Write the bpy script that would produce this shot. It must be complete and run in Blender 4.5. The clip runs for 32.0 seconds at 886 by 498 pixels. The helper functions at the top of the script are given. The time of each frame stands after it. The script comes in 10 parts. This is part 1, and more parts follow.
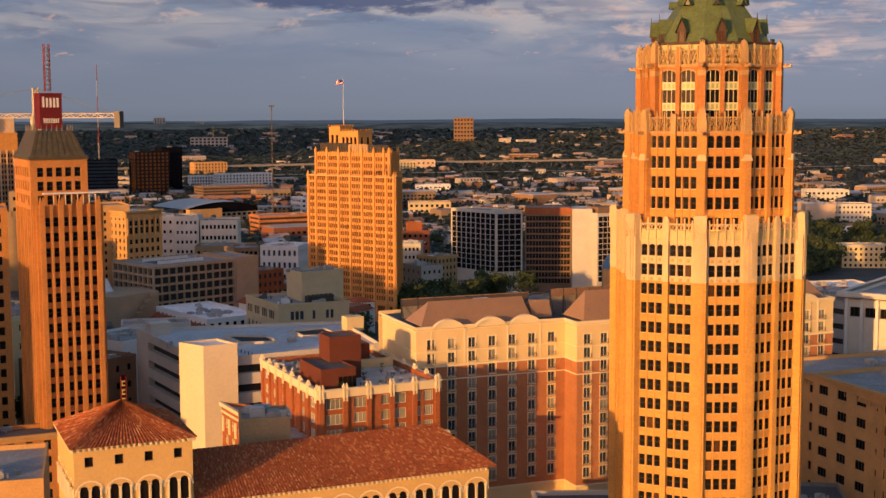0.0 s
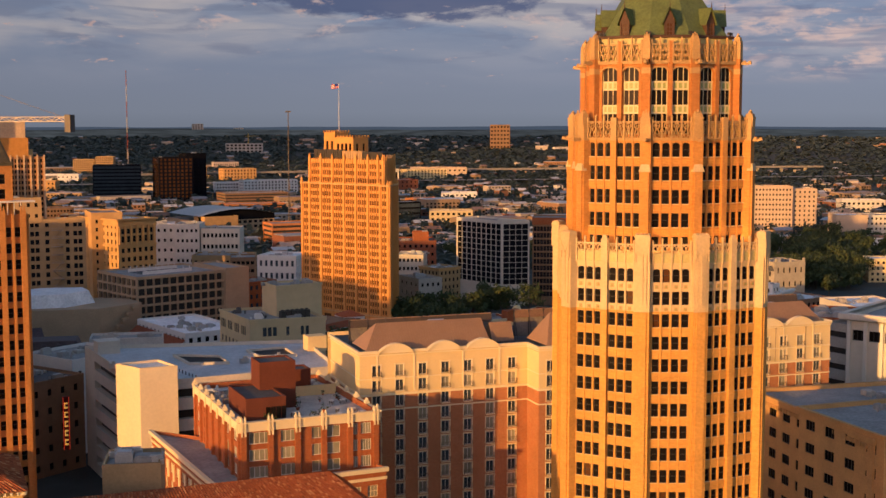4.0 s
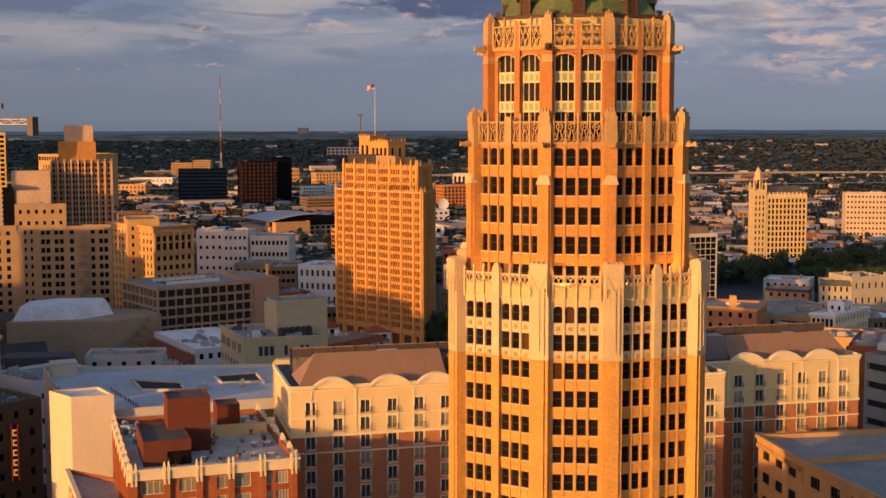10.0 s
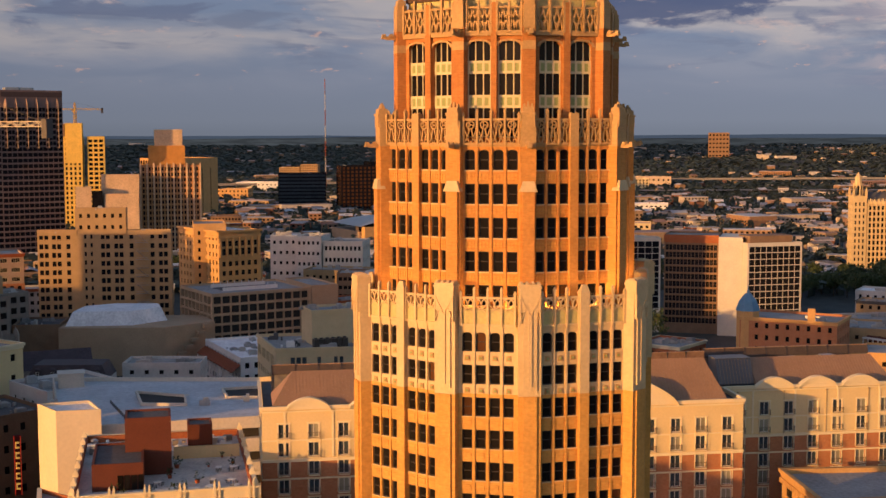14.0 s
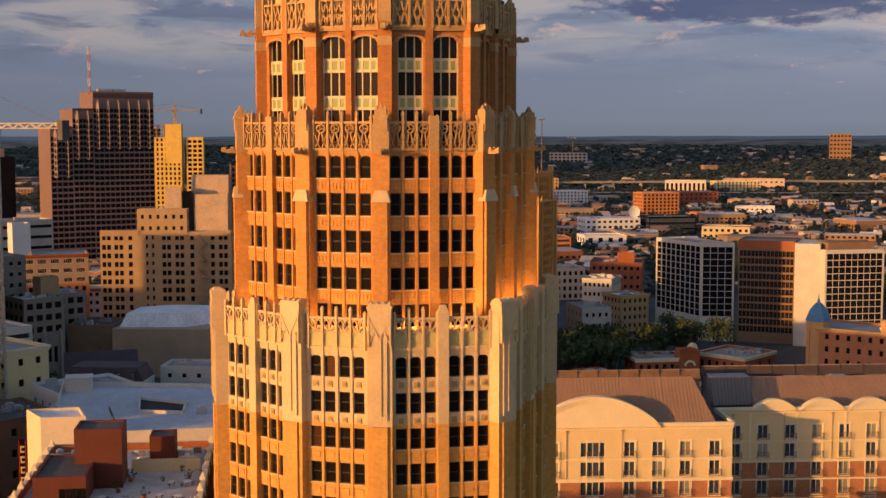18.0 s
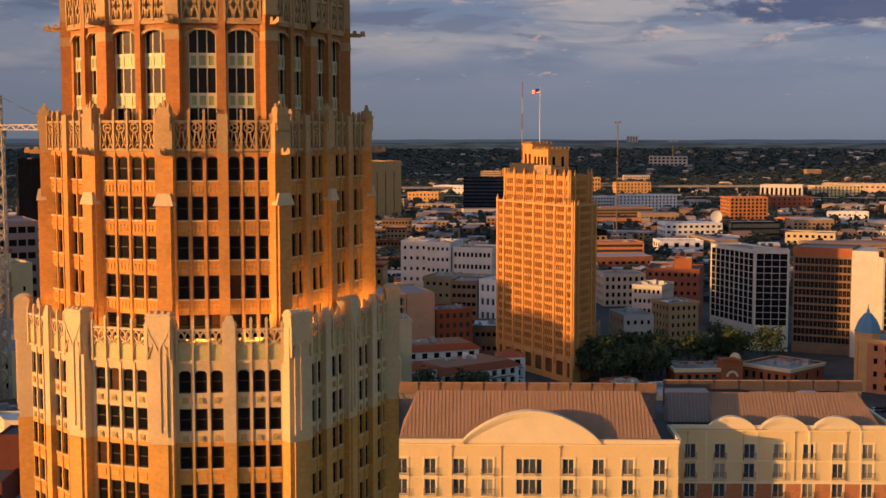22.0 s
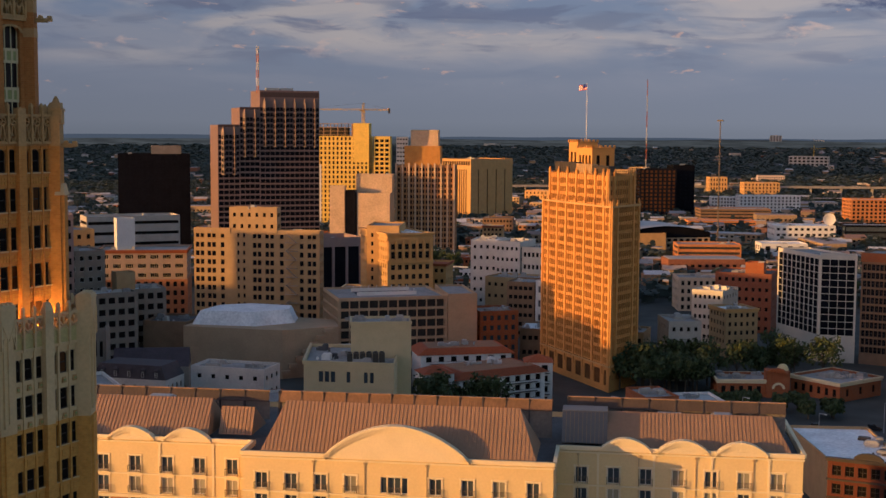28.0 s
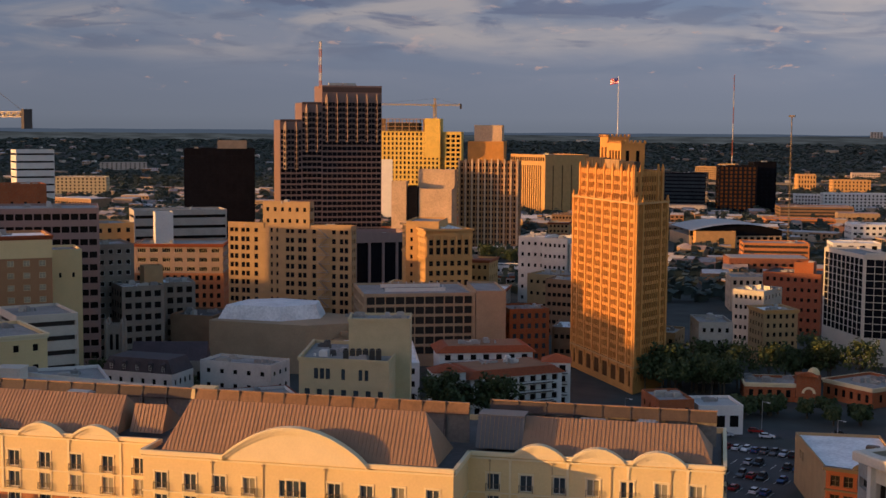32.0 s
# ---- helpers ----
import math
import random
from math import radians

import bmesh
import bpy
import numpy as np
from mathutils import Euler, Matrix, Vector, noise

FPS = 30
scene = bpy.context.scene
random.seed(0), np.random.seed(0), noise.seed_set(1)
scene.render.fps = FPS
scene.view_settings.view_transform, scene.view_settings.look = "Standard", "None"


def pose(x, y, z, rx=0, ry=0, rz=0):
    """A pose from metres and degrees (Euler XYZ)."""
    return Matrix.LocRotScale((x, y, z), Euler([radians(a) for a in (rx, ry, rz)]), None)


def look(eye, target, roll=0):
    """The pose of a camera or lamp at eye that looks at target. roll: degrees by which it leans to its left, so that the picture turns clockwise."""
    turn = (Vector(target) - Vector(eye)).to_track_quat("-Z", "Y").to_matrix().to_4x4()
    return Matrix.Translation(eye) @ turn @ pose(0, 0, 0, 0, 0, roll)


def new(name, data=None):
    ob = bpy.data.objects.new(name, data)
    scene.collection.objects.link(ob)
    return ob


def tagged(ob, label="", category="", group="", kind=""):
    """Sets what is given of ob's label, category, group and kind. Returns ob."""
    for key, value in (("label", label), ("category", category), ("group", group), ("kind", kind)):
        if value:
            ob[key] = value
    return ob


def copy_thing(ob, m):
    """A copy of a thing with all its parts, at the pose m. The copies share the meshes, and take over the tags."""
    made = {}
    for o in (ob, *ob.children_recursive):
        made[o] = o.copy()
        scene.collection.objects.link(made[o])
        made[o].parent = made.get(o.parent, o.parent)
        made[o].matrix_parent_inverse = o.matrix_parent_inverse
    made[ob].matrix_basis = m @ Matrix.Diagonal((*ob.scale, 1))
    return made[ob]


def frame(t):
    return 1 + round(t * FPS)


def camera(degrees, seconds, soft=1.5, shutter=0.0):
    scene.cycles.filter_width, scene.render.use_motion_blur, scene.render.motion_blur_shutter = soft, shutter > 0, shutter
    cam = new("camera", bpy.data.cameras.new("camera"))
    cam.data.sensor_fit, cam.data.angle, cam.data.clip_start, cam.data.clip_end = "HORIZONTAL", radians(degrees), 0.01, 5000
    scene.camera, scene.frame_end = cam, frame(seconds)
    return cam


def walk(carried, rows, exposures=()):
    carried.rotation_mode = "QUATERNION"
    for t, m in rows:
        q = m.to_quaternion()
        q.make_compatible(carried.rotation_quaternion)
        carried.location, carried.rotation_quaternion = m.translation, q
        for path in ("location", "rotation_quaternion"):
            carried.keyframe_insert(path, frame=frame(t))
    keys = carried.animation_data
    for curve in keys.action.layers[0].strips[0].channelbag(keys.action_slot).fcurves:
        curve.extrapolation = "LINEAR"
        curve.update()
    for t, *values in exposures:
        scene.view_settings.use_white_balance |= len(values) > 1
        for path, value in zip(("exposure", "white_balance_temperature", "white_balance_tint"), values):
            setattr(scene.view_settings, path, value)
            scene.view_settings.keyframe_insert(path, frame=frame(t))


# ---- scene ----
cam = camera(37.8, 32.0)
PATH = [
    (0, pose(-48.32, -204.34, 89.15, 84.122, 0.230, -1.134)),
    (1, pose(-43.27, -197.90, 88.93, 84.176, 0.224, -0.671)),
    (2, pose(-38.42, -191.59, 88.74, 84.261, 0.150, -0.227)),
    (3, pose(-33.64, -185.40, 88.61, 84.360, 0.080, 0.242)),
    (4.5, pose(-26.56, -176.35, 88.58, 84.462, 0.012, 1.088)),
    (6, pose(-19.49, -167.33, 88.56, 84.508, -0.001, 2.145)),
    (7, pose(-14.76, -161.30, 88.48, 84.533, 0.015, 2.922)),
    (8, pose(-9.99, -155.32, 88.38, 84.568, 0.042, 3.787)),
    (9, pose(-5.15, -149.44, 88.29, 84.598, 0.059, 4.754)),
    (10, pose(-0.30, -143.63, 88.21, 84.611, 0.069, 5.799)),
    (11, pose(4.49, -137.94, 88.09, 84.643, 0.086, 6.892)),
    (12, pose(9.25, -132.44, 87.91, 84.683, 0.111, 8.088)),
    (13, pose(14.11, -127.24, 87.71, 84.745, 0.121, 9.490)),
    (14, pose(19.13, -122.40, 87.56, 84.824, 0.111, 11.057)),
    (15.5, pose(26.82, -115.95, 87.59, 84.855, 0.102, 13.242)),
    (17, pose(34.72, -110.04, 87.81, 84.844, 0.094, 15.210)),
    (18, pose(40.16, -106.12, 87.85, 84.858, 0.070, 16.441)),
    (19, pose(45.70, -102.25, 87.81, 84.889, 0.050, 17.626)),
    (20, pose(51.32, -98.38, 87.70, 84.934, 0.050, 18.819)),
    (21, pose(56.94, -94.48, 87.59, 84.980, 0.047, 20.045)),
    (22, pose(62.45, -90.49, 87.55, 85.002, -0.000, 21.218)),
    (23, pose(67.81, -86.36, 87.60, 84.975, -0.101, 22.325)),
    (24, pose(73.06, -82.07, 87.67, 84.944, -0.196, 23.413)),
    (25, pose(78.25, -77.62, 87.68, 84.942, -0.244, 24.504)),
    (26.5, pose(85.91, -70.50, 87.56, 84.921, -0.283, 26.140)),
    (28, pose(93.45, -63.20, 87.45, 84.876, -0.350, 27.777)),
    (29, pose(98.41, -58.47, 87.42, 84.833, -0.389, 28.866)),
    (30, pose(103.31, -53.78, 87.41, 84.772, -0.421, 29.957)),
    (31, pose(108.10, -49.05, 87.31, 84.725, -0.443, 31.066)),
    (32, pose(112.78, -44.22, 87.09, 84.671, -0.458, 32.183)),
]
walk(cam, PATH)

# ---- world, sun ----
SUN_AZ, SUN_EL = radians(39.2), radians(6.5)      # azimuth from -y towards -x
to_sun = Vector((-math.sin(SUN_AZ) * math.cos(SUN_EL), -math.cos(SUN_AZ) * math.cos(SUN_EL), math.sin(SUN_EL)))
world = bpy.data.worlds.new("sky_world")
world.use_nodes = True
scene.world = world
wn = world.node_tree
sky = wn.nodes.new("ShaderNodeTexSky")
sky.sky_type, sky.sun_disc = "NISHITA", False
sky.sun_elevation, sky.sun_rotation = SUN_EL, math.pi + SUN_AZ
sky.air_density, sky.dust_density, sky.ozone_density = 1.0, 1.2, 4.5
cloud = wn.nodes.new("ShaderNodeMix")           # broken cloud warms the open sky
cloud.data_type, cloud.blend_type = "RGBA", "MULTIPLY"
cloud.inputs["Factor"].default_value = 1.0
cloud.inputs["B"].default_value = (1.78, 0.95, 0.695, 1)
wn.links.new(sky.outputs[0], cloud.inputs["A"])
wn.links.new(cloud.outputs["Result"], wn.nodes["Background"].inputs[0])
wn.nodes["Background"].inputs[1].default_value = 0.345
sun_data = bpy.data.lights.new("sun", "SUN")
sun_data.energy, sun_data.angle, sun_data.color = 4.6, radians(0.6), (1.0, 0.505, 0.14)
sun = new("sun", sun_data)
sun.matrix_world = look(to_sun * 1000, (0, 0, 0))
scene.view_settings.exposure = 0.12

# ---- materials ----
def mat(name, col, rough=0.85, metal=0.0, var=0.18, scale=0.35, fine=4.0, bump=0.15, stain=0.0, spec=0.3, rand=0.0):
    """Procedural surface: base colour with coarse stains, fine grain and relief."""
    m = bpy.data.materials.new(name)
    m.use_nodes = True
    nt = m.node_tree
    b = nt.nodes["Principled BSDF"]
    b.inputs["Roughness"].default_value, b.inputs["Metallic"].default_value = rough, metal
    b.inputs["Specular IOR Level"].default_value = spec
    tc = nt.nodes.new("ShaderNodeTexCoord")
    n1 = nt.nodes.new("ShaderNodeTexNoise")
    n1.inputs["Scale"].default_value, n1.inputs["Detail"].default_value = scale, 5
    n2 = nt.nodes.new("ShaderNodeTexNoise")
    n2.inputs["Scale"].default_value, n2.inputs["Detail"].default_value = fine, 3
    for n in (n1, n2):
        nt.links.new(tc.outputs["Object"], n.inputs["Vector"])
    add = nt.nodes.new("ShaderNodeMath")
    add.operation = "ADD"
    nt.links.new(n1.outputs[0], add.inputs[0])
    nt.links.new(n2.outputs[0], add.inputs[1])
    fac = add.outputs[0]
    if rand:
        oi = nt.nodes.new("ShaderNodeObjectInfo")
        k = nt.nodes.new("ShaderNodeMath")
        k.operation, k.inputs[1].default_value = "MULTIPLY_ADD", rand
        nt.links.new(oi.outputs["Random"], k.inputs[0])
        nt.links.new(add.outputs[0], k.inputs[2])
        fac = k.outputs[0]
    mr = nt.nodes.new("ShaderNodeMapRange")
    mr.inputs["From Min"].default_value, mr.inputs["From Max"].default_value = 0.6, 1.4 + rand
    mr.inputs["To Min"].default_value, mr.inputs["To Max"].default_value = 1 - var, 1 + var
    nt.links.new(fac, mr.inputs["Value"])
    mul = nt.nodes.new("ShaderNodeVectorMath")
    mul.operation = "SCALE"
    mul.inputs[0].default_value = col[:3]
    nt.links.new(mr.outputs[0], mul.inputs["Scale"])
    nt.links.new(mul.outputs[0], b.inputs["Base Color"])
    if bump:
        bp = nt.nodes.new("ShaderNodeBump")
        bp.inputs["Strength"].default_value, bp.inputs["Distance"].default_value = bump, 0.05
        nt.links.new(n2.outputs[0], bp.inputs["Height"])
        nt.links.new(bp.outputs[0], b.inputs["Normal"])
    return m

def brick_mat(name, c1, c2, mortar, rough=0.85, var=0.2):
    """Brickwork in courses of 0.08 m, drawn on vertical walls through height and a diagonal ground coordinate."""
    m = mat(name, (0.5, 0.5, 0.5), rough, var=var, scale=0.25, fine=2.5)
    nt = m.node_tree
    b = nt.nodes["Principled BSDF"]
    tc = nt.nodes.new("ShaderNodeTexCoord")
    sp = nt.nodes.new("ShaderNodeSeparateXYZ")
    nt.links.new(tc.outputs["Object"], sp.inputs[0])
    ad = nt.nodes.new("ShaderNodeMath")
    nt.links.new(sp.outputs[0], ad.inputs[0])
    nt.links.new(sp.outputs[1], ad.inputs[1])
    cb = nt.nodes.new("ShaderNodeCombineXYZ")
    nt.links.new(ad.outputs[0], cb.inputs[0])
    nt.links.new(sp.outputs[2], cb.inputs[1])
    br = nt.nodes.new("ShaderNodeTexBrick")
    br.inputs["Color1"].default_value, br.inputs["Color2"].default_value = (*c1, 1), (*c2, 1)
    br.inputs["Mortar"].default_value = (*mortar, 1)
    br.inputs["Scale"].default_value = 1.0
    br.inputs["Brick Width"].default_value, br.inputs["Row Height"].default_value = 0.5, 0.16
    br.inputs["Mortar Size"].default_value = 0.012
    nt.links.new(cb.outputs[0], br.inputs["Vector"])
    sc = [n for n in nt.nodes if n.type == "VECT_MATH"][0]
    mx = nt.nodes.new("ShaderNodeMix")
    mx.data_type, mx.blend_type = "RGBA", "MULTIPLY"
    mx.inputs["Factor"].default_value = 1
    sc.inputs[0].default_value = (1, 1, 1)
    nt.links.new(sc.outputs[0], mx.inputs["A"])
    nt.links.new(br.outputs[0], mx.inputs["B"])
    nt.links.new(mx.outputs["Result"], b.inputs["Base Color"])
    return m

def glass_mat(name, col, rough=0.10, spec=0.14, var=0.5):
    m = mat(name, col, rough, var=var, scale=0.12, fine=0.5, bump=0.0, spec=spec, rand=0.6)
    return m

TAN = brick_mat("tan_brick", (0.61, 0.312, 0.068), (0.55, 0.265, 0.056), (0.56, 0.325, 0.09))
WHITE_TC = mat("cream_terracotta", (0.60, 0.44, 0.225), 0.6, var=0.14, scale=0.4, fine=3)
TRIM_TC = mat("tan_terracotta", (0.46, 0.28, 0.11), 0.65, var=0.2, scale=0.5, fine=4)
GLASS = glass_mat("dark_window_glass", (0.013, 0.011, 0.010), spec=0.10)
GLASS_B = glass_mat("blue_grey_glass", (0.05, 0.065, 0.075), 0.08)
GLASS_BLK = glass_mat("black_curtain_glass", (0.010, 0.010, 0.013), 0.15, spec=0.05)
CURTAIN = glass_mat("curtained_glass", (0.30, 0.28, 0.20), 0.15)
FRAME_D = mat("dark_frame_paint", (0.06, 0.05, 0.04), 0.5, var=0.1)
FRAME_BLK = mat("blackened_steel_sash", (0.028, 0.022, 0.018), 0.5, var=0.1)
FRAME_W = mat("white_frame_paint", (0.72, 0.68, 0.58), 0.5, var=0.08)
COPPER = mat("green_copper", (0.108, 0.140, 0.048), 0.6, var=0.35, scale=0.6, fine=3, bump=0.3)
GREEN_TILE = mat("green_glazed_tile", (0.30, 0.33, 0.12), 0.35, var=0.2)
SCREEN_BROWN = mat("brown_screen_panel", (0.20, 0.112, 0.062), 0.65, var=0.3, scale=0.4, fine=3)
# Darker copy of the screen brown, with the wings' shade in its colour.
SCREEN_SHADED = mat("shaded_brown_screen_panel", (0.075, 0.055, 0.045), 0.7, var=0.25, scale=0.4, fine=3)
CREAM = mat("cream_stucco", (0.74, 0.565, 0.285), 0.85, var=0.08, scale=0.2, fine=3)
CREAM_TRIM = mat("pale_stucco_trim", (0.78, 0.65, 0.40), 0.8, var=0.06)
HOTEL_BRICK = brick_mat("orange_hotel_brick", (0.48, 0.19, 0.08), (0.41, 0.15, 0.06), (0.46, 0.25, 0.13))
METAL_ROOF = mat("tan_standing_seam_roof", (0.31, 0.188, 0.108), 0.45, var=0.12, scale=0.3, fine=2, bump=0.05, spec=0.4)
RED_BRICK = brick_mat("red_brick", (0.38, 0.112, 0.036), (0.32, 0.085, 0.028), (0.3, 0.15, 0.08))
DKRED = mat("dark_red_stucco", (0.13, 0.038, 0.020), 0.85, var=0.15)
ROOF_GREY = mat("grey_roof_membrane", (0.30, 0.285, 0.26), 0.9, var=0.35, scale=0.12, fine=1.5)
ROOF_DARK = mat("dark_gravel_roof", (0.10, 0.095, 0.09), 0.95, var=0.35, scale=0.15, fine=2)
ROOF_WHITE = mat("white_roof_coating", (0.80, 0.79, 0.76), 0.8, var=0.25, scale=0.15, fine=1.2)
CONCRETE = mat("concrete", (0.42, 0.38, 0.32), 0.9, var=0.2, scale=0.2, fine=2)
CONC_PALE = mat("pale_concrete", (0.62, 0.55, 0.44), 0.85, var=0.12, scale=0.2, fine=2)
CONC_DARK = mat("stained_concrete", (0.22, 0.19, 0.16), 0.9, var=0.3, scale=0.2, fine=2)
OFF_WHITE = mat("weathered_off_white_stucco", (0.56, 0.52, 0.45), 0.85, var=0.2, scale=0.15, fine=2)
DULL_BRICK = brick_mat("dark_red_brown_brick", (0.27, 0.085, 0.038), (0.21, 0.062, 0.03), (0.22, 0.12, 0.08))
PEACH_PALE = mat("pale_peach_stucco", (0.58, 0.43, 0.29), 0.85, var=0.15, scale=0.15, fine=2)
WHITE_PAINT = mat("white_painted_wall", (0.70, 0.665, 0.60), 0.8, var=0.1, scale=0.2, fine=2)
BEIGE = mat("beige_brick", (0.42, 0.27, 0.13), 0.9, var=0.18, scale=0.3, fine=3)
BROWN = mat("brown_brick", (0.25, 0.15, 0.085), 0.9, var=0.2, scale=0.3, fine=3)
YELLOW = mat("yellow_stucco", (0.58, 0.46, 0.26), 0.85, var=0.12)
SAND = mat("sandstone", (0.56, 0.32, 0.12), 0.85, var=0.18, scale=0.3, fine=3)
REDDISH = mat("red_granite", (0.205, 0.135, 0.112), 0.5, var=0.15)
REDDARK = mat("dark_red_granite", (0.085, 0.052, 0.042), 0.5, var=0.15)
PINKISH = mat("pink_granite", (0.27, 0.185, 0.16), 0.6, var=0.12)
CLAY = mat("clay_roof_tile", (0.30, 0.078, 0.028), 0.8, var=0.45, scale=1.5, fine=6, bump=0.3, rand=0.5)
MAROON = mat("maroon_panel", (0.14, 0.012, 0.010), 0.5, var=0.15)
STEEL = mat("dark_steel", (0.09, 0.08, 0.075), 0.5, metal=0.6, var=0.2)
GALV = mat("galvanised_metal", (0.42, 0.41, 0.39), 0.45, metal=0.5, var=0.2)
CRANE_Y = mat("crane_yellow_paint", (0.62, 0.38, 0.06), 0.5, var=0.15)
CRANE_W = mat("crane_white_paint", (0.46, 0.39, 0.28), 0.5, var=0.15)
MAST_RED = mat("mast_red_paint", (0.26, 0.06, 0.035), 0.5, var=0.1)
# Near-black panels stand in for the shade inside open decks and wells.
DECK_SHADE = mat("deck_interior_shade", (0.045, 0.038, 0.032), 0.9, var=0.3)
TAN_UP = brick_mat("orange_tan_brick", (0.46, 0.180, 0.047), (0.40, 0.147, 0.037), (0.44, 0.22, 0.07))
TAN_MID = brick_mat("golden_tan_brick", (0.57, 0.256, 0.060), (0.50, 0.214, 0.049), (0.51, 0.264, 0.08))
ASPHALT = mat("asphalt", (0.068, 0.065, 0.062), 0.9, var=0.3, scale=0.1, fine=2)
PAVE = mat("pavement_concrete", (0.28, 0.25, 0.21), 0.9, var=0.2, scale=0.2, fine=2)
FABRIC_R = mat("red_fabric", (0.5, 0.03, 0.03), 0.8, var=0.1)
FABRIC_W = mat("white_fabric", (0.8, 0.78, 0.75), 0.8, var=0.05)
FABRIC_B = mat("blue_fabric", (0.03, 0.05, 0.25), 0.8, var=0.1)
RAIL = mat("bronze_rail_paint", (0.16, 0.12, 0.08), 0.5, var=0.1)
MAST_PALE = mat("mast_pale_paint", (0.42, 0.38, 0.34), 0.6, var=0.1)
# Brown blinds; on the glass office this colour stands in for reflections.
AMBER = glass_mat("amber_blind_and_reflection_glass", (0.085, 0.036, 0.014), 0.2)
PALE_GLAZE = mat("pale_green_glaze", (0.50, 0.42, 0.17), 0.5, var=0.2)
CREAM_PANEL = mat("cream_enamel_panel", (0.60, 0.52, 0.29), 0.45, var=0.1)
DORMER_WOOD = mat("dark_brown_dormer_timber", (0.085, 0.045, 0.028), 0.7, var=0.25)
BRONZE = mat("dark_bronze_roof", (0.085, 0.07, 0.038), 0.5, var=0.4, scale=0.8, fine=4, bump=0.3)
DECO_BRICK = brick_mat("brown_orange_deco_brick", (0.51, 0.212, 0.055), (0.44, 0.175, 0.042), (0.45, 0.23, 0.08))
LINK_GREY = mat("grey_metal_roof", (0.15, 0.14, 0.13), 0.5, var=0.15)
BLUE_TILE = mat("blue_dome_tile", (0.10, 0.22, 0.32), 0.4, var=0.25)

# ---- builders ----
def thing(name, label, category, loc=(0, 0, 0), rz=0.0, group="", kind=""):
    e = new(name)
    e.matrix_world = pose(loc[0], loc[1], loc[2], 0, 0, rz)
    return tagged(e, label, category, group, kind)

class Geo:
    """Vertices and faces of one mesh."""
    def __init__(self):
        self.v, self.f, self.m = [], [], []
    def quad(self, *pts, m=0):
        k = len(self.v)
        self.v += [tuple(p) for p in pts]
        self.f.append(tuple(range(k, k + len(pts))))
        self.m.append(m)
    def prism(self, base, z0, z1, m=0, scale=1.0, top=True, bottom=False):
        """Upright prism over a counter-clockwise outline; scale shrinks its top about the centre."""
        n = len(base)
        cx, cy = sum(p[0] for p in base) / n, sum(p[1] for p in base) / n
        k = len(self.v)
        self.v += [(p[0], p[1], z0) for p in base]
        self.v += [(cx + (p[0] - cx) * scale, cy + (p[1] - cy) * scale, z1) for p in base]
        for i in range(n):
            j = (i + 1) % n
            self.f.append((k + i, k + j, k + n + j, k + n + i))
            self.m.append(m)
        if top:
            self.f.append(tuple(k + n + i for i in range(n)))
            self.m.append(m)
        if bottom:
            self.f.append(tuple(k + n - 1 - i for i in range(n)))
            self.m.append(m)
    def box(self, x0, y0, z0, x1, y1, z1, m=0, scale=1.0):
        self.prism([(x0, y0), (x1, y0), (x1, y1), (x0, y1)], z0, z1, m, scale, bottom=True)
    def obox(self, c, u, w, d, z0, z1, m=0, scale=1.0):
        """Box centred at c (xy), w along direction u, d across it."""
        ux, uy = u
        nx, ny = -uy, ux
        pts = [(c[0] + a * ux * w / 2 + b * nx * d / 2, c[1] + a * uy * w / 2 + b * ny * d / 2) for a, b in ((-1, -1), (1, -1), (1, 1), (-1, 1))]
        self.prism(pts, z0, z1, m, scale, bottom=True)
    def mesh(self, name, *mats):
        me = bpy.data.meshes.new(name)
        me.from_pydata(self.v, [], self.f)
        for x in mats:
            me.materials.append(x)
        if len(mats) > 1:
            me.polygons.foreach_set("material_index", self.m)
        me.update()
        return me

def part(name, geo, mats, parent, label="", loc=None, kind=""):
    mats = mats if isinstance(mats, (tuple, list)) else (mats,)
    ob = new(name, geo.mesh(name, *mats) if isinstance(geo, Geo) else geo)
    ob.parent = parent
    if loc is not None:
        ob.matrix_basis = loc
    if label:
        ob["label"] = label
    if kind:
        ob["kind"] = kind
    return ob

def frame_of(p, q):
    """Direction along a wall from p to q (xy), its outward normal (viewer's side) and its length."""
    d = Vector((q[0] - p[0], q[1] - p[1]))
    L = d.length
    u = d / L
    return u, Vector((u.y, -u.x)), L

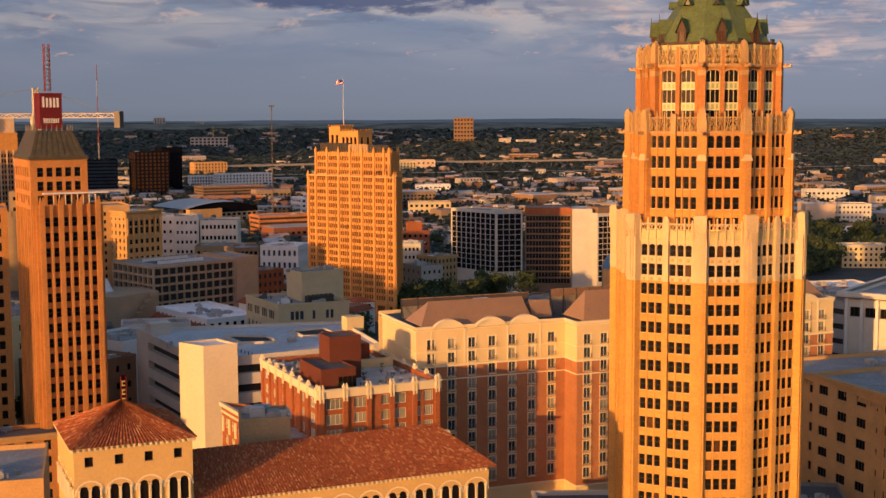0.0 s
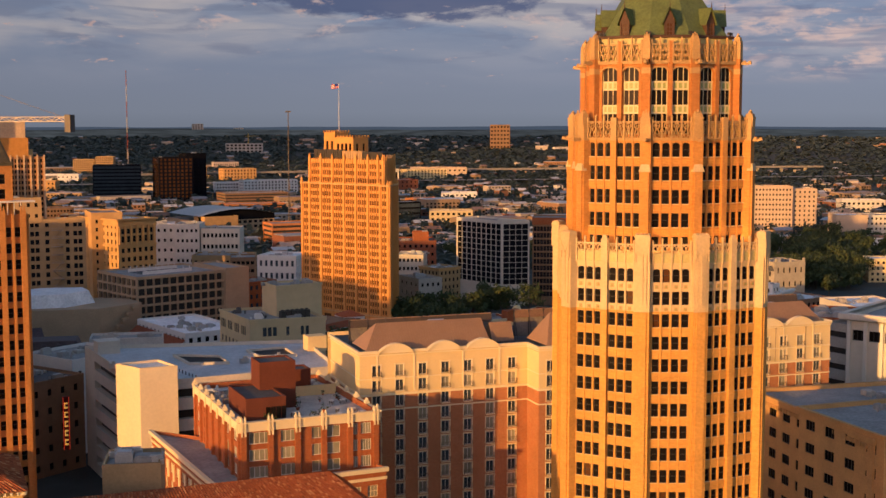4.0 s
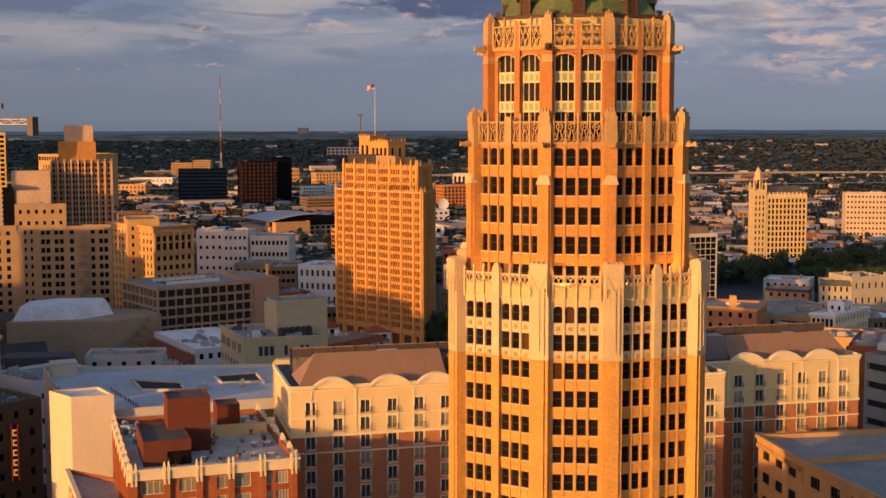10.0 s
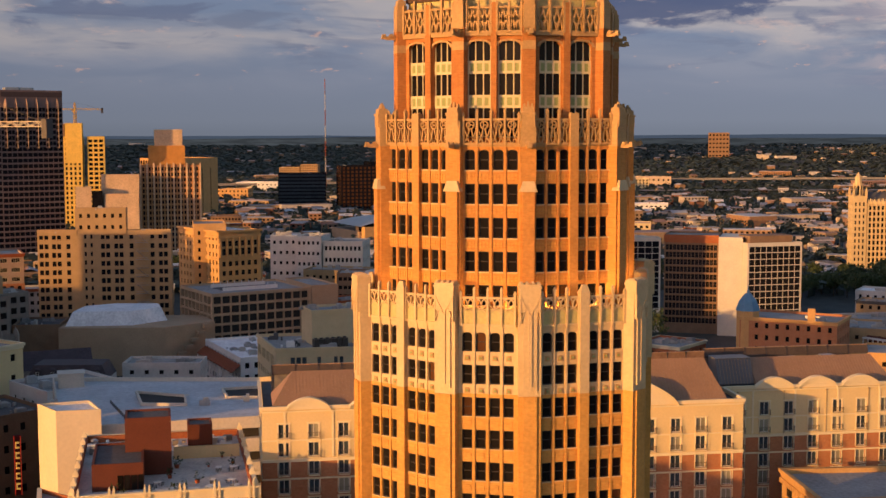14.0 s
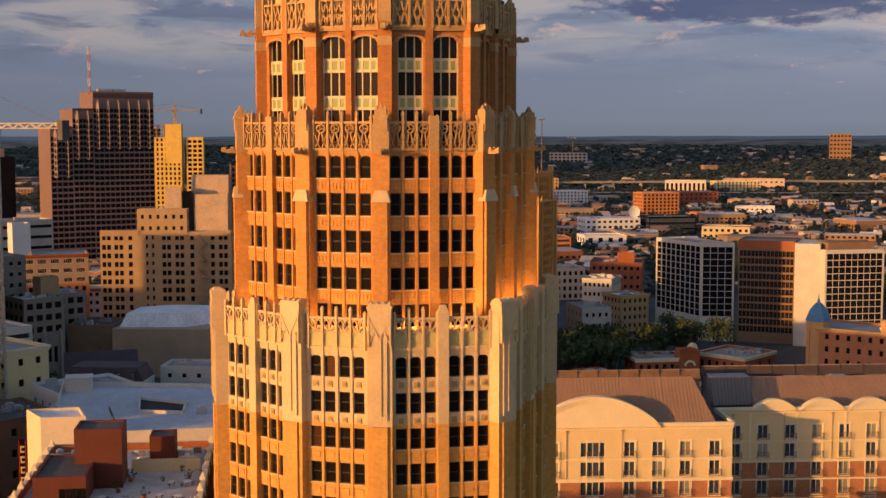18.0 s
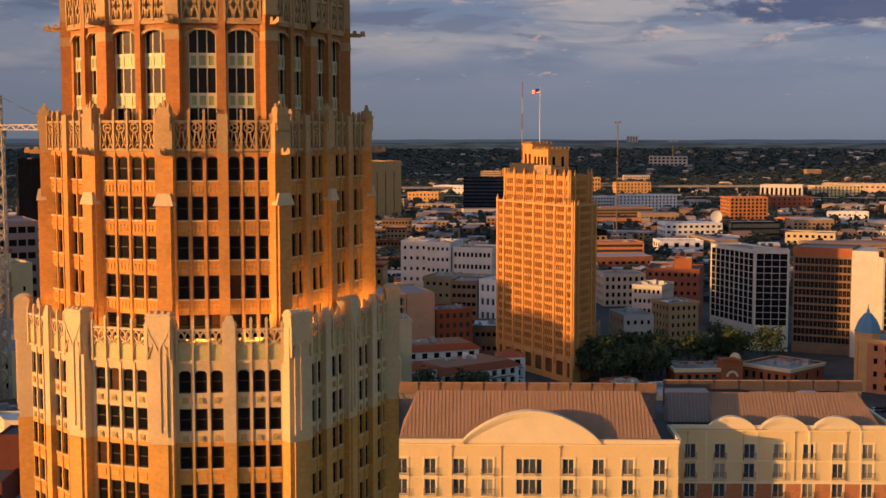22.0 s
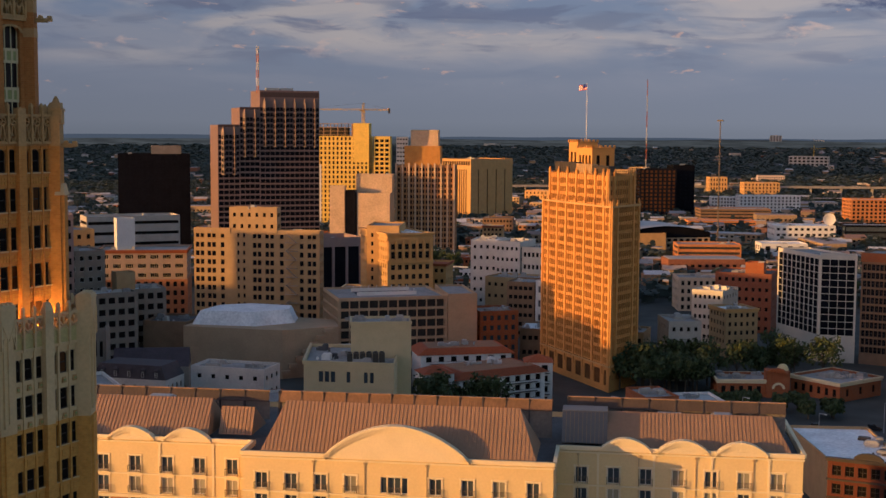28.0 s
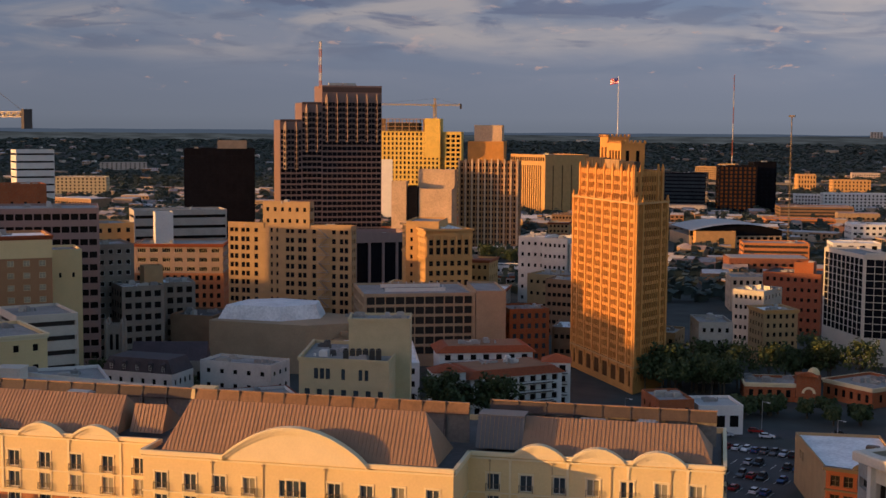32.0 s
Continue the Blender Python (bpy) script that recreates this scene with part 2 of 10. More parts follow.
def facade(g, p, q, z0, z1, wins, depth=0.25, m=0, out=0.0, mr=None):
    """Wall from p to q with real openings. wins: (u0, u1, v0, v1) along the wall and in height."""
    u, n, L = frame_of(p, q)
    P = lambda a, z, d=0.0: (p[0] + u.x * a + n.x * (out - d), p[1] + u.y * a + n.y * (out - d), z)
    us = sorted({0.0, L, *(round(w[0], 4) for w in wins), *(round(w[1], 4) for w in wins)})
    vs = sorted({z0, z1, *(round(w[2], 4) for w in wins), *(round(w[3], 4) for w in wins)})
    hole = set()
    ui = {a: i for i, a in enumerate(us)}
    vi = {a: i for i, a in enumerate(vs)}
    for w in wins:
        for i in range(ui[round(w[0], 4)], ui[round(w[1], 4)]):
            for j in range(vi[round(w[2], 4)], vi[round(w[3], 4)]):
                hole.add((i, j))
    # runs of solid cells in each row become one face
    for j in range(len(vs) - 1):
        i = 0
        while i < len(us) - 1:
            if (i, j) in hole:
                i += 1
                continue
            k = i
            while k < len(us) - 1 and (k, j) not in hole:
                k += 1
            g.quad(P(us[i], vs[j]), P(us[k], vs[j]), P(us[k], vs[j + 1]), P(us[i], vs[j + 1]), m=m)
            i = k
    mr = m if mr is None else mr
    for a, b, c, d in wins:
        g.quad(P(a, c), P(a, c, depth), P(a, d, depth), P(a, d), m=mr)
        g.quad(P(b, c, depth), P(b, c), P(b, d), P(b, d, depth), m=mr)
        g.quad(P(a, d), P(a, d, depth), P(b, d, depth), P(b, d), m=mr)
        g.quad(P(a, c, depth), P(a, c), P(b, c), P(b, c, depth), m=mr)

def wall_pose(p, q, a, z, depth):
    u, n, L = frame_of(p, q)
    x, y = p[0] + u.x * a - n.x * depth, p[1] + u.y * a - n.y * depth
    return Matrix(((u.x, -n.x, 0, x), (u.y, -n.y, 0, y), (0, 0, 1, z), (0, 0, 0, 1)))

window_meshes = {}
def window_mesh(w, h, glass, frame, bars=(1, 1), arch=False, t=0.05):
    """A window of size w x h, its foot at the middle of the origin: glass set behind one joined frame with bars."""
    key = (round(w, 2), round(h, 2), glass.name, frame.name if frame else "", bars, arch.name if arch else "", t)
    if key not in window_meshes:
        g = Geo()
        if not frame:
            g.quad((-w / 2, 0, 0), (w / 2, 0, 0), (w / 2, 0, h), (-w / 2, 0, h))
        else:
            def edges(lo, hi, n):
                e = [lo, lo + 2 * t]
                for i in range(1, n):
                    c = lo + (hi - lo) * i / n
                    e += [c - t, c + t]
                return e + [hi - 2 * t, hi]
            xs, zs = edges(-w / 2, w / 2, bars[0]), edges(0, h, bars[1])
            nx, nz = len(xs), len(zs)
            g.v = [(x, -0.05, z) for z in zs for x in xs] + [(x, 0.0, z) for z in zs for x in xs]
            for j in range(nz - 1):
                for i in range(nx - 1):
                    a, b, c, d = j * nx + i, j * nx + i + 1, (j + 1) * nx + i + 1, (j + 1) * nx + i
                    if i % 2 and j % 2:
                        o = nx * nz
                        g.f += [(a + o, b + o, c + o, d + o), (a, b, b + o, a + o), (b, c, c + o, b + o), (c, d, d + o, c + o), (d, a, a + o, d + o)]
                        g.m += [0, 1, 1, 1, 1]
                    else:
                        g.f.append((a, b, c, d))
                        g.m.append(1)
            if arch:            # segmental head: masonry in the upper corners
                top = nx * (nz - 1)
                for corner, s in ((top, -1), (top + nx - 1, 1)):
                    k = len(g.v)
                    g.v += [(s * w * 0.12, -0.05, h), (s * w * 0.33, -0.06, h - w * 0.09), (s * w / 2, -0.06, h - w * 0.28)]
                    g.f.append((corner, k, k + 1, k + 2))
                    g.m.append(2)
        window_meshes[key] = g.mesh("window", glass, *((frame,) if frame else ()), *((arch,) if arch else ()))
    return window_meshes[key]

class Windows:
    """Hangs panes into openings: the uppermost as single parts up to a limit, the rest joined."""
    def __init__(self, parent, limit=300, name="window", keep=False):
        self.parent, self.limit, self.name, self.keep, self.todo = parent, limit, name, keep, []
    def add(self, p, q, win, depth, glass, frame=None, bars=(1, 1), arch=False):
        a, b, c, d = win
        self.todo.append((c, wall_pose(p, q, (a + b) / 2, c, depth - 0.01), window_mesh(b - a, d - c, glass, frame, bars, arch)))
    def done(self):
        if not self.keep:
            self.todo.sort(key=lambda w: -w[0])
        rest = {}
        for k, (c, M, me) in enumerate(self.todo):
            if k < self.limit:
                ob = new(self.name, me)
                ob.parent, ob.matrix_basis = self.parent, M
            else:
                mats = tuple(me.materials)
                g = rest.setdefault(mats, Geo())
                o = len(g.v)
                g.v += [tuple(M @ v.co) for v in me.vertices]
                for f in me.polygons:
                    g.f.append(tuple(o + x for x in f.vertices))
                    g.m.append(f.material_index)
        for mats, g in rest.items():
            part("glazing", g, mats, self.parent, kind="stuff")

def rows(z0, z1, n, h, sill=None):
    """n storeys between z0 and z1: the heights of each row's sill and head."""
    s = (z1 - z0) / n
    sill = (s - h) * 0.5 if sill is None else sill
    return [(z0 + i * s + sill, z0 + i * s + sill + h) for i in range(n)]

def cols(L, n, w, margin=0.0):
    s = (L - 2 * margin) / n
    return [(margin + (i + 0.5) * s - w / 2, margin + (i + 0.5) * s + w / 2) for i in range(n)]

def sweep(R, profile):
    """One joined moulding round the outline R; profile gives (standing out, height) pairs from its foot to its top."""
    g = Geo()
    n = len(R)
    for o, z in profile:
        for i in range(n):
            n1, n2 = frame_of(R[i - 1], R[i])[1], frame_of(R[i], R[(i + 1) % n])[1]
            k = (n1 + n2) / max(0.4, 1 + n1.dot(n2))
            g.v.append((R[i][0] + k.x * o, R[i][1] + k.y * o, z))
    for j in range(len(profile) - 1):
        for i in range(n):
            k = (i + 1) % n
            g.f.append((j * n + i, j * n + k, (j + 1) * n + k, (j + 1) * n + i))
            g.m.append(0)
    return g


# ---- the gothic tower ----
def ring(hw, front, bow, dep):
    """Outline of the tower: bowed front and back, straight sides with a middle buttress."""
    cy = 12.0
    return [(-front, cy - dep - bow), (front, cy - dep - bow), (hw, cy - dep), (hw, cy), (hw, cy + dep),
            (front, cy + dep + bow), (-front, cy + dep + bow), (-hw, cy + dep), (-hw, cy), (-hw, cy - dep)]

def bay_columns(L, narrow, w=0.98, s=1.28, edge=1.15):
    if narrow:
        mid = L / 2
        return [(mid + k - w / 2, mid + k + w / 2) for k in (-2.0, -0.68, 0.68, 2.0)]
    lo, hi = edge, L - edge
    half = (hi - lo) / 2
    cs = []
    for c in (lo + half / 2 - 0.2, hi - half / 2 + 0.2):
        cs += [(c + k * s - w / 2, c + k * s + w / 2) for k in (-1, 0, 1)]
    return cs

def pinnacle(g, c, u, w, d, z0, z1, m=0, flat=False):
    if flat:                        # broad capital under a thin moulded slab
        g.obox(c, u, w, d, z0, z1 - 0.5, m)
        g.obox(c, u, w * 1.08, d * 1.08, z1 - 0.5, z1 - 0.32, m)
        g.obox(c, u, w * 0.98, d * 0.98, z1 - 0.32, z1 - 0.1, m)
        for s in (-0.4, -0.14, 0.14, 0.4):
            g.obox((c[0] + u[0] * s * w, c[1] + u[1] * s * w), u, w * 0.17, d * 0.8, z1 - 0.1, z1 + 0.08, m, 0.6)
        return
    g.obox(c, u, w, d, z0, z1 - 0.9, m)
    g.obox(c, u, w * 1.12, d * 1.12, z1 - 1.0, z1 - 0.75, m)
    g.obox(c, u, w * 0.9, d * 0.9, z1 - 0.75, z1 - 0.25, m, 0.9)
    for s in (-0.3, 0, 0.3):        # crockets along the blunt top
        g.obox((c[0] + u[0] * s * w, c[1] + u[1] * s * w), u, w * 0.2, d * 0.4, z1 - 0.25, z1 + (0.3 if s == 0 else 0.1), m, 0.5)

def rib(g, P, pts, w, d0, d1, m=0):
    """Stone bar of width w along a line drawn on a wall, standing out from d0 to d1."""
    for (s0, z0), (s1, z1) in zip(pts, pts[1:]):
        L = math.hypot(s1 - s0, z1 - z0) or 1.0
        a, b = -(z1 - z0) / L * w / 2, (s1 - s0) / L * w / 2
        q = [(s0 + a, z0 + b), (s1 + a, z1 + b), (s1 - a, z1 - b), (s0 - a, z0 - b)]
        fr = [(*P(s, d1), z) for s, z in q]
        bk = [(*P(s, d0), z) for s, z in q]
        g.quad(*fr, m=m)
        g.quad(bk[0], bk[1], fr[1], fr[0], m=m)
        g.quad(fr[3], fr[2], bk[2], bk[3], m=m)
        g.quad(bk[3], bk[2], bk[1], bk[0], m=m)

def tracery(g, p, q, a, b, z0, z1, m, out, style):
    """Pierced gothic parapet between a and b along a wall: rails, mullions with tips and one panel in each light."""
    u, n, L = frame_of(p, q)
    P = lambda s, d: (p[0] + u.x * s + n.x * d, p[1] + u.y * s + n.y * d)
    k = max(2, round((b - a) / 1.28))
    w = (b - a) / k
    d0, d1 = out - 0.26, out - 0.03
    g.obox(P((a + b) / 2, out - 0.14), (u.x, u.y), b - a, 0.28, z0, z0 + 0.22, m)
    g.obox(P((a + b) / 2, out - 0.14), (u.x, u.y), b - a, 0.24, z1 - 0.48, z1 - 0.28, m)
    for i in range(k + 1):
        top = z1 + 0.35 if 0 < i < k else z1
        g.obox(P(a + i * w, out - 0.10), (u.x, u.y), 0.20, 0.34, z0, top, m)
        g.obox(P(a + i * w, out - 0.10), (u.x, u.y), 0.28, 0.38, top, top + 0.3, m, 0.3)
    for i in range(k):
        c = a + (i + 0.5) * w
        h = w / 2 - 0.08
        if style == "roundel":          # ring with three swirling blades over an ogee stem
            zc, r = z1 - 0.48 - 0.42, min(0.37, h)
            ring_ = [(c + r * math.cos(t * math.pi / 5), zc + r * math.sin(t * math.pi / 5)) for t in range(11)]
            rib(g, P, ring_, 0.11, d0, d1, m)
            for t in range(3):
                x = math.pi / 2 + t * 2 * math.pi / 3
                rib(g, P, [(c, zc), (c + r * 0.55 * math.cos(x + 0.5), zc + r * 0.55 * math.sin(x + 0.5)), (c + r * math.cos(x), zc + r * math.sin(x))], 0.09, d0, d1, m)
            for s in (-1, 1):
                rib(g, P, [(c + s * h, z0 + 0.25), (c + s * h * 0.45, z0 + 0.7), (c + s * 0.1, zc - r)], 0.11, d0, d1, m)
                rib(g, P, [(c + s * 0.08, z0 + 0.2), (c + s * 0.30, z0 + 0.75), (c + s * h, zc - r * 0.9)], 0.09, d0, d1, m)
        elif style == "lancet":         # two pointed heads on a forked stem
            zt = z1 - 0.48
            for s in (-1, 1):
                rib(g, P, [(c + s * h, zt - 0.62), (c + s * h * 0.85, zt - 0.25), (c + s * h * 0.5, zt), (c + s * h * 0.15, zt - 0.25), (c, zt - 0.62)], 0.10, d0, d1, m)
                rib(g, P, [(c + s * h, zt - 0.45), (c + s * h * 0.5, zt - 0.78), (c, zt - 1.05)], 0.11, d0, d1, m)
                rib(g, P, [(c + s * h * 0.98, zt - 1.35), (c + s * h * 0.55, zt - 1.1), (c, zt - 1.0)], 0.08, d0 + 0.1, d1, m)
            rib(g, P, [(c, zt - 1.05), (c, zt - 0.55)], 0.11, d0, d1, m)
        else:                           # net of crossing branches
            zt = z1 - 0.48
            H = zt - z0
            for s in (-1, 1):
                rib(g, P, [(c, z0 + 0.2), (c + s * 0.12, z0 + H * 0.35), (c + s * h * 0.6, z0 + H * 0.62), (c + s * h, zt)], 0.16, d0, d1, m)
                rib(g, P, [(c + s * h, z0 + 0.25), (c + s * h * 0.7, z0 + H * 0.45), (c + s * 0.12, z0 + H * 0.75), (c, zt)], 0.15, d0, d1, m)
            rib(g, P, [(c, z0 + 0.2), (c, z0 + H * 0.42)], 0.12, d0, d1, m)

def gargoyle(g, c, n, z):
    g.obox((c[0] + n.x * 0.5, c[1] + n.y * 0.5), (n.x, n.y), 1.2, 0.35, z, z + 0.35, 0, 0.8)
    g.obox((c[0] + n.x * 1.25, c[1] + n.y * 1.25), (n.x, n.y), 0.5, 0.42, z + 0.08, z + 0.55, 0, 0.7)
    for s in (-1, 1):
        g.obox((c[0] + n.x * 0.5 - n.y * s * 0.25, c[1] + n.y * 0.5 + n.x * s * 0.25), (n.x, n.y), 0.5, 0.1, z + 0.25, z + 0.6, 0, 0.4)

def gothic_tower():
    tw = thing("office_tower", "tan brick gothic tower with cream stepped parapets and copper roof", "skyscraper")
    ZW, ZP, ZM, ZC = 62.7, 73.3, 89.9, 100.25
    low, mid, crown = ring(13.6, 3.95, 5.0, 9.5), ring(11.6, 3.5, 4.3, 8.4), ring(10.0, 3.3, 3.7, 7.2)
    wall, upper, white, trim, mull = Geo(), Geo(), Geo(), Geo(), Geo()
    win = Windows(tw, 300, keep=True)
    fh = 3.13
    order = [0, 9, 1, 2, 3, 8, 7, 4, 5, 6]     # visible bays first
    bays = lambda R: [(i, R[i], R[(i + 1) % len(R)]) for i in order]
    r_hi = [(66.75 - fh * k, 66.75 - fh * k + 1.85) for k in range(2)]
    r_lo = [(66.75 - fh * k, 66.75 - fh * k + 1.85) for k in range(2, 20)]
    panes = []
    for i, p, q in bays(low):
        u, n, L = frame_of(p, q)
        narrow = i in (0, 5)
        cs = bay_columns(L, narrow)
        lo = [(a, b, c, d) for c, d in r_lo for a, b in cs]
        hi = [(a, b, c, d) for c, d in r_hi for a, b in cs]
        facade(wall, p, q, 0, ZW, lo, 0.22)
        facade(white, p, q, ZW, ZP - 3.4, hi, 0.22)
        panes += [(i, p, q, w) for w in hi + lo]
        # slim mullions between the lights and a broad pier in the middle of the bay
        P = lambda s, d: (p[0] + u.x * s + n.x * d, p[1] + u.y * s + n.y * d)
        edges = [(cs[k][1] + cs[k + 1][0]) / 2 for k in range(len(cs) - 1)]
        for k, e in enumerate(edges):
            broad = (not narrow and k == 2)
            w, d = (0.95, 0.5) if broad else (0.20, 0.11)
            B = Geo() if broad else mull
            B.obox(P(e, d / 2 - 0.05), (u.x, u.y), w, d + 0.1, 6, ZW, 0)
            B.obox(P(e, d / 2 - 0.05), (u.x, u.y), w, d + 0.1, ZW, (ZP - 0.9 if broad else ZP - 3.2), 1)
            if broad:
                B.obox(P(e, d / 2 - 0.05), (u.x, u.y), w, d + 0.1, ZP - 0.9, ZP - 0.2, 1, 0.5)
                part("pier", B, (TAN, WHITE_TC), tw)
        for c, d in r_lo[:18]:
            mull.obox(P(L / 2, 0.03), (u.x, u.y), L - 2.2, 0.10, c - 0.22, c - 0.06, 0)
        groups = [(cs[0][0] - 0.1, cs[-1][1] + 0.1)] if narrow else [(cs[0][0] - 0.1, cs[2][1] + 0.1), (cs[3][0] - 0.1, cs[5][1] + 0.1)]
        for a, b in groups:
            tracery(white, p, q, a, b, ZP - 4.1, ZP - 1.0, 0, 0.22, "lancet")
            white.obox(P((a + b) / 2, -0.04), (u.x, u.y), b - a + 0.3, 0.22, ZP - 4.0, ZP - 2.4, 3)
        for c, d in r_hi:       # carved medallions under the windows
            for a, b in cs:
                trim.obox(P((a + b) / 2, 0.05), (u.x, u.y), 0.5, 0.12, c - 0.85, c - 0.35, 0, 0.8)
                trim.obox(P((a + b) / 2, 0.1), (u.x, u.y), 0.22, 0.12, c - 0.7, c - 0.5, 1)
        for c, d in r_lo:
            for a, b in cs:
                trim.obox(P((a + b) / 2, 0.03), (u.x, u.y), 0.75, 0.07, c - 0.95, c - 0.4, 2)
                trim.obox(P((a + b) / 2, 0.02), (u.x, u.y), b - a, 0.16, c - 0.05, c + 0.03, 3)
    for i in order:
        p = low[i]
        a, b = low[i - 1], low[(i + 1) % 10]
        u1, n1, _ = frame_of(a, p)
        u2, n2, _ = frame_of(p, b)
        n = (n1 + n2).normalized()
        u = (-n.y, n.x)
        c = (p[0] - n.x * 0.15, p[1] - n.y * 0.15)
        w = 2.1 if i != 3 and i != 8 else 1.7
        B = Geo()
        B.obox(c, u, w, 1.3, 0, ZW, 0)
        B.obox((c[0] + n.x * 0.5, c[1] + n.y * 0.5), u, w * 0.62, 0.7, 0, ZW, 0)
        B.obox(c, u, w * 1.02, 1.36, ZW, ZP - 1.2, 1)
        B.obox((c[0] + n.x * 0.5, c[1] + n.y * 0.5), u, w * 0.62, 0.72, ZW + 0.6, ZP - 2.6, 1)
        pinnacle(B, (c[0] + n.x * 0.25, c[1] + n.y * 0.25), u, w * 0.96, 1.3, ZP - 2.6, ZP + 0.15, 1, True)
        F = lambda a, d: (c[0] + n.x * d + u[0] * a, c[1] + n.y * d + u[1] * a)
        for s in (-1, 1):       # ogee relief on the head of each buttress
            rib(B, F, [(0, ZP - 3.3), (s * w * 0.10, ZP - 2.5), (s * w * 0.30, ZP - 1.8), (s * w * 0.44, ZP - 1.1)], 0.11, 0.6, 0.97, 1)
            rib(B, F, [(s * w * 0.44, ZP - 3.6), (s * w * 0.44, ZP - 1.1)], 0.12, 0.6, 0.96, 1)
            rib(B, F, [(s * w * 0.40, ZP - 3.3), (s * w * 0.24, ZP - 2.5), (s * w * 0.18, ZP - 2.1)], 0.09, 0.6, 0.95, 1)
        rib(B, F, [(0, ZP - 9.6), (0, ZP - 2.9)], 0.34, 0.5, 0.98, 1)
        part("buttress", B, (TAN, WHITE_TC), tw, "brick buttress with a cream carved head")
    white.prism([(x * 0.97, 12 + (y - 12) * 0.97) for x, y in low], ZP - 4.4, ZP - 4.2)
    # middle tier
    m_rows = [(83.9 - 3.24 * k, 83.9 - 3.24 * k + 1.97) for k in range(5)]
    for i, p, q in bays(mid):
        u, n, L = frame_of(p, q)
        narrow = i in (0, 5)
        cs = bay_columns(L, narrow, s=1.24, w=0.93, edge=0.8) if not narrow else [(L / 2 + k - 0.5, L / 2 + k + 0.5) for k in (-2.05, -0.69, 0.69, 2.05)]
        ws = [(a, b, c, d) for c, d in m_rows for a, b in cs]
        facade(upper, p, q, 68, 86.15, ws, 0.22)
        panes += [(i, p, q, w) for w in ws]
        P = lambda s, d: (p[0] + u.x * s + n.x * d, p[1] + u.y * s + n.y * d)
        for k in range(len(cs) - 1):
            e = (cs[k][1] + cs[k + 1][0]) / 2
            broad = (not narrow and k == 2)
            w, d = (0.85, 0.45) if broad else (0.18, 0.11)
            B = Geo() if broad else mull
            B.obox(P(e, d / 2 - 0.05), (u.x, u.y), w, d + 0.1, 69, 86.15, 0 if broad else 2)
            if broad:
                B.obox(P(e, d / 2 - 0.05), (u.x, u.y), w, d + 0.1, 86.15, 89.3, 1)
                part("pier", B, (TAN_MID, TRIM_TC), tw)
        groups = [(cs[0][0] - 0.1, cs[-1][1] + 0.1)] if narrow else [(cs[0][0] - 0.1, cs[2][1] + 0.1), (cs[3][0] - 0.1, cs[5][1] + 0.1)]
        for a, b in groups:
            tracery(white, p, q, a, b, 86.3, 89.1, 1, 0.22, "roundel")
            white.obox(P((a + b) / 2, -0.15), (u.x, u.y), b - a + 0.3, 0.2, 86.15, 86.5, 1)
        for c, d in m_rows:
            for a, b in cs:
                for k in range(2):      # lattice brick panels with pale sills
                    for e in range(3):
                        trim.obox(P(a + (b - a) * (e + 0.5) / 3, 0.03), (u.x, u.y), 0.17, 0.08, c - 0.92 + k * 0.32, c - 0.70 + k * 0.32, 2)
                trim.obox(P((a + b) / 2, 0.02), (u.x, u.y), b - a, 0.18, c - 0.09, c + 0.02, 3)
    for i in order:
        p = mid[i]
        a, b = mid[i - 1], mid[(i + 1) % 10]
        n = (frame_of(a, p)[1] + frame_of(p, b)[1]).normalized()
        u = (-n.y, n.x)
        c = (p[0] - n.x * 0.1, p[1] - n.y * 0.1)
        B = Geo()
        B.obox(c, u, 1.5, 1.2, 68, 86.15, 0)
        B.obox((c[0] + n.x * 0.55, c[1] + n.y * 0.55), u, 1.15, 0.7, 68, 82.0, 0)
        B.obox((c[0] + n.x * 0.55, c[1] + n.y * 0.55), u, 1.7, 0.9, 81.9, 82.9, 2, 0.62)
        B.obox(c, u, 1.45, 1.25, 86.15, 88.6, 1)
        pinnacle(B, (c[0] + n.x * 0.2, c[1] + n.y * 0.2), u, 1.2, 1.1, 88.0, ZM + 0.2, 1)
        part("buttress", B, (TAN_MID, TRIM_TC, WHITE_TC), tw, "orange brick buttress with a stone cap")
        gargoyle(trim, (c[0] + n.x * 0.5, c[1] + n.y * 0.5), n, 86.0)
    white.prism([(x * 0.97, 12 + (y - 12) * 0.97) for x, y in mid], 86.1, 86.3, 1)
    # crown with tall arched windows
    crown_wall = Geo()
    crown_win = []
    for i, p, q in bays(crown):
        u, n, L = frame_of(p, q)
        narrow = i in (0, 5)
        w = 2.27 if narrow else 2.3 if L > 7.4 else 2.1
        cc = [L / 2 - w / 2 - (0.33 if narrow else 0.42), L / 2 + w / 2 + (0.33 if narrow else 0.42)]
        ws = [(c - w / 2, c + w / 2, 87.0, 96.3) for c in cc]
        facade(crown_wall, p, q, 84, ZC - 3.2, ws, 0.4)
        crown_win += [(p, q, x, narrow) for x in ws]
        P = lambda s, d: (p[0] + u.x * s + n.x * d, p[1] + u.y * s + n.y * d)
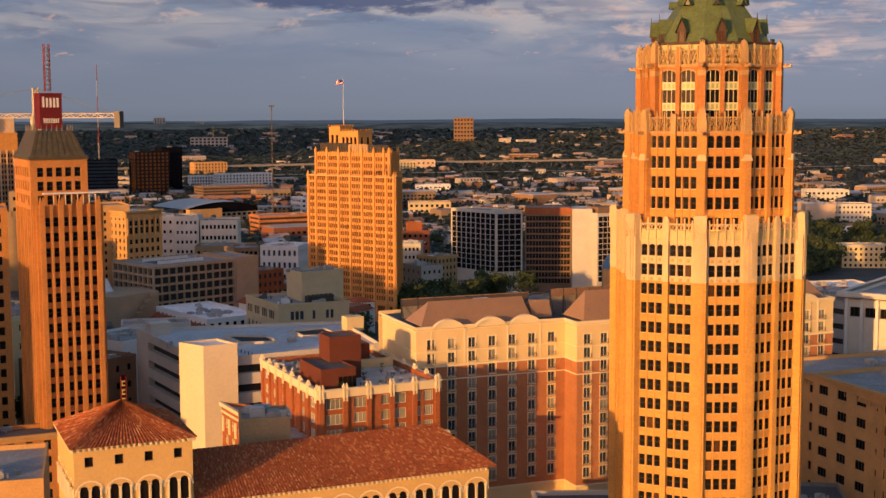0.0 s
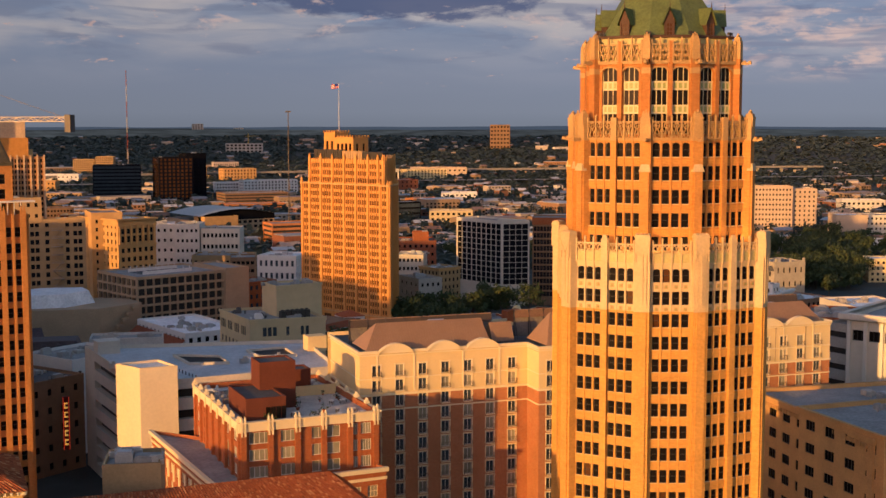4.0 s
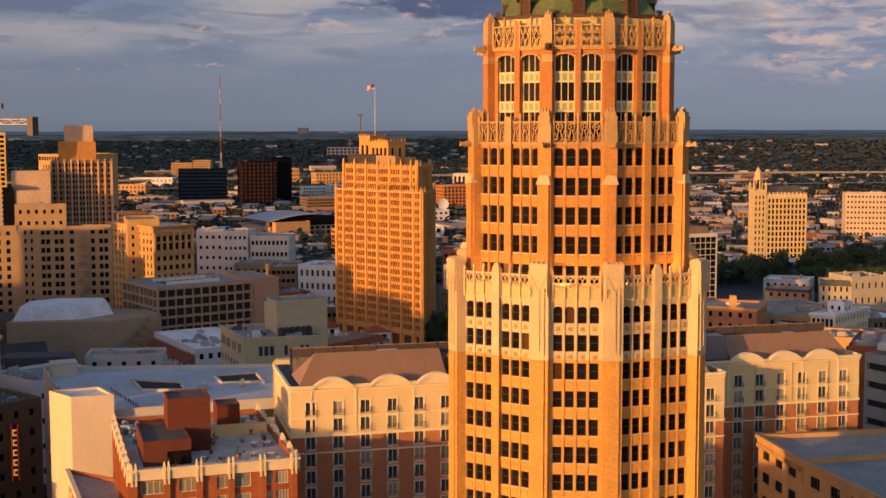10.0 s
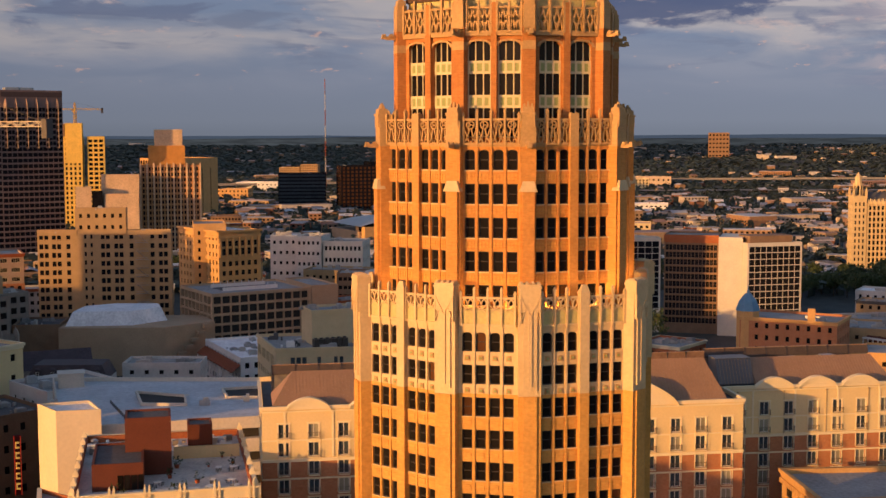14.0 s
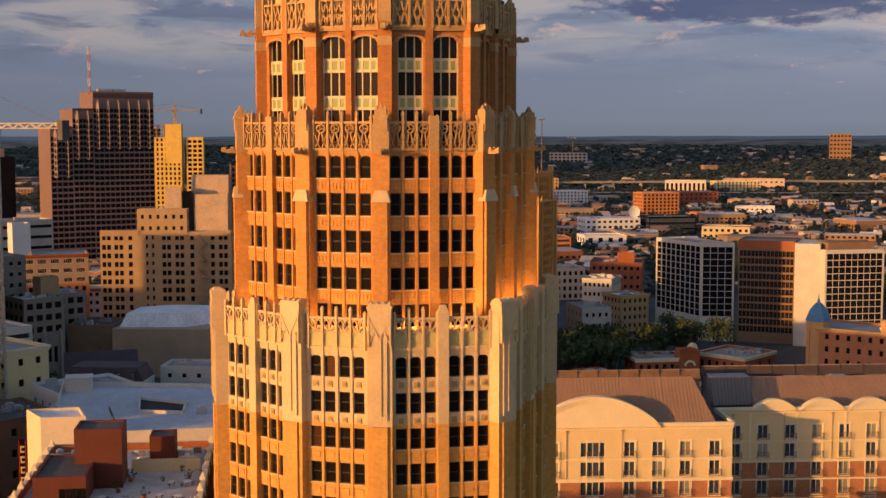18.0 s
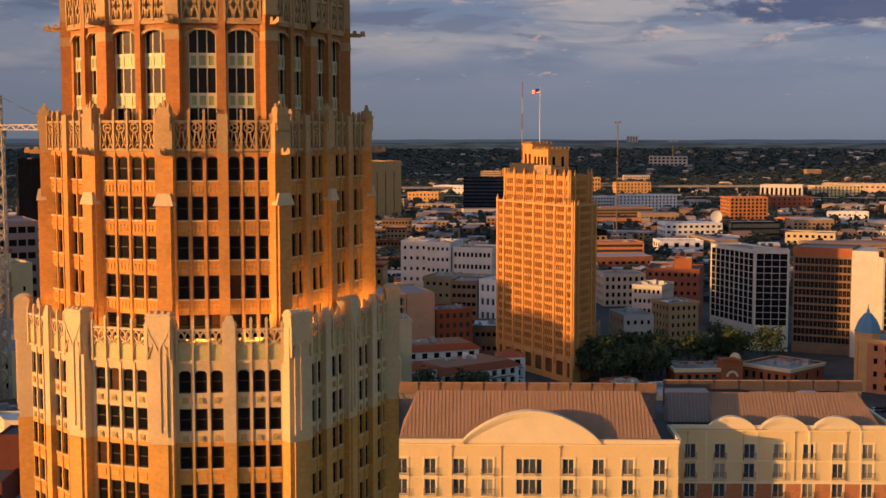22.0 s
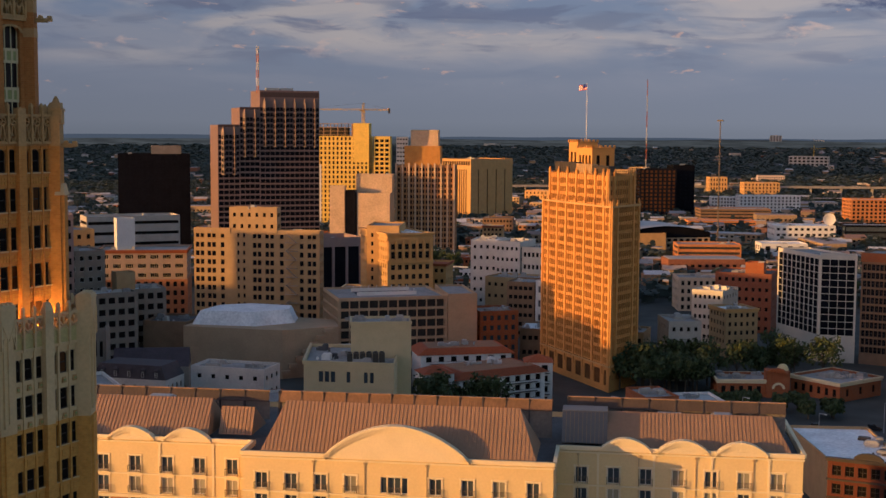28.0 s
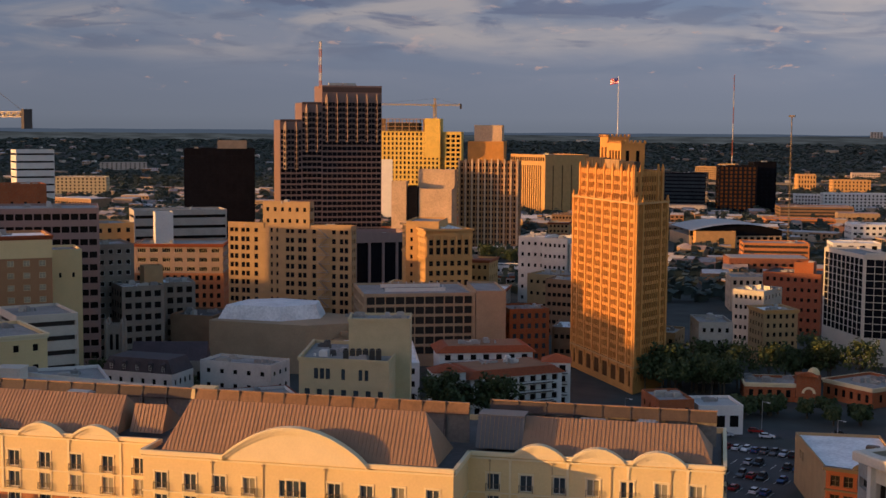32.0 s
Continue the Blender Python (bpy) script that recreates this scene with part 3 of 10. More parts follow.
        for c in cc:            # arch mouldings over the windows
            for t in range(6):
                a0, a1 = math.pi * t / 6, math.pi * (t + 1) / 6
                r0, r1 = w / 2, w / 2 + 0.35
                pts = [(c + math.cos(x) * r, 95.65 + math.sin(x) * r * 0.5) for x, r in ((a0, r0), (a0, r1), (a1, r1), (a1, r0))]
                crown_wall.quad(*[(*P(s, 0.16), z) for s, z in pts][::1], m=1)
                crown_wall.quad((*P(pts[1][0], 0.16), pts[1][1]), (*P(pts[1][0], 0), pts[1][1]), (*P(pts[2][0], 0), pts[2][1]), (*P(pts[2][0], 0.16), pts[2][1]), m=1)
        crown_wall.obox(P(L / 2, 0.15), (u.x, u.y), 0.7 if not narrow else 0.55, 0.4, 86, ZC - 0.4, 0)
        crown_wall.obox(P(L / 2, 0.1), (u.x, u.y), L, 0.35, ZC - 3.55, ZC - 3.25, 1)
        half = L / 2
        for a, b in ((0.65, half - 0.3), (half + 0.3, L - 0.65)):
            tracery(white, p, q, a, b, ZC - 3.3, ZC - 0.5, 2, 0.3, "net")
    for i in order:
        p = crown[i]
        a, b = crown[i - 1], crown[(i + 1) % 10]
        n = (frame_of(a, p)[1] + frame_of(p, b)[1]).normalized()
        u = (-n.y, n.x)
        B = Geo()
        B.obox((p[0], p[1]), u, 1.2, 1.1, 84, ZC - 2.8, 0)
        B.obox((p[0], p[1]), u, 1.28, 1.18, ZC - 4.9, ZC - 3.7, 1, 0.9)
        B.obox((p[0], p[1]), u, 1.1, 1.1, ZC - 3.4, ZC - 0.6, 1)
        pinnacle(B, (p[0], p[1]), u, 0.95, 0.95, ZC - 1.6, ZC + 0.5, 1)
        part("buttress", B, (TAN_UP, TRIM_TC), tw, "brick corner buttress of the crown")
        gargoyle(trim, (p[0] + n.x * 0.5, p[1] + n.y * 0.5), n, ZC - 3.6)
    crown_wall.prism([(x * 0.97, 12 + (y - 12) * 0.97) for x, y in crown], ZC - 3.4, ZC - 3.2, 1)
    part("shaft_wall", wall, TAN, tw, "tan brick shaft with slim piers")
    part("mullion", mull, (TAN, WHITE_TC, TAN_MID), tw, "slim brick mullions between the lights", kind="stuff")
    part("upper_wall", upper, TAN_MID, tw, "orange-tan brick middle tier")
    part("stone_parapet", white, (WHITE_TC, TRIM_TC, TRIM_TC, PALE_GLAZE), tw, "cream terracotta tier and pierced gothic parapets", kind="stuff")
    part("carved_ornament", trim, (TRIM_TC, GREEN_TILE, TAN, WHITE_TC), tw, "carved spandrels, medallions and gargoyles", kind="stuff")
    part("crown_wall", crown_wall, (TAN_UP, TRIM_TC), tw, "brick crown with arched mouldings")
    panes.sort(key=lambda w: (w[0] not in (0, 9, 1, 2), -w[3][2]))
    blinds = random.Random(8)
    for i, p, q, w in panes:
        head = WHITE_TC if w[2] > 66 and w[2] < 68 else TAN_MID if w[2] > 83.5 else False
        win.add(p, q, w, 0.22, AMBER if blinds.random() < 0.06 else GLASS, FRAME_BLK, (1, 2), head)
    win.done()
    for p, q, (a, b, c, d), narrow in crown_win:
        w, h = b - a, d - c
        M = wall_pose(p, q, (a + b) / 2, c, 0.35)
        aw = part("arched_window", window_mesh(w, h, GLASS, CREAM_PANEL, (3, 1), TAN_UP), (), tw, "tall arched window with white mullions", M)
        for z in (2.83, 6.1):     # white panels with green centres between the lights
            part("spandrel_panel", window_mesh(w, 1.25, GREEN_TILE, CREAM_PANEL, (3, 1), False, 0.12), (), aw, "cream panel with green glazed squares", pose(0, -0.10, z))
    # copper roof with dormers
    roof = Geo()
    base = [(x * 0.93, 12 + (y - 12) * 0.93) for x, y in crown]
    roof.prism([(x * 0.88, 12 + (y - 12) * 0.88) for x, y in crown], ZC + 0.3, ZC + 9.6, 0, 0.36)
    roof.prism([(x * 0.31, 12 + (y - 12) * 0.31) for x, y in crown], ZC + 9.6, ZC + 19, 0, 0.05)
    # pale colour stands in for the sunlit inside behind the pierced parapet
    drum = Geo()
    drum.prism(base, ZC - 3.3, ZC + 0.1)
    part("drum_wall", drum, PALE_GLAZE, tw, "pale wall with painted sunlight behind the crown parapet")
    eave = sweep(base, [(-0.4, ZC + 0.02), (0.25, ZC + 0.05), (0.28, ZC + 0.4), (-0.5, ZC + 0.5)])
    part("eave", eave, DORMER_WOOD, tw, "dark eave under the copper roof")
    rf = part("roof", roof, COPPER, tw, "green weathered copper spire roof")
    for i, p, q in bays(crown):
        u, n, L = frame_of(p, q)
        narrow = i in (0, 5)
        M = wall_pose(p, q, L / 2, ZC + 0.1, 1.45)
        g = Geo()
        g.box(-0.66, 0, 0, 0.66, 2.6, 2.2, 2)
        g.quad((-0.80, -0.05, 2.1), (0.80, -0.05, 2.1), (0, -0.05, 4.0), m=2)
        for sx in (-1, 1):
            pts = [(0, -0.35, 4.25), (sx * 0.98, -0.35, 1.95), (sx * 0.98, 3.6, 1.95), (0, 3.6, 4.25)]
            g.quad(*pts[::sx])
            g.quad(*[(x, y, z - 0.14) for x, y, z in pts][::-sx])
            g.box(sx * 0.60 - 0.1, -0.14, 0, sx * 0.60 + 0.1, 0.02, 2.15, 2)
        g.prism([(-0.06, -0.3), (0.06, -0.3), (0.06, -0.18), (-0.06, -0.18)], 4.1, 5.1, 2, 0.3)
        dm = part("dormer", g, (COPPER, GLASS, DORMER_WOOD), tw, "copper dormer with a steep pointed gable", M)
        part("dormer_window", window_mesh(0.86, 1.75, AMBER, DORMER_WOOD, (2, 3)), (), dm, "narrow amber dormer window", pose(0, -0.03, 0.3))
        if not narrow or i == 0:        # small three-cornered vents higher up the roof
            g = Geo()
            g.quad((-0.45, 0, 0), (0.45, 0, 0), (0, 0, 0.95), m=1)
            for sx in (-1, 1):
                g.quad(*[(0, -0.15, 1.15), (sx * 0.62, -0.15, -0.05), (sx * 0.62, 1.3, -0.05), (0, 1.3, 1.15)][::sx])
            part("roof_vent", g, (COPPER, STEEL), tw, "small pointed copper roof vent", wall_pose(p, q, L * 0.5, ZC + 6.6, 4.35))
    for i in (8, 9, 0, 1, 2, 3):  # small floodlights on the crown's ledge
        p = crown[i]
        g = Geo()
        g.box(-0.4, -0.25, 0.0, 0.4, 0.25, 0.15)
        g.box(-0.35, -0.2, 0.35, -0.05, 0.2, 0.8)
        g.box(0.08, -0.2, 0.3, 0.4, 0.2, 0.75)
        g.box(-0.05, -0.05, 0.1, 0.05, 0.05, 0.6)
        part("floodlight", g, STEEL, tw, "dark floodlight pair on the crown ledge", pose(p[0] * 0.9, 12 + (p[1] - 12) * 0.9, ZC + 0.2, 0, 0, 20 * i))
    return tw

tower = gothic_tower()

def ledge_floods():
    """Warm flood lamps on the ledge behind the cream parapet, shining up the brick of the middle tier."""
    for i, power in ((9, 60), (0, 70), (1, 110), (2, 150), (3, 150)):
        R = ring(11.6, 3.5, 4.3, 8.4)
        p, q = R[i], R[(i + 1) % 10]
        u, n, L = frame_of(p, q)
        for k, f in enumerate((0.27, 0.73)):
            x, y = p[0] + u.x * L * f + n.x * 0.95, p[1] + u.y * L * f + n.y * 0.95
            g = Geo()
            g.box(-0.35, -0.2, 0.0, 0.35, 0.2, 0.08)
            g.box(-0.3, -0.16, 0.22, 0.3, 0.16, 0.5)
            g.box(-0.04, -0.04, 0.06, 0.04, 0.04, 0.3)
            a = math.degrees(math.atan2(u.y, u.x))
            part("ledge_flood_lamp", g, STEEL, tower, "dark flood lamp on the ledge", pose(x, y, 69.15, 0, 0, a))
            ld = bpy.data.lights.new("ledge_flood", "SPOT")
            ld.energy, ld.color, ld.spot_size, ld.spot_blend, ld.shadow_soft_size = power * 12, (1.0, 0.50, 0.13), radians(100), 0.6, 0.25
            lo = new("ledge_flood", ld)
            lo.matrix_world = look((x, y, 69.8), (x - n.x * 2.2, y - n.y * 2.2, 76.0))
ledge_floods()

# ---- ground and distance ----
def ground_z(x, y):
    """Flat downtown; the plain lifts gently with distance to the low hills on the horizon."""
    r = math.hypot(x, y + 60)
    k = max(0.0, (r - 2800) / 1900)
    h = 58 * k ** 0.9 if k > 0 else 0.0
    a = math.atan2(-x, y)
    return h + (k * 10 * (0.5 + noise.noise((a * 6, r * 0.0006, 3.1))) * (1 if k > 0.35 else k / 0.35) if k > 0 else 0.0)

def build_ground():
    g = Geo()
    rad = [0, 60, 120, 200, 300, 420, 560, 720, 900, 1100, 1300, 1500, 1700, 1950, 2200, 2500, 2800, 3100, 3400, 3700, 4000, 4300, 4550, 4700]
    na = 120
    pts = []
    for r in rad:
        for i in range(na):
            a = 2 * math.pi * i / na
            x, y = r * math.sin(a), -60 + r * math.cos(a)
            pts.append((x, y, ground_z(x, y)))
    g.v = pts
    for j in range(len(rad) - 1):
        for i in range(na):
            k = (i + 1) % na
            g.f.append((j * na + i, j * na + k, (j + 1) * na + k, (j + 1) * na + i)[::-1])
            g.m.append(0)
    m = mat("city_ground", (0.060, 0.064, 0.055), 0.95, var=0.45, scale=0.008, fine=0.09, bump=0.0)
    ob = part("ground", g, m, None)
    tagged(ob, "dark asphalt and dry grass city ground", "ground", kind="structure")
build_ground()

def build_sky():
    """Evening sky with veils and banks of cloud, far behind everything on the side that the camera looks to."""
    g = Geo()
    R = 4850
    n, mz = 60, 14
    a0, a1 = radians(-70), radians(115)
    for i in range(n + 1):
        a = a0 + (a1 - a0) * i / n
        for j in range(mz + 1):
            z = -60 + 1500 * (j / mz)
            rr = R - 200 * (j / mz) ** 2
            g.v.append((-math.sin(a) * rr, -60 + math.cos(a) * rr, z))
    for i in range(n):
        for j in range(mz):
            k = i * (mz + 1) + j
            g.f.append((k, k + 1, k + mz + 2, k + mz + 1))
            g.m.append(0)
    m = bpy.data.materials.new("evening_sky")
    m.use_nodes = True
    nt = m.node_tree
    nt.nodes.clear()
    N, L = nt.nodes.new, nt.links.new
    out, em = N("ShaderNodeOutputMaterial"), N("ShaderNodeEmission")
    L(em.outputs[0], out.inputs[0])
    tc, sp = N("ShaderNodeTexCoord"), N("ShaderNodeSeparateXYZ")
    L(tc.outputs["Object"], sp.inputs[0])
    def calc(op, *args):
        k = N("ShaderNodeMath")
        k.operation = op
        for i, v in enumerate(args):
            if isinstance(v, (int, float)):
                k.inputs[i].default_value = v
            else:
                L(v, k.inputs[i])
        return k.outputs[0]
    # bearing to the left of the y axis and height over the horizon, both in degrees
    az = calc("MULTIPLY", calc("ARCTAN2", calc("MULTIPLY", sp.outputs[0], -1.0), calc("ADD", sp.outputs[1], 60.0)), 57.3)
    el = calc("DIVIDE", calc("SUBTRACT", sp.outputs[2], 88.0), 85.0)
    def smooth(v, lo, hi, top=1.0):
        r = N("ShaderNodeMapRange")
        r.interpolation_type = "SMOOTHSTEP"
        r.inputs["From Min"].default_value, r.inputs["From Max"].default_value = lo, hi
        r.inputs["To Max"].default_value = top
        L(v, r.inputs[0])
        return r.outputs[0]
    def fractal(wide, tall, seed, det=6, rough=0.55, warp=0.6):
        c = N("ShaderNodeCombineXYZ")
        L(calc("DIVIDE", az, wide), c.inputs[0])
        L(calc("DIVIDE", el, tall), c.inputs[1])
        c.inputs[2].default_value = seed
        nz = N("ShaderNodeTexNoise")
        nz.inputs["Scale"].default_value, nz.inputs["Detail"].default_value = 1.0, det
        nz.inputs["Roughness"].default_value, nz.inputs["Distortion"].default_value = rough, warp
        L(c.outputs[0], nz.inputs["Vector"])
        return nz.outputs[0]
    ramp = N("ShaderNodeValToRGB")
    L(calc("DIVIDE", el, 8.0), ramp.inputs[0])
    cr = ramp.color_ramp
    cr.elements[0].position, cr.elements[0].color = 0.0, (0.180, 0.205, 0.262, 1)
    cr.elements[1].position, cr.elements[1].color = 1.0, (0.20, 0.265, 0.40, 1)
    for p, c in ((0.06, (0.200, 0.226, 0.290, 1)), (0.25, (0.205, 0.234, 0.312, 1)), (0.55, (0.195, 0.240, 0.345, 1))):
        cr.elements.new(p).color = c
    col = ramp.outputs[0]
    def over(fac, c):
        nonlocal col
        mx = N("ShaderNodeMix")
        mx.data_type = "RGBA"
        L(fac, mx.inputs["Factor"])
        L(col, mx.inputs["A"])
        mx.inputs["B"].default_value = (*c, 1)
        col = mx.outputs["Result"]
    mul = lambda *v: calc("MULTIPLY", v[0], v[1]) if len(v) == 2 else calc("MULTIPLY", v[0], mul(*v[1:]))
    # thin grey veil, then warm white veil higher up
    over(mul(smooth(fractal(7.5, 1.7, 3.0, 5, 0.5), 0.38, 0.70), smooth(el, 0.9, 3.4), 0.60), (0.305, 0.312, 0.375))
    over(mul(smooth(fractal(8.5, 1.9, 12.0, 5, 0.5), 0.40, 0.64), smooth(el, 2.4, 4.2), 0.85), (0.46, 0.415, 0.42))
    # blue-grey banks with soft edges
    over(mul(smooth(fractal(5.0, 0.75, 25.0, 5, 0.5), 0.50, 0.66), smooth(el, 2.2, 3.3), 0.60), (0.165, 0.190, 0.275))
    over(mul(smooth(fractal(4.2, 1.0, 41.0, 6, 0.55), 0.52, 0.64), smooth(el, 3.4, 4.6), 0.70), (0.140, 0.165, 0.260))
    # one heavy dark bank high in the middle of the view
    bank = calc("SUBTRACT", calc("SUBTRACT", 1.0, calc("POWER", calc("DIVIDE", calc("ABSOLUTE", calc("SUBTRACT", az, 2.5)), 8.5), 2.0)), calc("POWER", calc("DIVIDE", calc("ABSOLUTE", calc("SUBTRACT", el, 5.6)), 1.2), 2.0))
    edge = calc("ADD", calc("MULTIPLY", bank, 0.5), calc("MULTIPLY", fractal(2.4, 0.8, 8.0, 7, 0.6, 0.3), 1.3))
    over(smooth(edge, 0.72, 0.98, 0.92), (0.085, 0.108, 0.200))
    # small puffs that still catch the sun
    over(mul(smooth(fractal(1.3, 0.5, 61.0, 5, 0.6, 0.2), 0.64, 0.73), smooth(el, 1.4, 2.2), 0.75), (0.53, 0.36, 0.33))
    over(mul(smooth(fractal(2.6, 0.8, 77.0, 6, 0.6, 0.3), 0.58, 0.70), smooth(el, 2.8, 4.2), 0.7), (0.58, 0.43, 0.40))
    east = smooth(calc("MULTIPLY", az, -1.0), 4.5, 9.5)
    over(mul(smooth(fractal(3.0, 0.9, 33.0, 6, 0.58, 0.3), 0.44, 0.60), smooth(el, 1.8, 2.8), east, 0.75), (0.43, 0.365, 0.39))
    over(mul(smooth(fractal(2.0, 0.7, 52.0, 6, 0.6, 0.3), 0.50, 0.64), smooth(el, 1.6, 2.6), east, 0.75), (0.60, 0.43, 0.39))
    over(mul(smooth(fractal(5.0, 0.4, 91.0, 5, 0.5, 0.3), 0.50, 0.62), smooth(el, 1.4, 2.2), east, 0.6), (0.19, 0.205, 0.29))
    # the sky dims towards the side away from the sunlit clouds
    side = N("ShaderNodeMapRange")
    side.inputs["From Min"].default_value, side.inputs["From Max"].default_value = -16, 48
    side.inputs["To Min"].default_value, side.inputs["To Max"].default_value = 1.14, 0.76
    L(az, side.inputs[0])
    dim = N("ShaderNodeVectorMath")
    dim.operation = "SCALE"
    L(col, dim.inputs[0])
    L(side.outputs[0], dim.inputs["Scale"])
    L(dim.outputs[0], em.inputs[0])
    em.inputs[1].default_value = 0.90
    ob = part("backdrop", g, m, None)
    tagged(ob, "evening sky with long grey and pink clouds", "sky", kind="structure")
build_sky()

def build_far_hills():
    """Two glowing lines of low hills, haze painted into their glow, that close the plain under the sky."""
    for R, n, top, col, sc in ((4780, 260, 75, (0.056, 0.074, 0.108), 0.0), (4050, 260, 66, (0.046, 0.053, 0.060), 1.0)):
        g = Geo()
        a0, a1 = radians(-70), radians(115)
        for i in range(n + 1):
            a = a0 + (a1 - a0) * i / n
            z = top + 5 * noise.noise((a * 5, 0.3 + top, 1.7)) + 3 * noise.noise((a * 26, 4.0 + top, 0.2))
            g.v += [(-math.sin(a) * R, -60 + math.cos(a) * R, -20), (-math.sin(a) * R, -60 + math.cos(a) * R, z)]
        for i in range(n):
            g.f.append((2 * i, 2 * i + 1, 2 * i + 3, 2 * i + 2))
            g.m.append(0)
        m = bpy.data.materials.new("haze_glow_hills")
        m.use_nodes = True
        nt = m.node_tree
        nt.nodes.clear()
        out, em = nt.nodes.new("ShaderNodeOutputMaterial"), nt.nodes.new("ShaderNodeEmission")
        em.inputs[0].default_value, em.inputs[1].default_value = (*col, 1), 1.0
        if sc:                              # faint fields and roofs painted into the haze glow
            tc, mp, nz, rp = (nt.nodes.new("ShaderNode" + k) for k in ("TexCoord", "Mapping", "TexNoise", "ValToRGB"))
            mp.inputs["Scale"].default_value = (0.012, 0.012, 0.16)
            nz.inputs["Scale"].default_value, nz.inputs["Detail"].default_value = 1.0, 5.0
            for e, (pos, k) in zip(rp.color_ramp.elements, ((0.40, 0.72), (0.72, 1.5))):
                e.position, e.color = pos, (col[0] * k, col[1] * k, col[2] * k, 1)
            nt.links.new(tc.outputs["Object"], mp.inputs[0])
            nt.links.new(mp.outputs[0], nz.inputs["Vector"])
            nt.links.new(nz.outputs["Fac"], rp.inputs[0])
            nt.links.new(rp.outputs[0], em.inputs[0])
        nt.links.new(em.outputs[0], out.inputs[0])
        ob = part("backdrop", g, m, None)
        tagged(ob, "line of blue-grey hills with painted glowing haze on the horizon", "hills", kind="structure")
build_far_hills()

# ---- the riverside hotel with arched gables ----
def balcony(parent, M, w=1.9):
    g = Geo()
    g.box(-w / 2, -0.5, -0.12, w / 2, 0, 0.0, 0)
    for k in range(9):
        x = -w / 2 + 0.04 + (w - 0.08) * k / 8
        g.box(x - 0.014, -0.48, 0, x + 0.014, -0.45, 0.95, 1)
    g.box(-w / 2, -0.5, 0.94, w / 2, -0.44, 1.0, 1)
    for s in (-1, 1):
        g.box(s * w / 2 - 0.02, -0.49, 0.94, s * w / 2 + 0.02, 0, 1.0, 1)
        for y in (-0.47, -0.31, -0.15):
            g.box(s * w / 2 - 0.014, y - 0.014, 0, s * w / 2 + 0.014, y + 0.014, 0.95, 1)
    for s in (-1, 1):          # moulded surround of the window behind
        g.box(s * 0.97 - 0.1, -0.07, 0, s * 0.97 + 0.1, 0, 2.45, 0)
    g.box(-1.12, -0.12, 2.4, 1.12, 0, 2.62, 0)
    return g

def arch_gable(g, u0, u1, z0, rise, v0, v1, m=0, n=14):
    """Segmental gable over a parapet between u0 and u1, standing from v0 to v1."""
    pts = [(u0 + (u1 - u0) * i / n, z0 + rise * math.sin(math.pi * i / n) ** 0.8) for i in range(n + 1)]
    for (a, za), (b, zb) in zip(pts, pts[1:]):
        g.quad((a, v0, z0), (b, v0, z0), (b, v0, zb), (a, v0, za), m=m)
        g.quad((b, v1, z0), (a, v1, z0), (a, v1, za), (b, v1, zb), m=m)
        for d, t in ((0.35, 0.42), (0.18, 0.85)):     # two stepped mouldings along the arch
            g.quad((a, v0 - d, za - t + 0.42), (b, v0 - d, zb - t + 0.42), (b, v1, zb - t + 0.42), (a, v1, za - t + 0.42), m=m)
            g.quad((a, v0 - d, max(z0, za - t)), (b, v0 - d, max(z0, zb - t)), (b, v0 - d, zb - t + 0.42), (a, v0 - d, za - t + 0.42), m=m)

def seam_roof(g, sm, u0, u1, v0, v1, z0, z1, inset_l, inset_r, step=0.55):
    """Sloping metal roof with raised seams, hipped at its ends."""
    a, b, c, d = (u0, v0, z0), (u1, v0, z0), (u1 - inset_r, v1, z1), (u0 + inset_l, v1, z1)
    g.quad(a, b, c, d)
    g.quad(b, (u1, v1 + 6, z0), (u1 - inset_r, v1, z1))
    g.quad((u0, v1 + 6, z0), a, d)
    k = int((u1 - u0) / step)
    L = math.hypot(v1 - v0, z1 - z0)
    ny, nz = -(z1 - z0) / L * 0.07, (v1 - v0) / L * 0.07
    for i in range(1, k):
        x = u0 + (u1 - u0) * i / k
        f = min(1.0, (x - u0) / inset_l if inset_l else 1.0, (u1 - x) / inset_r if inset_r else 1.0)
        y1, zz = v0 + (v1 - v0) * f, z0 + (z1 - z0) * f
        p, q = (x - 0.035, v0, z0), (x - 0.035, y1, zz)
        p2, q2 = (x + 0.035, v0, z0), (x + 0.035, y1, zz)
        up = lambda t: (t[0], t[1] + ny, t[2] + nz)
        sm.quad(up(p), up(p2), up(q2), up(q))
        sm.quad(p, up(p), up(q), q)
        sm.quad(up(p2), p2, q2, up(q2))

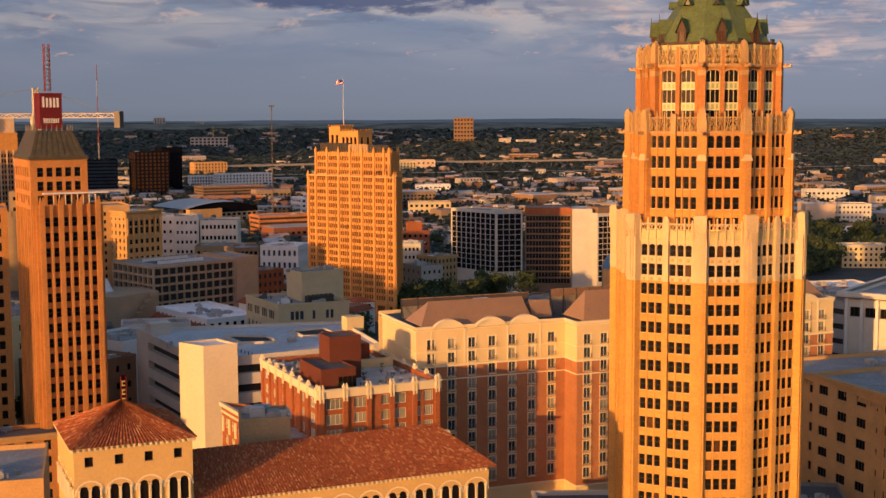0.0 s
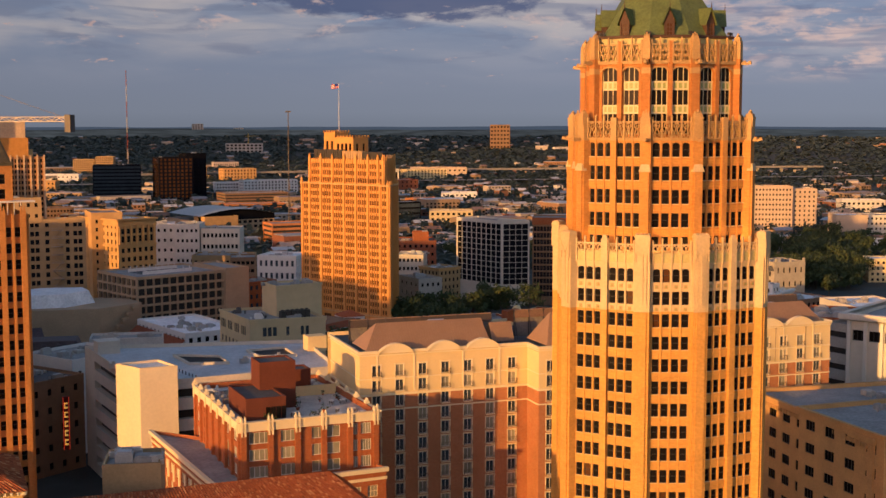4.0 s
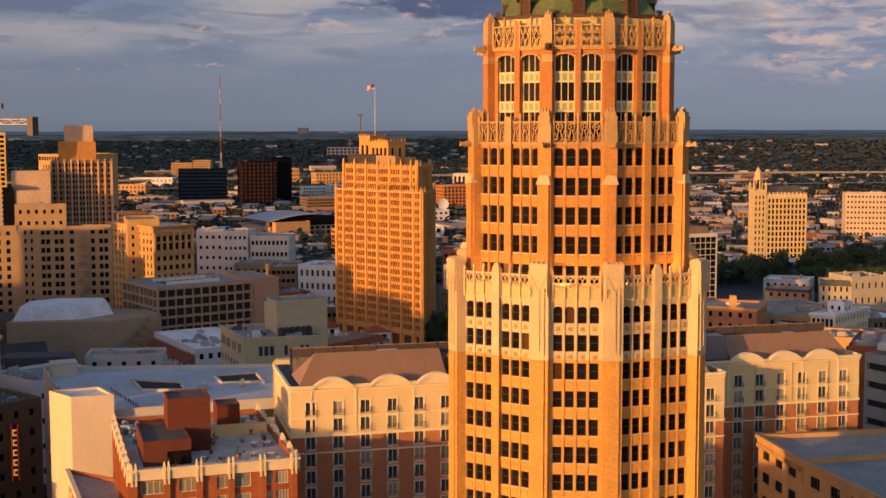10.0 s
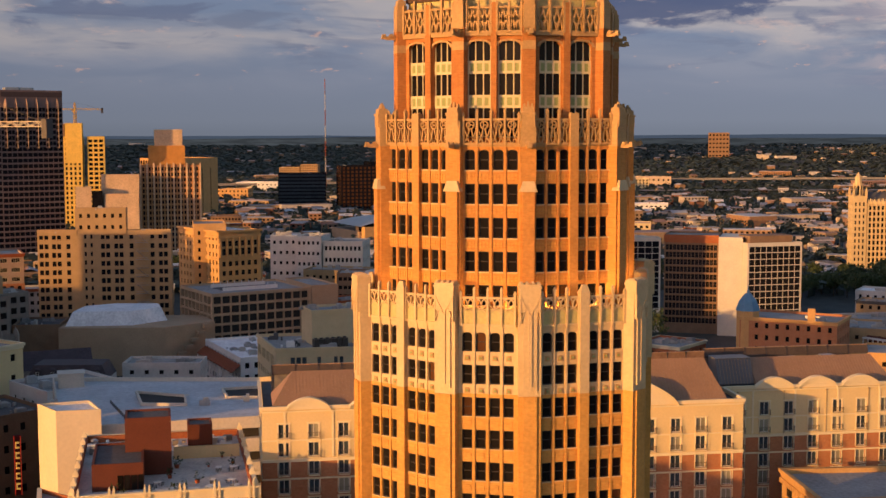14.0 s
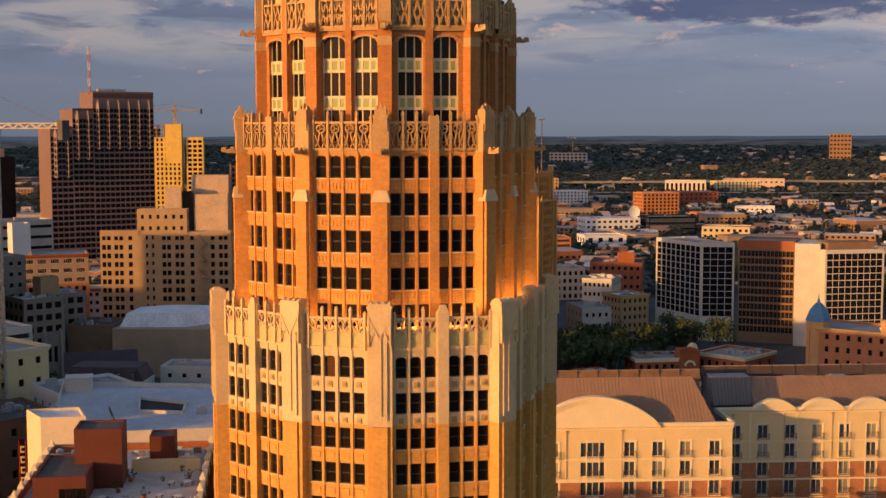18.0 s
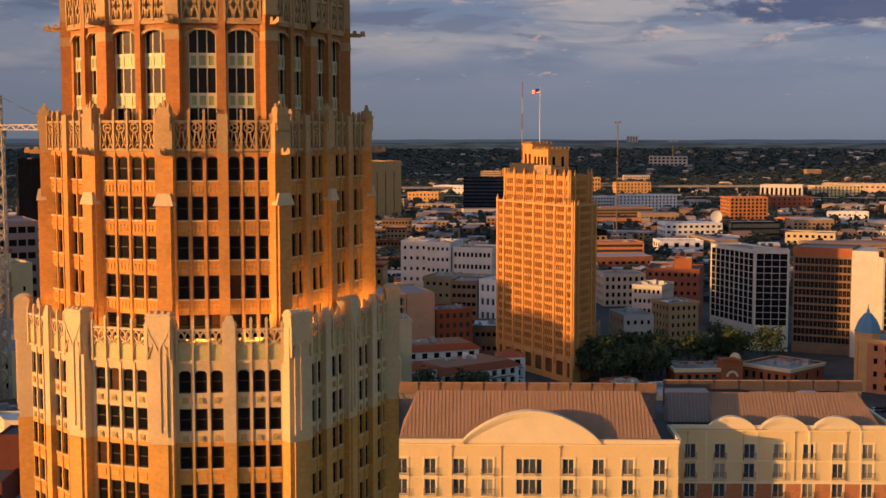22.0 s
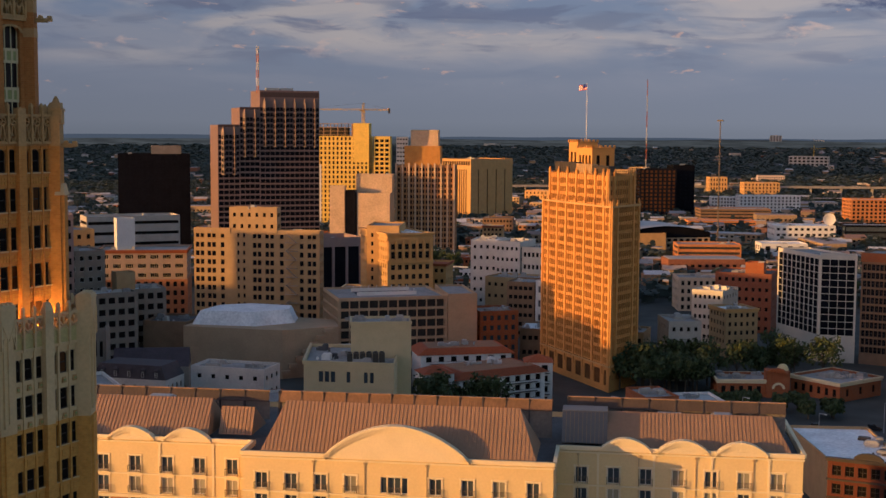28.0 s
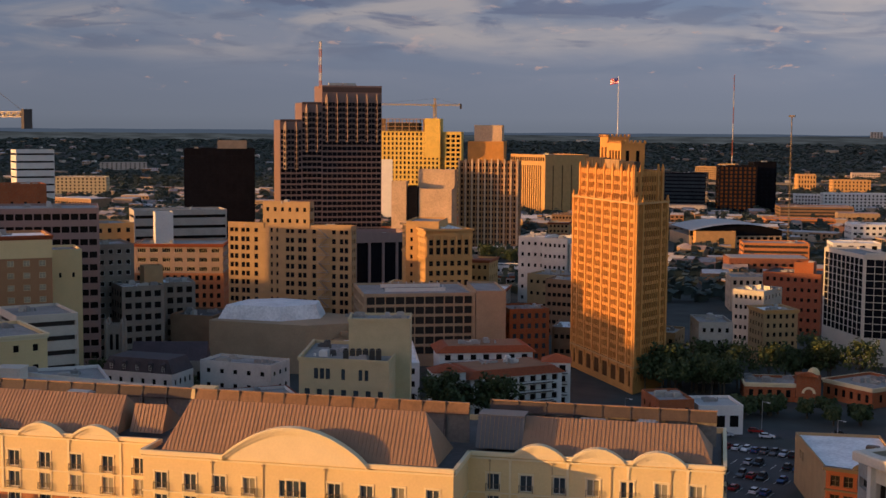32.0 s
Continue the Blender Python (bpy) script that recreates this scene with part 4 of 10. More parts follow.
BRONZE_PIPE = mat("bronze_drainpipe", (0.46, 0.33, 0.18), 0.6, var=0.1)
def riverside_hotel():
    h = thing("hotel_building", "cream and orange brick hotel with arched gables and tan metal roofs", "hotel", (-13, 79.9, 0), 20.0)
    Z, ZB = 43.5, 34.6
    cream, brick, trim = Geo(), Geo(), Geo()
    win = Windows(h, 210, "french_window")
    rz = [(38.2 - 3.05 * k, 38.2 - 3.05 * k + 2.3) for k in range(12)]
    bal = balcony(h, None)
    bal_mesh = bal.mesh("balcony", CREAM_TRIM, RAIL)
    bals = []
    def front(p, q, cs, gl=CURTAIN, zbase=6.0):
        u, n, L = frame_of(p, q)
        up = [(a, b, c, d) for c, d in rz[:1] for a, b in cs]
        lo = [(a, b, c, d) for c, d in rz[2:] if c > 1 for a, b in cs]
        mid = [(a, b, c, d) for c, d in rz[1:2] for a, b in cs]
        facade(cream, p, q, ZB, Z, up + mid, 0.25)
        facade(brick, p, q, zbase, ZB - 0.0, [w for w in lo if w[2] > zbase], 0.25)
        facade(cream, p, q, 0, zbase, [w for w in lo if w[3] < zbase], 0.25)
        cut = [w for w in lo if w[2] <= zbase <= w[3]]
        for w in up + mid + [x for x in lo if x not in cut]:
            win.add(p, q, w, 0.25, CURTAIN if random.random() < 0.35 else GLASS_B, FRAME_W, (2, 1))
            M = wall_pose(p, q, (w[0] + w[1]) / 2, w[2] - 0.03, 0)
            bals.append((w[2], M))
        P = lambda s, d: (p[0] + u.x * s + n.x * d, p[1] + u.y * s + n.y * d)
        for nm, o, dd, d, za, zb in (("string_course", 0.12, 0.2, 0.30, ZB - 0.25, ZB + 0.2), ("string_course", 0.10, 0.2, 0.24, ZB - 3.2, ZB - 2.95),
                                     ("cornice", 0.15, 0.3, 0.5, Z - 0.55, Z), ("cornice_moulding", 0.10, 0.2, 0.3, Z - 1.0, Z - 0.75),
                                     ("string_course", 0.06, 0.1, 0.2, 37.75, 37.95), ("base_course", 0.12, 0.2, 0.3, zbase - 0.3, zbase + 0.1)):
            t = Geo()
            t.obox(P(L / 2, o), (u.x, u.y), L + dd, d, za, zb, 0)
            part(nm, t, CREAM_TRIM, h)
    W = 1.7
    c7 = lambda L, n, m: [(m + (L - 2 * m) * (i + 0.5) / n - W / 2, m + (L - 2 * m) * (i + 0.5) / n + W / 2) for i in range(n)]
    front((0, 0), (43, 0), [(x - W / 2, x + W / 2) for x in (2.6, 6.8, 11.0, 15.2)] + [(19.4, 23.2)] + [(x - W / 2, x + W / 2) for x in (27.0, 31.4, 35.7, 40.3)])
    front((43, 10), (77, 10), c7(34, 7, 1.2))
    front((-36, 6), (0, 6), c7(36, 7, 1.0))
    front((43, 0), (43, 10), [])
    front((0, 6), (0, 0), [])
    front((77, 10), (77, 32), c7(22, 3, 2))
    front((-36, 29), (-36, 6), [])
    facade(cream, (77, 32), (-36, 32), 0, Z, [], 0.2)
    # drainpipes by the gable
    for x, y in ((17.2, 0), (25.8, 0), (10.0, 0), (46, 10), (54.5, 10), (62.4, 10), (70.3, 10)):
        g = Geo()
        g.box(x - 0.06, y - 0.12, ZB, x + 0.06, y, Z - 1)
        g.box(x - 0.16, y - 0.22, Z - 1.3, x + 0.16, y, Z - 0.95)
        part("drainpipe", g, BRONZE_PIPE, h)
    for x, y in ((48.8, 10), (56.6, 10), (64.6, 10), (72.4, 10), (-32.4, 6), (-24.6, 6), (-14.2, 6), (-6.2, 6)):
        g = Geo()
        g.box(x - 0.16, y - 0.12, 35.0, x + 0.16, y + 0.02, Z - 0.9)
        g.box(x - 0.24, y - 0.18, Z - 1.25, x + 0.24, y + 0.02, Z - 0.95)
        part("pilaster", g, CREAM_TRIM, h)
    g = Geo()
    arch_gable(g, 11.4, 31.6, Z - 0.3, 4.6, -0.45, 0.5, n=22)
    part("gable", g, CREAM_TRIM, h, "wide arched gable with stepped moulding")
    for c in (52.6, 60.6, 68.6):
        g = Geo()
        arch_gable(g, c - 3.6, c + 3.6, Z - 0.3, 1.7, 9.65, 10.5)
        part("gable", g, CREAM_TRIM, h, "small arched gable")
    for c in (-28.6, -18.4, -10.0):
        g = Geo()
        arch_gable(g, c - 3.6, c + 3.6, Z - 0.3, 1.7, 5.65, 6.5)
        part("gable", g, CREAM_TRIM, h, "small arched gable")
    part("upper_wall", cream, CREAM, h, "cream stucco upper storeys")
    part("brick_wall", brick, HOTEL_BRICK, h, "orange brick lower storeys")
    win.done()
    bals.sort(key=lambda b: -b[0])
    far_bal = Geo()
    for k, (z, M) in enumerate(bals):
        if k < 150:
            ob = new("balcony", bal_mesh)
            ob.parent, ob.matrix_basis = h, M
        else:
            o = len(far_bal.v)
            far_bal.v += [tuple(M @ v.co) for v in bal_mesh.vertices]
            far_bal.f += [tuple(o + x for x in f.vertices) for f in bal_mesh.polygons]
            far_bal.m += [f.material_index for f in bal_mesh.polygons]
    part("balcony_tier", far_bal, (CREAM_TRIM, RAIL), h, "lower pale balconies with dark rails", kind="stuff")
    # flat roofs behind the slopes, and the slopes
    seams = Geo()
    g = Geo()
    g.box(0, 0.4, Z - 1.2, 43, 31.8, Z - 0.8)
    g.box(43, 10.4, Z - 1.2, 76.7, 31.8, Z - 0.8)
    g.box(-35.7, 6.4, Z - 1.2, 0, 31.8, Z - 0.8)
    part("flat_roof", g, ROOF_DARK, h, "dark flat roof behind the parapets")
    for a, b, v, il, ir, rise in ((2.2, 40.6, 1.1, 2.6, 2.6, 6.0), (50, 75.5, 11.2, 0.01, 2.2, 3.9), (-34.3, -7.5, 7.4, 3.4, 0.6, 4.6)):
        g = Geo()
        seam_roof(g, seams, a, b, v, v + 4.6, Z - 0.2, Z + rise, il, ir)
        part("metal_roof", g, METAL_ROOF, h, "sloping tan standing-seam metal roof")
    g = Geo()
    seam_roof(g, seams, 43.5, 50, 12.5, 14.5, Z - 0.2, Z + 4.0, 0.01, 0.01)
    g.box(43.5, 14.4, Z - 0.8, 50, 18, Z + 4.1)
    part("metal_roof", g, LINK_GREY, h, "grey metal roof link")
    g = Geo()
    seam_roof(g, seams, -6.5, -1.5, 9.5, 11.5, Z - 0.2, Z + 3.6, 0.01, 0.01)
    part("metal_roof", g, METAL_ROOF, h, "small lower metal roof link")
    part("roof_seam", seams, METAL_ROOF, h, "raised seams of the metal roofs", kind="stuff")
    # screens round the roof plant: panels on braced posts
    def screen(a, b, v, z0, z1, step=3.4, face=METAL_ROOF):
        n = max(1, round((b - a) / step))
        for i in range(n):
            x0, x1 = a + (b - a) * i / n, a + (b - a) * (i + 1) / n
            g = Geo()
            zm = z1 - 1.5
            # dark lower box stands in for the shade behind the open frame
            g.box(x0, v, z0 + 0.3, x1 - 0.05, v + 0.12, zm, 1)
            g.quad((x0, v - 0.5, zm), (x1 - 0.05, v - 0.5, zm), (x1 - 0.05, v + 0.05, z1), (x0, v + 0.05, z1))
            g.quad((x0, v - 0.5, zm), (x0, v + 0.1, zm), (x1 - 0.05, v + 0.1, zm), (x1 - 0.05, v - 0.5, zm), m=1)
            g.box(x0, v - 0.06, z1, x1, v + 0.2, z1 + 0.16, 2)
            part("screen_panel", g, (face, CONC_DARK, METAL_ROOF), h)
            s = Geo()
            s.box(x0 - 0.09, v - 0.2, z0, x0 + 0.09, v, z1 + 0.15)
            s.quad((x0 - 0.06, v - 2.2, z0), (x0 + 0.06, v - 2.2, z0), (x0 + 0.06, v - 0.1, z1 - 0.2), (x0 - 0.06, v - 0.1, z1 - 0.2))
            s.quad((x0 - 0.06, v - 2.2, z0), (x0 - 0.06, v - 0.1, z1 - 0.2), (x0 - 0.06, v - 0.1, z1 - 0.5), (x0 - 0.06, v - 2.0, z0))
            part("brace", s, STEEL, h)
    screen(1, 42, 16.0, Z - 0.8, Z + 5.1, 3.4, SCREEN_BROWN)
    screen(44, 76, 22.0, Z - 0.8, Z + 4.5, 4.2, SCREEN_SHADED)
    screen(-34, -2, 21.5, Z - 0.8, Z + 3.9, 4.0, SCREEN_SHADED)
    for x, y, w, d, zz in ((-30, 13, 3, 2, 3.6), (-25.5, 13, 2.6, 2, 3.8), (-19, 13.5, 4, 2.4, 4.0), (57, 17, 4, 3, 3.0), (65, 17, 3, 3, 3.2)):
        g = Geo()
        g.box(x, y, Z - 0.8, x + w, y + d, Z + zz)
        g.box(x + 0.3, y + 0.3, Z + zz, x + w - 0.3, y + d - 0.3, Z + zz + 0.25)
        part("roof_unit", g, GALV, h, "grey rooftop plant unit")
riverside_hotel()

# ---- city buildings ----
FOOT = [(0, 12, 24), (8, 96, 34), (45, 108, 34), (-25, 92, 24)]
def quad_of(p0, p1, depth, p3=None):
    u, n, L = frame_of(p0, p1)
    a = (p1[0] - n.x * depth, p1[1] - n.y * depth)
    b = (p0[0] - n.x * depth, p0[1] - n.y * depth)
    return [tuple(p0), tuple(p1), a, b]

def roof_clutter(parent, ring_, z, n, seed, mats=None):
    rnd = random.Random(seed)
    (x0, y0), (x1, y1), (x2, y2), (x3, y3) = ring_
    for _ in range(n):
        a, b = rnd.uniform(0.12, 0.85), rnd.uniform(0.15, 0.85)
        x = x0 + (x1 - x0) * a + (x3 - x0) * b
        y = y0 + (y1 - y0) * a + (y3 - y0) * b
        w, d, h = rnd.uniform(1, 3.2), rnd.uniform(1, 2.6), rnd.uniform(0.7, 2.0)
        g = Geo()
        u = ((x1 - x0), (y1 - y0))
        L = math.hypot(*u)
        u = (u[0] / L, u[1] / L)
        g.obox((x, y), u, w, d, z - 0.02, z + h * 0.85)
        g.obox((x, y), u, w * 0.8, d * 0.8, z + h * 0.85, z + h)
        if rnd.random() < 0.5:
            g.obox((x + w * 0.7, y), u, 0.5, 0.5, z - 0.02, z + h * 0.6)
        for k in range(3):      # ducts and pipes beside the unit
            s, t = rnd.uniform(-3, 3), rnd.uniform(-2.4, 2.4)
            g.obox((x + u[0] * s - u[1] * t, y + u[1] * s + u[0] * t), u, rnd.choice((0.3, 0.5, 2.4)), rnd.choice((0.3, 0.6)), z - 0.02, z + rnd.uniform(0.3, 1.1))
        part("roof_unit", g, rnd.choice(mats or (GALV, CONCRETE, ROOF_GREY)), parent)

def poly_block(ob, R, z0, z1, wall, roof, faces, glass, frame=None, parapet=0.8, recess=0.22, limit=80, bars=(1, 1), wname="window"):
    """Walls over the outline R with real openings. faces: side -> list of openings along that side."""
    cx, cy = sum(p[0] for p in R) / len(R), sum(p[1] for p in R) / len(R)
    FOOT.append((cx, cy, max(math.hypot(p[0] - cx, p[1] - cy) for p in R)))
    g = Geo()
    win = Windows(ob, limit, wname)
    n = len(R)
    zr = z1 - parapet
    for i in range(n):
        p, q = R[i], R[(i + 1) % n]
        ws = faces.get(i, [])
        facade(g, p, q, z0, z1, ws, recess)
        for w in ws:
            win.add(p, q, w, recess, glass, frame, bars)
    t = 0.35
    inner = []
    for i in range(n):
        n1, n2 = frame_of(R[i - 1], R[i])[1], frame_of(R[i], R[(i + 1) % n])[1]
        m = (n1 + n2) / max(0.4, 1 + n1.dot(n2))
        inner.append((R[i][0] - m.x * t, R[i][1] - m.y * t))
    for i in range(n):
        j = (i + 1) % n
        g.quad((*R[i], z1), (*R[j], z1), (*inner[j], z1), (*inner[i], z1))
        g.quad((*inner[i], z1), (*inner[j], z1), (*inner[j], zr), (*inner[i], zr))
    part("wall", g, wall, ob)
    g = Geo()
    g.quad(*[(*p, zr) for p in inner])
    part("roof", g, roof, ob)
    win.done()

def grid_wins(L, z0, z1, n, floors, ww, wh, margin=0.6, sill=None):
    return [(a, b, c, d) for c, d in rows(z0, z1, floors, wh, sill) for a, b in cols(L, n, min(ww, (L - 2 * margin) / n * 0.93), margin)]

def ledge(g, R, z0, z1, out=0.35, sides=(0, 1, 3), m=0):
    for i in sides:
        p, q = R[i], R[(i + 1) % len(R)]
        u, n, L = frame_of(p, q)
        c = ((p[0] + q[0]) / 2 + n.x * out * 0.4, (p[1] + q[1]) / 2 + n.y * out * 0.4)
        g.obox(c, (u.x, u.y), L + out * 1.4, out * 1.6, z0, z1, m)

def block(name, label, category, p0, p1, depth, z1, wall, floors, nf, ns=0, ww=1.2, wh=1.6, glass=None, roof=None, z0=0.0, frame=None,
          parapet=0.8, cornice=None, limit=30, recess=0.22, clutter=2, sides=(1, 3), strip=False, base=0.0, bars=(1, 1), margin=0.6, top=0.0, wname="window", group="", into=None):
    """A flat-roofed building: front wall from p0 to p1 (left to right as seen), real openings, parapet, roof, plant."""
    ob = into or thing(name, label, category, group=group)
    R = quad_of(p0, p1, depth)
    faces = {}
    for i in (0, *sides):
        L = frame_of(R[i], R[(i + 1) % 4])[2]
        n = nf if i in (0, 2) else ns
        if n and floors:
            za, zb = z0 + base, z1 - parapet - top
            faces[i] = [(margin, L - margin, c, d) for c, d in rows(za, zb, floors, wh)] if strip else grid_wins(L, za, zb, n, floors, ww, wh, margin)
    poly_block(ob, R, z0, z1, wall, roof or ROOF_GREY, faces, glass or GLASS, frame, parapet, recess, limit, bars, wname)
    if cornice:
        part("cornice", sweep(R, [(0.0, z1 - 1.35), (0.22, z1 - 1.3), (0.24, z1 - 0.75), (0.5, z1 - 0.62), (0.52, z1 + 0.05), (-0.1, z1 + 0.05)]), cornice, ob)
    if clutter:
        roof_clutter(ob, R, z1 - parapet, clutter, int(abs(p0[0] * 7 + p0[1] * 3)))
    return ob

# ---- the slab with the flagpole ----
# Amber base colour stands in for the low sun reflected in the windows.
NIXGLASS = glass_mat("painted_amber_reflection_glass", (0.16, 0.075, 0.03), 0.25)
def flag_slab():
    ob = thing("office_slab", "tall yellow brick slab with stone piers and a flagpole", "high-rise")
    P = [(-98, 380.5), (-58, 345.8), (-55.5, 366.5), (-84, 396)]
    L0, L1 = frame_of(P[0], P[1])[2], frame_of(P[1], P[2])[2]
    u = Vector((P[1][0] - P[0][0], P[1][1] - P[0][1])) / L0
    brick = SLAB_BRICK
    def lights(edges, z0, z1, n, h, sill):
        """Bands of slim lights between the piers that stand at the given places along a wall."""
        ws = []
        for a, b in zip(edges, edges[1:]):
            k = max(1, round((b - a - 1.5) / 1.45))
            t = (b - a - 1.5) / k
            ws += [(a + 0.75 + t * i + 0.16, a + 0.75 + t * (i + 1) - 0.16, c, d) for c, d in rows(z0, z1, n, h, sill) for i in range(k)]
        return ws
    e0 = [0.6, 5.3, 12.4, 19.5, 26.6, 33.7, 40.8, 47.9, L0 - 0.6]
    e1 = [0.5, 4.2, 16.2, L1 - 0.5]
    arches = [(a + 1.3, b - 1.3, 2.2, 7.4) for a, b in zip(e0, e0[1:])]
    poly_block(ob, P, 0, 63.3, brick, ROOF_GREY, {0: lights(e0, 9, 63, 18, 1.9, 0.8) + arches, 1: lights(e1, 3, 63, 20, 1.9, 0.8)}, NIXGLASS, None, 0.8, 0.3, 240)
    Q = [(P[0][0] + u.x * 4.8 + 0.3, P[0][1] + u.y * 4.8 + 0.4), (P[1][0] - 2.2, P[1][1] + 2.4), (P[2][0] - 1.2, P[2][1] - 2), (P[3][0] + 3.0, P[3][1] - 3)]
    M0, M1 = frame_of(Q[0], Q[1])[2], frame_of(Q[1], Q[2])[2]
    f0 = [0.4, 7.4, 14.5, 21.6, 28.7, 35.8, M0 - 3.4, M0 - 0.4]
    f1 = [0.4, 3.6, M1 - 3.0, M1 - 0.4]
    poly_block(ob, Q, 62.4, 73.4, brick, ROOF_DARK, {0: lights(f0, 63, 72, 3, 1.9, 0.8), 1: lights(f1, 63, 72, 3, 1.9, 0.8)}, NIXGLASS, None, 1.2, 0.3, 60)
    for R, za, zb, ea, eb in ((P, 6, 64.2, e0, e1), (Q, 63, 74.6, f0, f1)):
        for i, places in ((0, ea), (1, eb)):
            p, q = R[i], R[(i + 1) % 4]
            uu, nn, L = frame_of(p, q)
            for s in places:
                g = Geo()
                c = (p[0] + uu.x * s + nn.x * 0.14, p[1] + uu.y * s + nn.y * 0.14)
                g.obox(c, (uu.x, uu.y), 1.15, 0.55, za, zb, 0)
                g.obox(c, (uu.x, uu.y), 0.8, 0.4, zb, zb + 1.1, 0, 0.5)
                part("pier", g, brick, ob)
            g = Geo()
            for a, b in zip(places, places[1:]):      # slim mullions between the lights
                k = max(1, round((b - a - 1.5) / 1.45))
                t = (b - a - 1.5) / k
                for j in range(1, k):
                    s = a + 0.75 + t * j
                    g.obox((p[0] + uu.x * s + nn.x * 0.05, p[1] + uu.y * s + nn.y * 0.05), (uu.x, uu.y), 0.24, 0.3, za + 2, zb - 0.6, 0)
            part("mullion", g, brick, ob, kind="stuff")
    # dark louvred screen and tan plant room on the upper roof
    a = (Q[0][0] + u.x * 2.5 - u.y * 1.8, Q[0][1] + u.y * 2.5 + u.x * 1.8)
    for s0, s1, z, mm, nm in ((0, 17, 77.4, FRAME_D, "roof_screen"), (17.3, 29, 77.0, BEIGE, "plant_room"), (29.4, 41, 76.6, FRAME_D, "roof_screen")):
        g = Geo()
        g.obox((a[0] + u.x * (s0 + s1) / 2, a[1] + u.y * (s0 + s1) / 2), (u.x, u.y), s1 - s0, 2.4, 72.2, z)
        for k in range(int((s1 - s0) / 1.4)):
            c = s0 + 0.7 + k * 1.4
            g.obox((a[0] + u.x * c + u.y * 1.25, a[1] + u.y * c - u.x * 1.25), (u.x, u.y), 0.16, 0.12, 72.4, z + 0.1)
        part(nm, g, mm, ob)
    g = Geo()
    ledge(g, P, 8.6, 9.2, 0.4, (0, 1))
    ledge(g, P, 62.7, 63.4, 0.4, (0, 1))
    part("string_course", g, SAND, ob)
    u = Vector((40, -34.7)).normalized()
    a = (-88.0, 381.0)
    b = (a[0] + u.x * 7, a[1] + u.y * 7)
    d = (b[0] + u.x * 11, b[1] + u.y * 11)
    for p, q, dep, z, nn in ((a, b, 8, 84.6, 2), (b, d, 9, 82.6, 4)):
        R = quad_of(p, q, dep)
        L = frame_of(p, q)[2]
        poly_block(ob, R, 72.3, z, brick, ROOF_GREY, {0: grid_wins(L, 74.5, z - 1.6, nn, 1, 1.5, 4.2), 1: grid_wins(dep, 74.5, z - 1.6, 2, 1, 1.5, 4.2)}, GLASS, None, 0.9, 0.5, 12)
        g = Geo()
        for i in (0, 1, 3):
            p2, q2 = R[i], R[(i + 1) % 4]
            uu, n2, LL = frame_of(p2, q2)
            for k in range(int(LL / 1.6) + 1):
                s = LL * k / int(LL / 1.6)
                g.obox((p2[0] + uu.x * s, p2[1] + uu.y * s), (uu.x, uu.y), 0.7, 0.7, z - 0.2, z + 0.8, 0, 0.8)
        part("battlement", g, brick, ob)
    g = Geo()
    for k in range(14):
        s = k / 13
        g.obox((Q[0][0] + (Q[1][0] - Q[0][0]) * s * 0.6 + 2, Q[0][1] + (Q[1][1] - Q[0][1]) * s * 0.6 + 3), (u.x, u.y), 0.12, 0.12, 73, 75.6)
    g.obox(((Q[0][0] * 0.7 + Q[1][0] * 0.3) + 2, (Q[0][1] * 0.7 + Q[1][1] * 0.3) + 3), (u.x, u.y), 30, 0.1, 75.3, 75.6)
    part("roof_railing", g, STEEL, ob)
    fp = thing("flagpole", "white flagpole flying a small striped flag on the roof", "flagpole", (-81.5, 381.5, 82.0))
    g = Geo()
    g.prism([(0.16 * math.cos(t * math.pi / 3), 0.16 * math.sin(t * math.pi / 3)) for t in range(6)], 0, 24, 0, 0.5)
    part("pole", g, WHITE_PAINT, fp)
    g = Geo()
    for r in range(7):
        for k in range(6):
            x0, x1 = -3.2 * k / 6, -3.2 * (k + 1) / 6
            y0, y1 = 0.25 * math.sin(k * 1.1), 0.25 * math.sin((k + 1) * 1.1)
            z = 23.6 - r * 0.28 - 0.10 * k
            m = 2 if (r < 4 and k < 3) else r % 2
            g.quad((x0, y0, z - 0.28), (x1, y1, z - 0.38), (x1, y1, z - 0.10), (x0, y0, z), m=m)
    part("flag", g, (FABRIC_R, FABRIC_W, FABRIC_B), fp, "red, white and blue flag")

SLAB_BRICK = mat("yellow_slab_brick", (0.62, 0.29, 0.078), 0.85, var=0.15, scale=0.3, fine=3)
flag_slab()

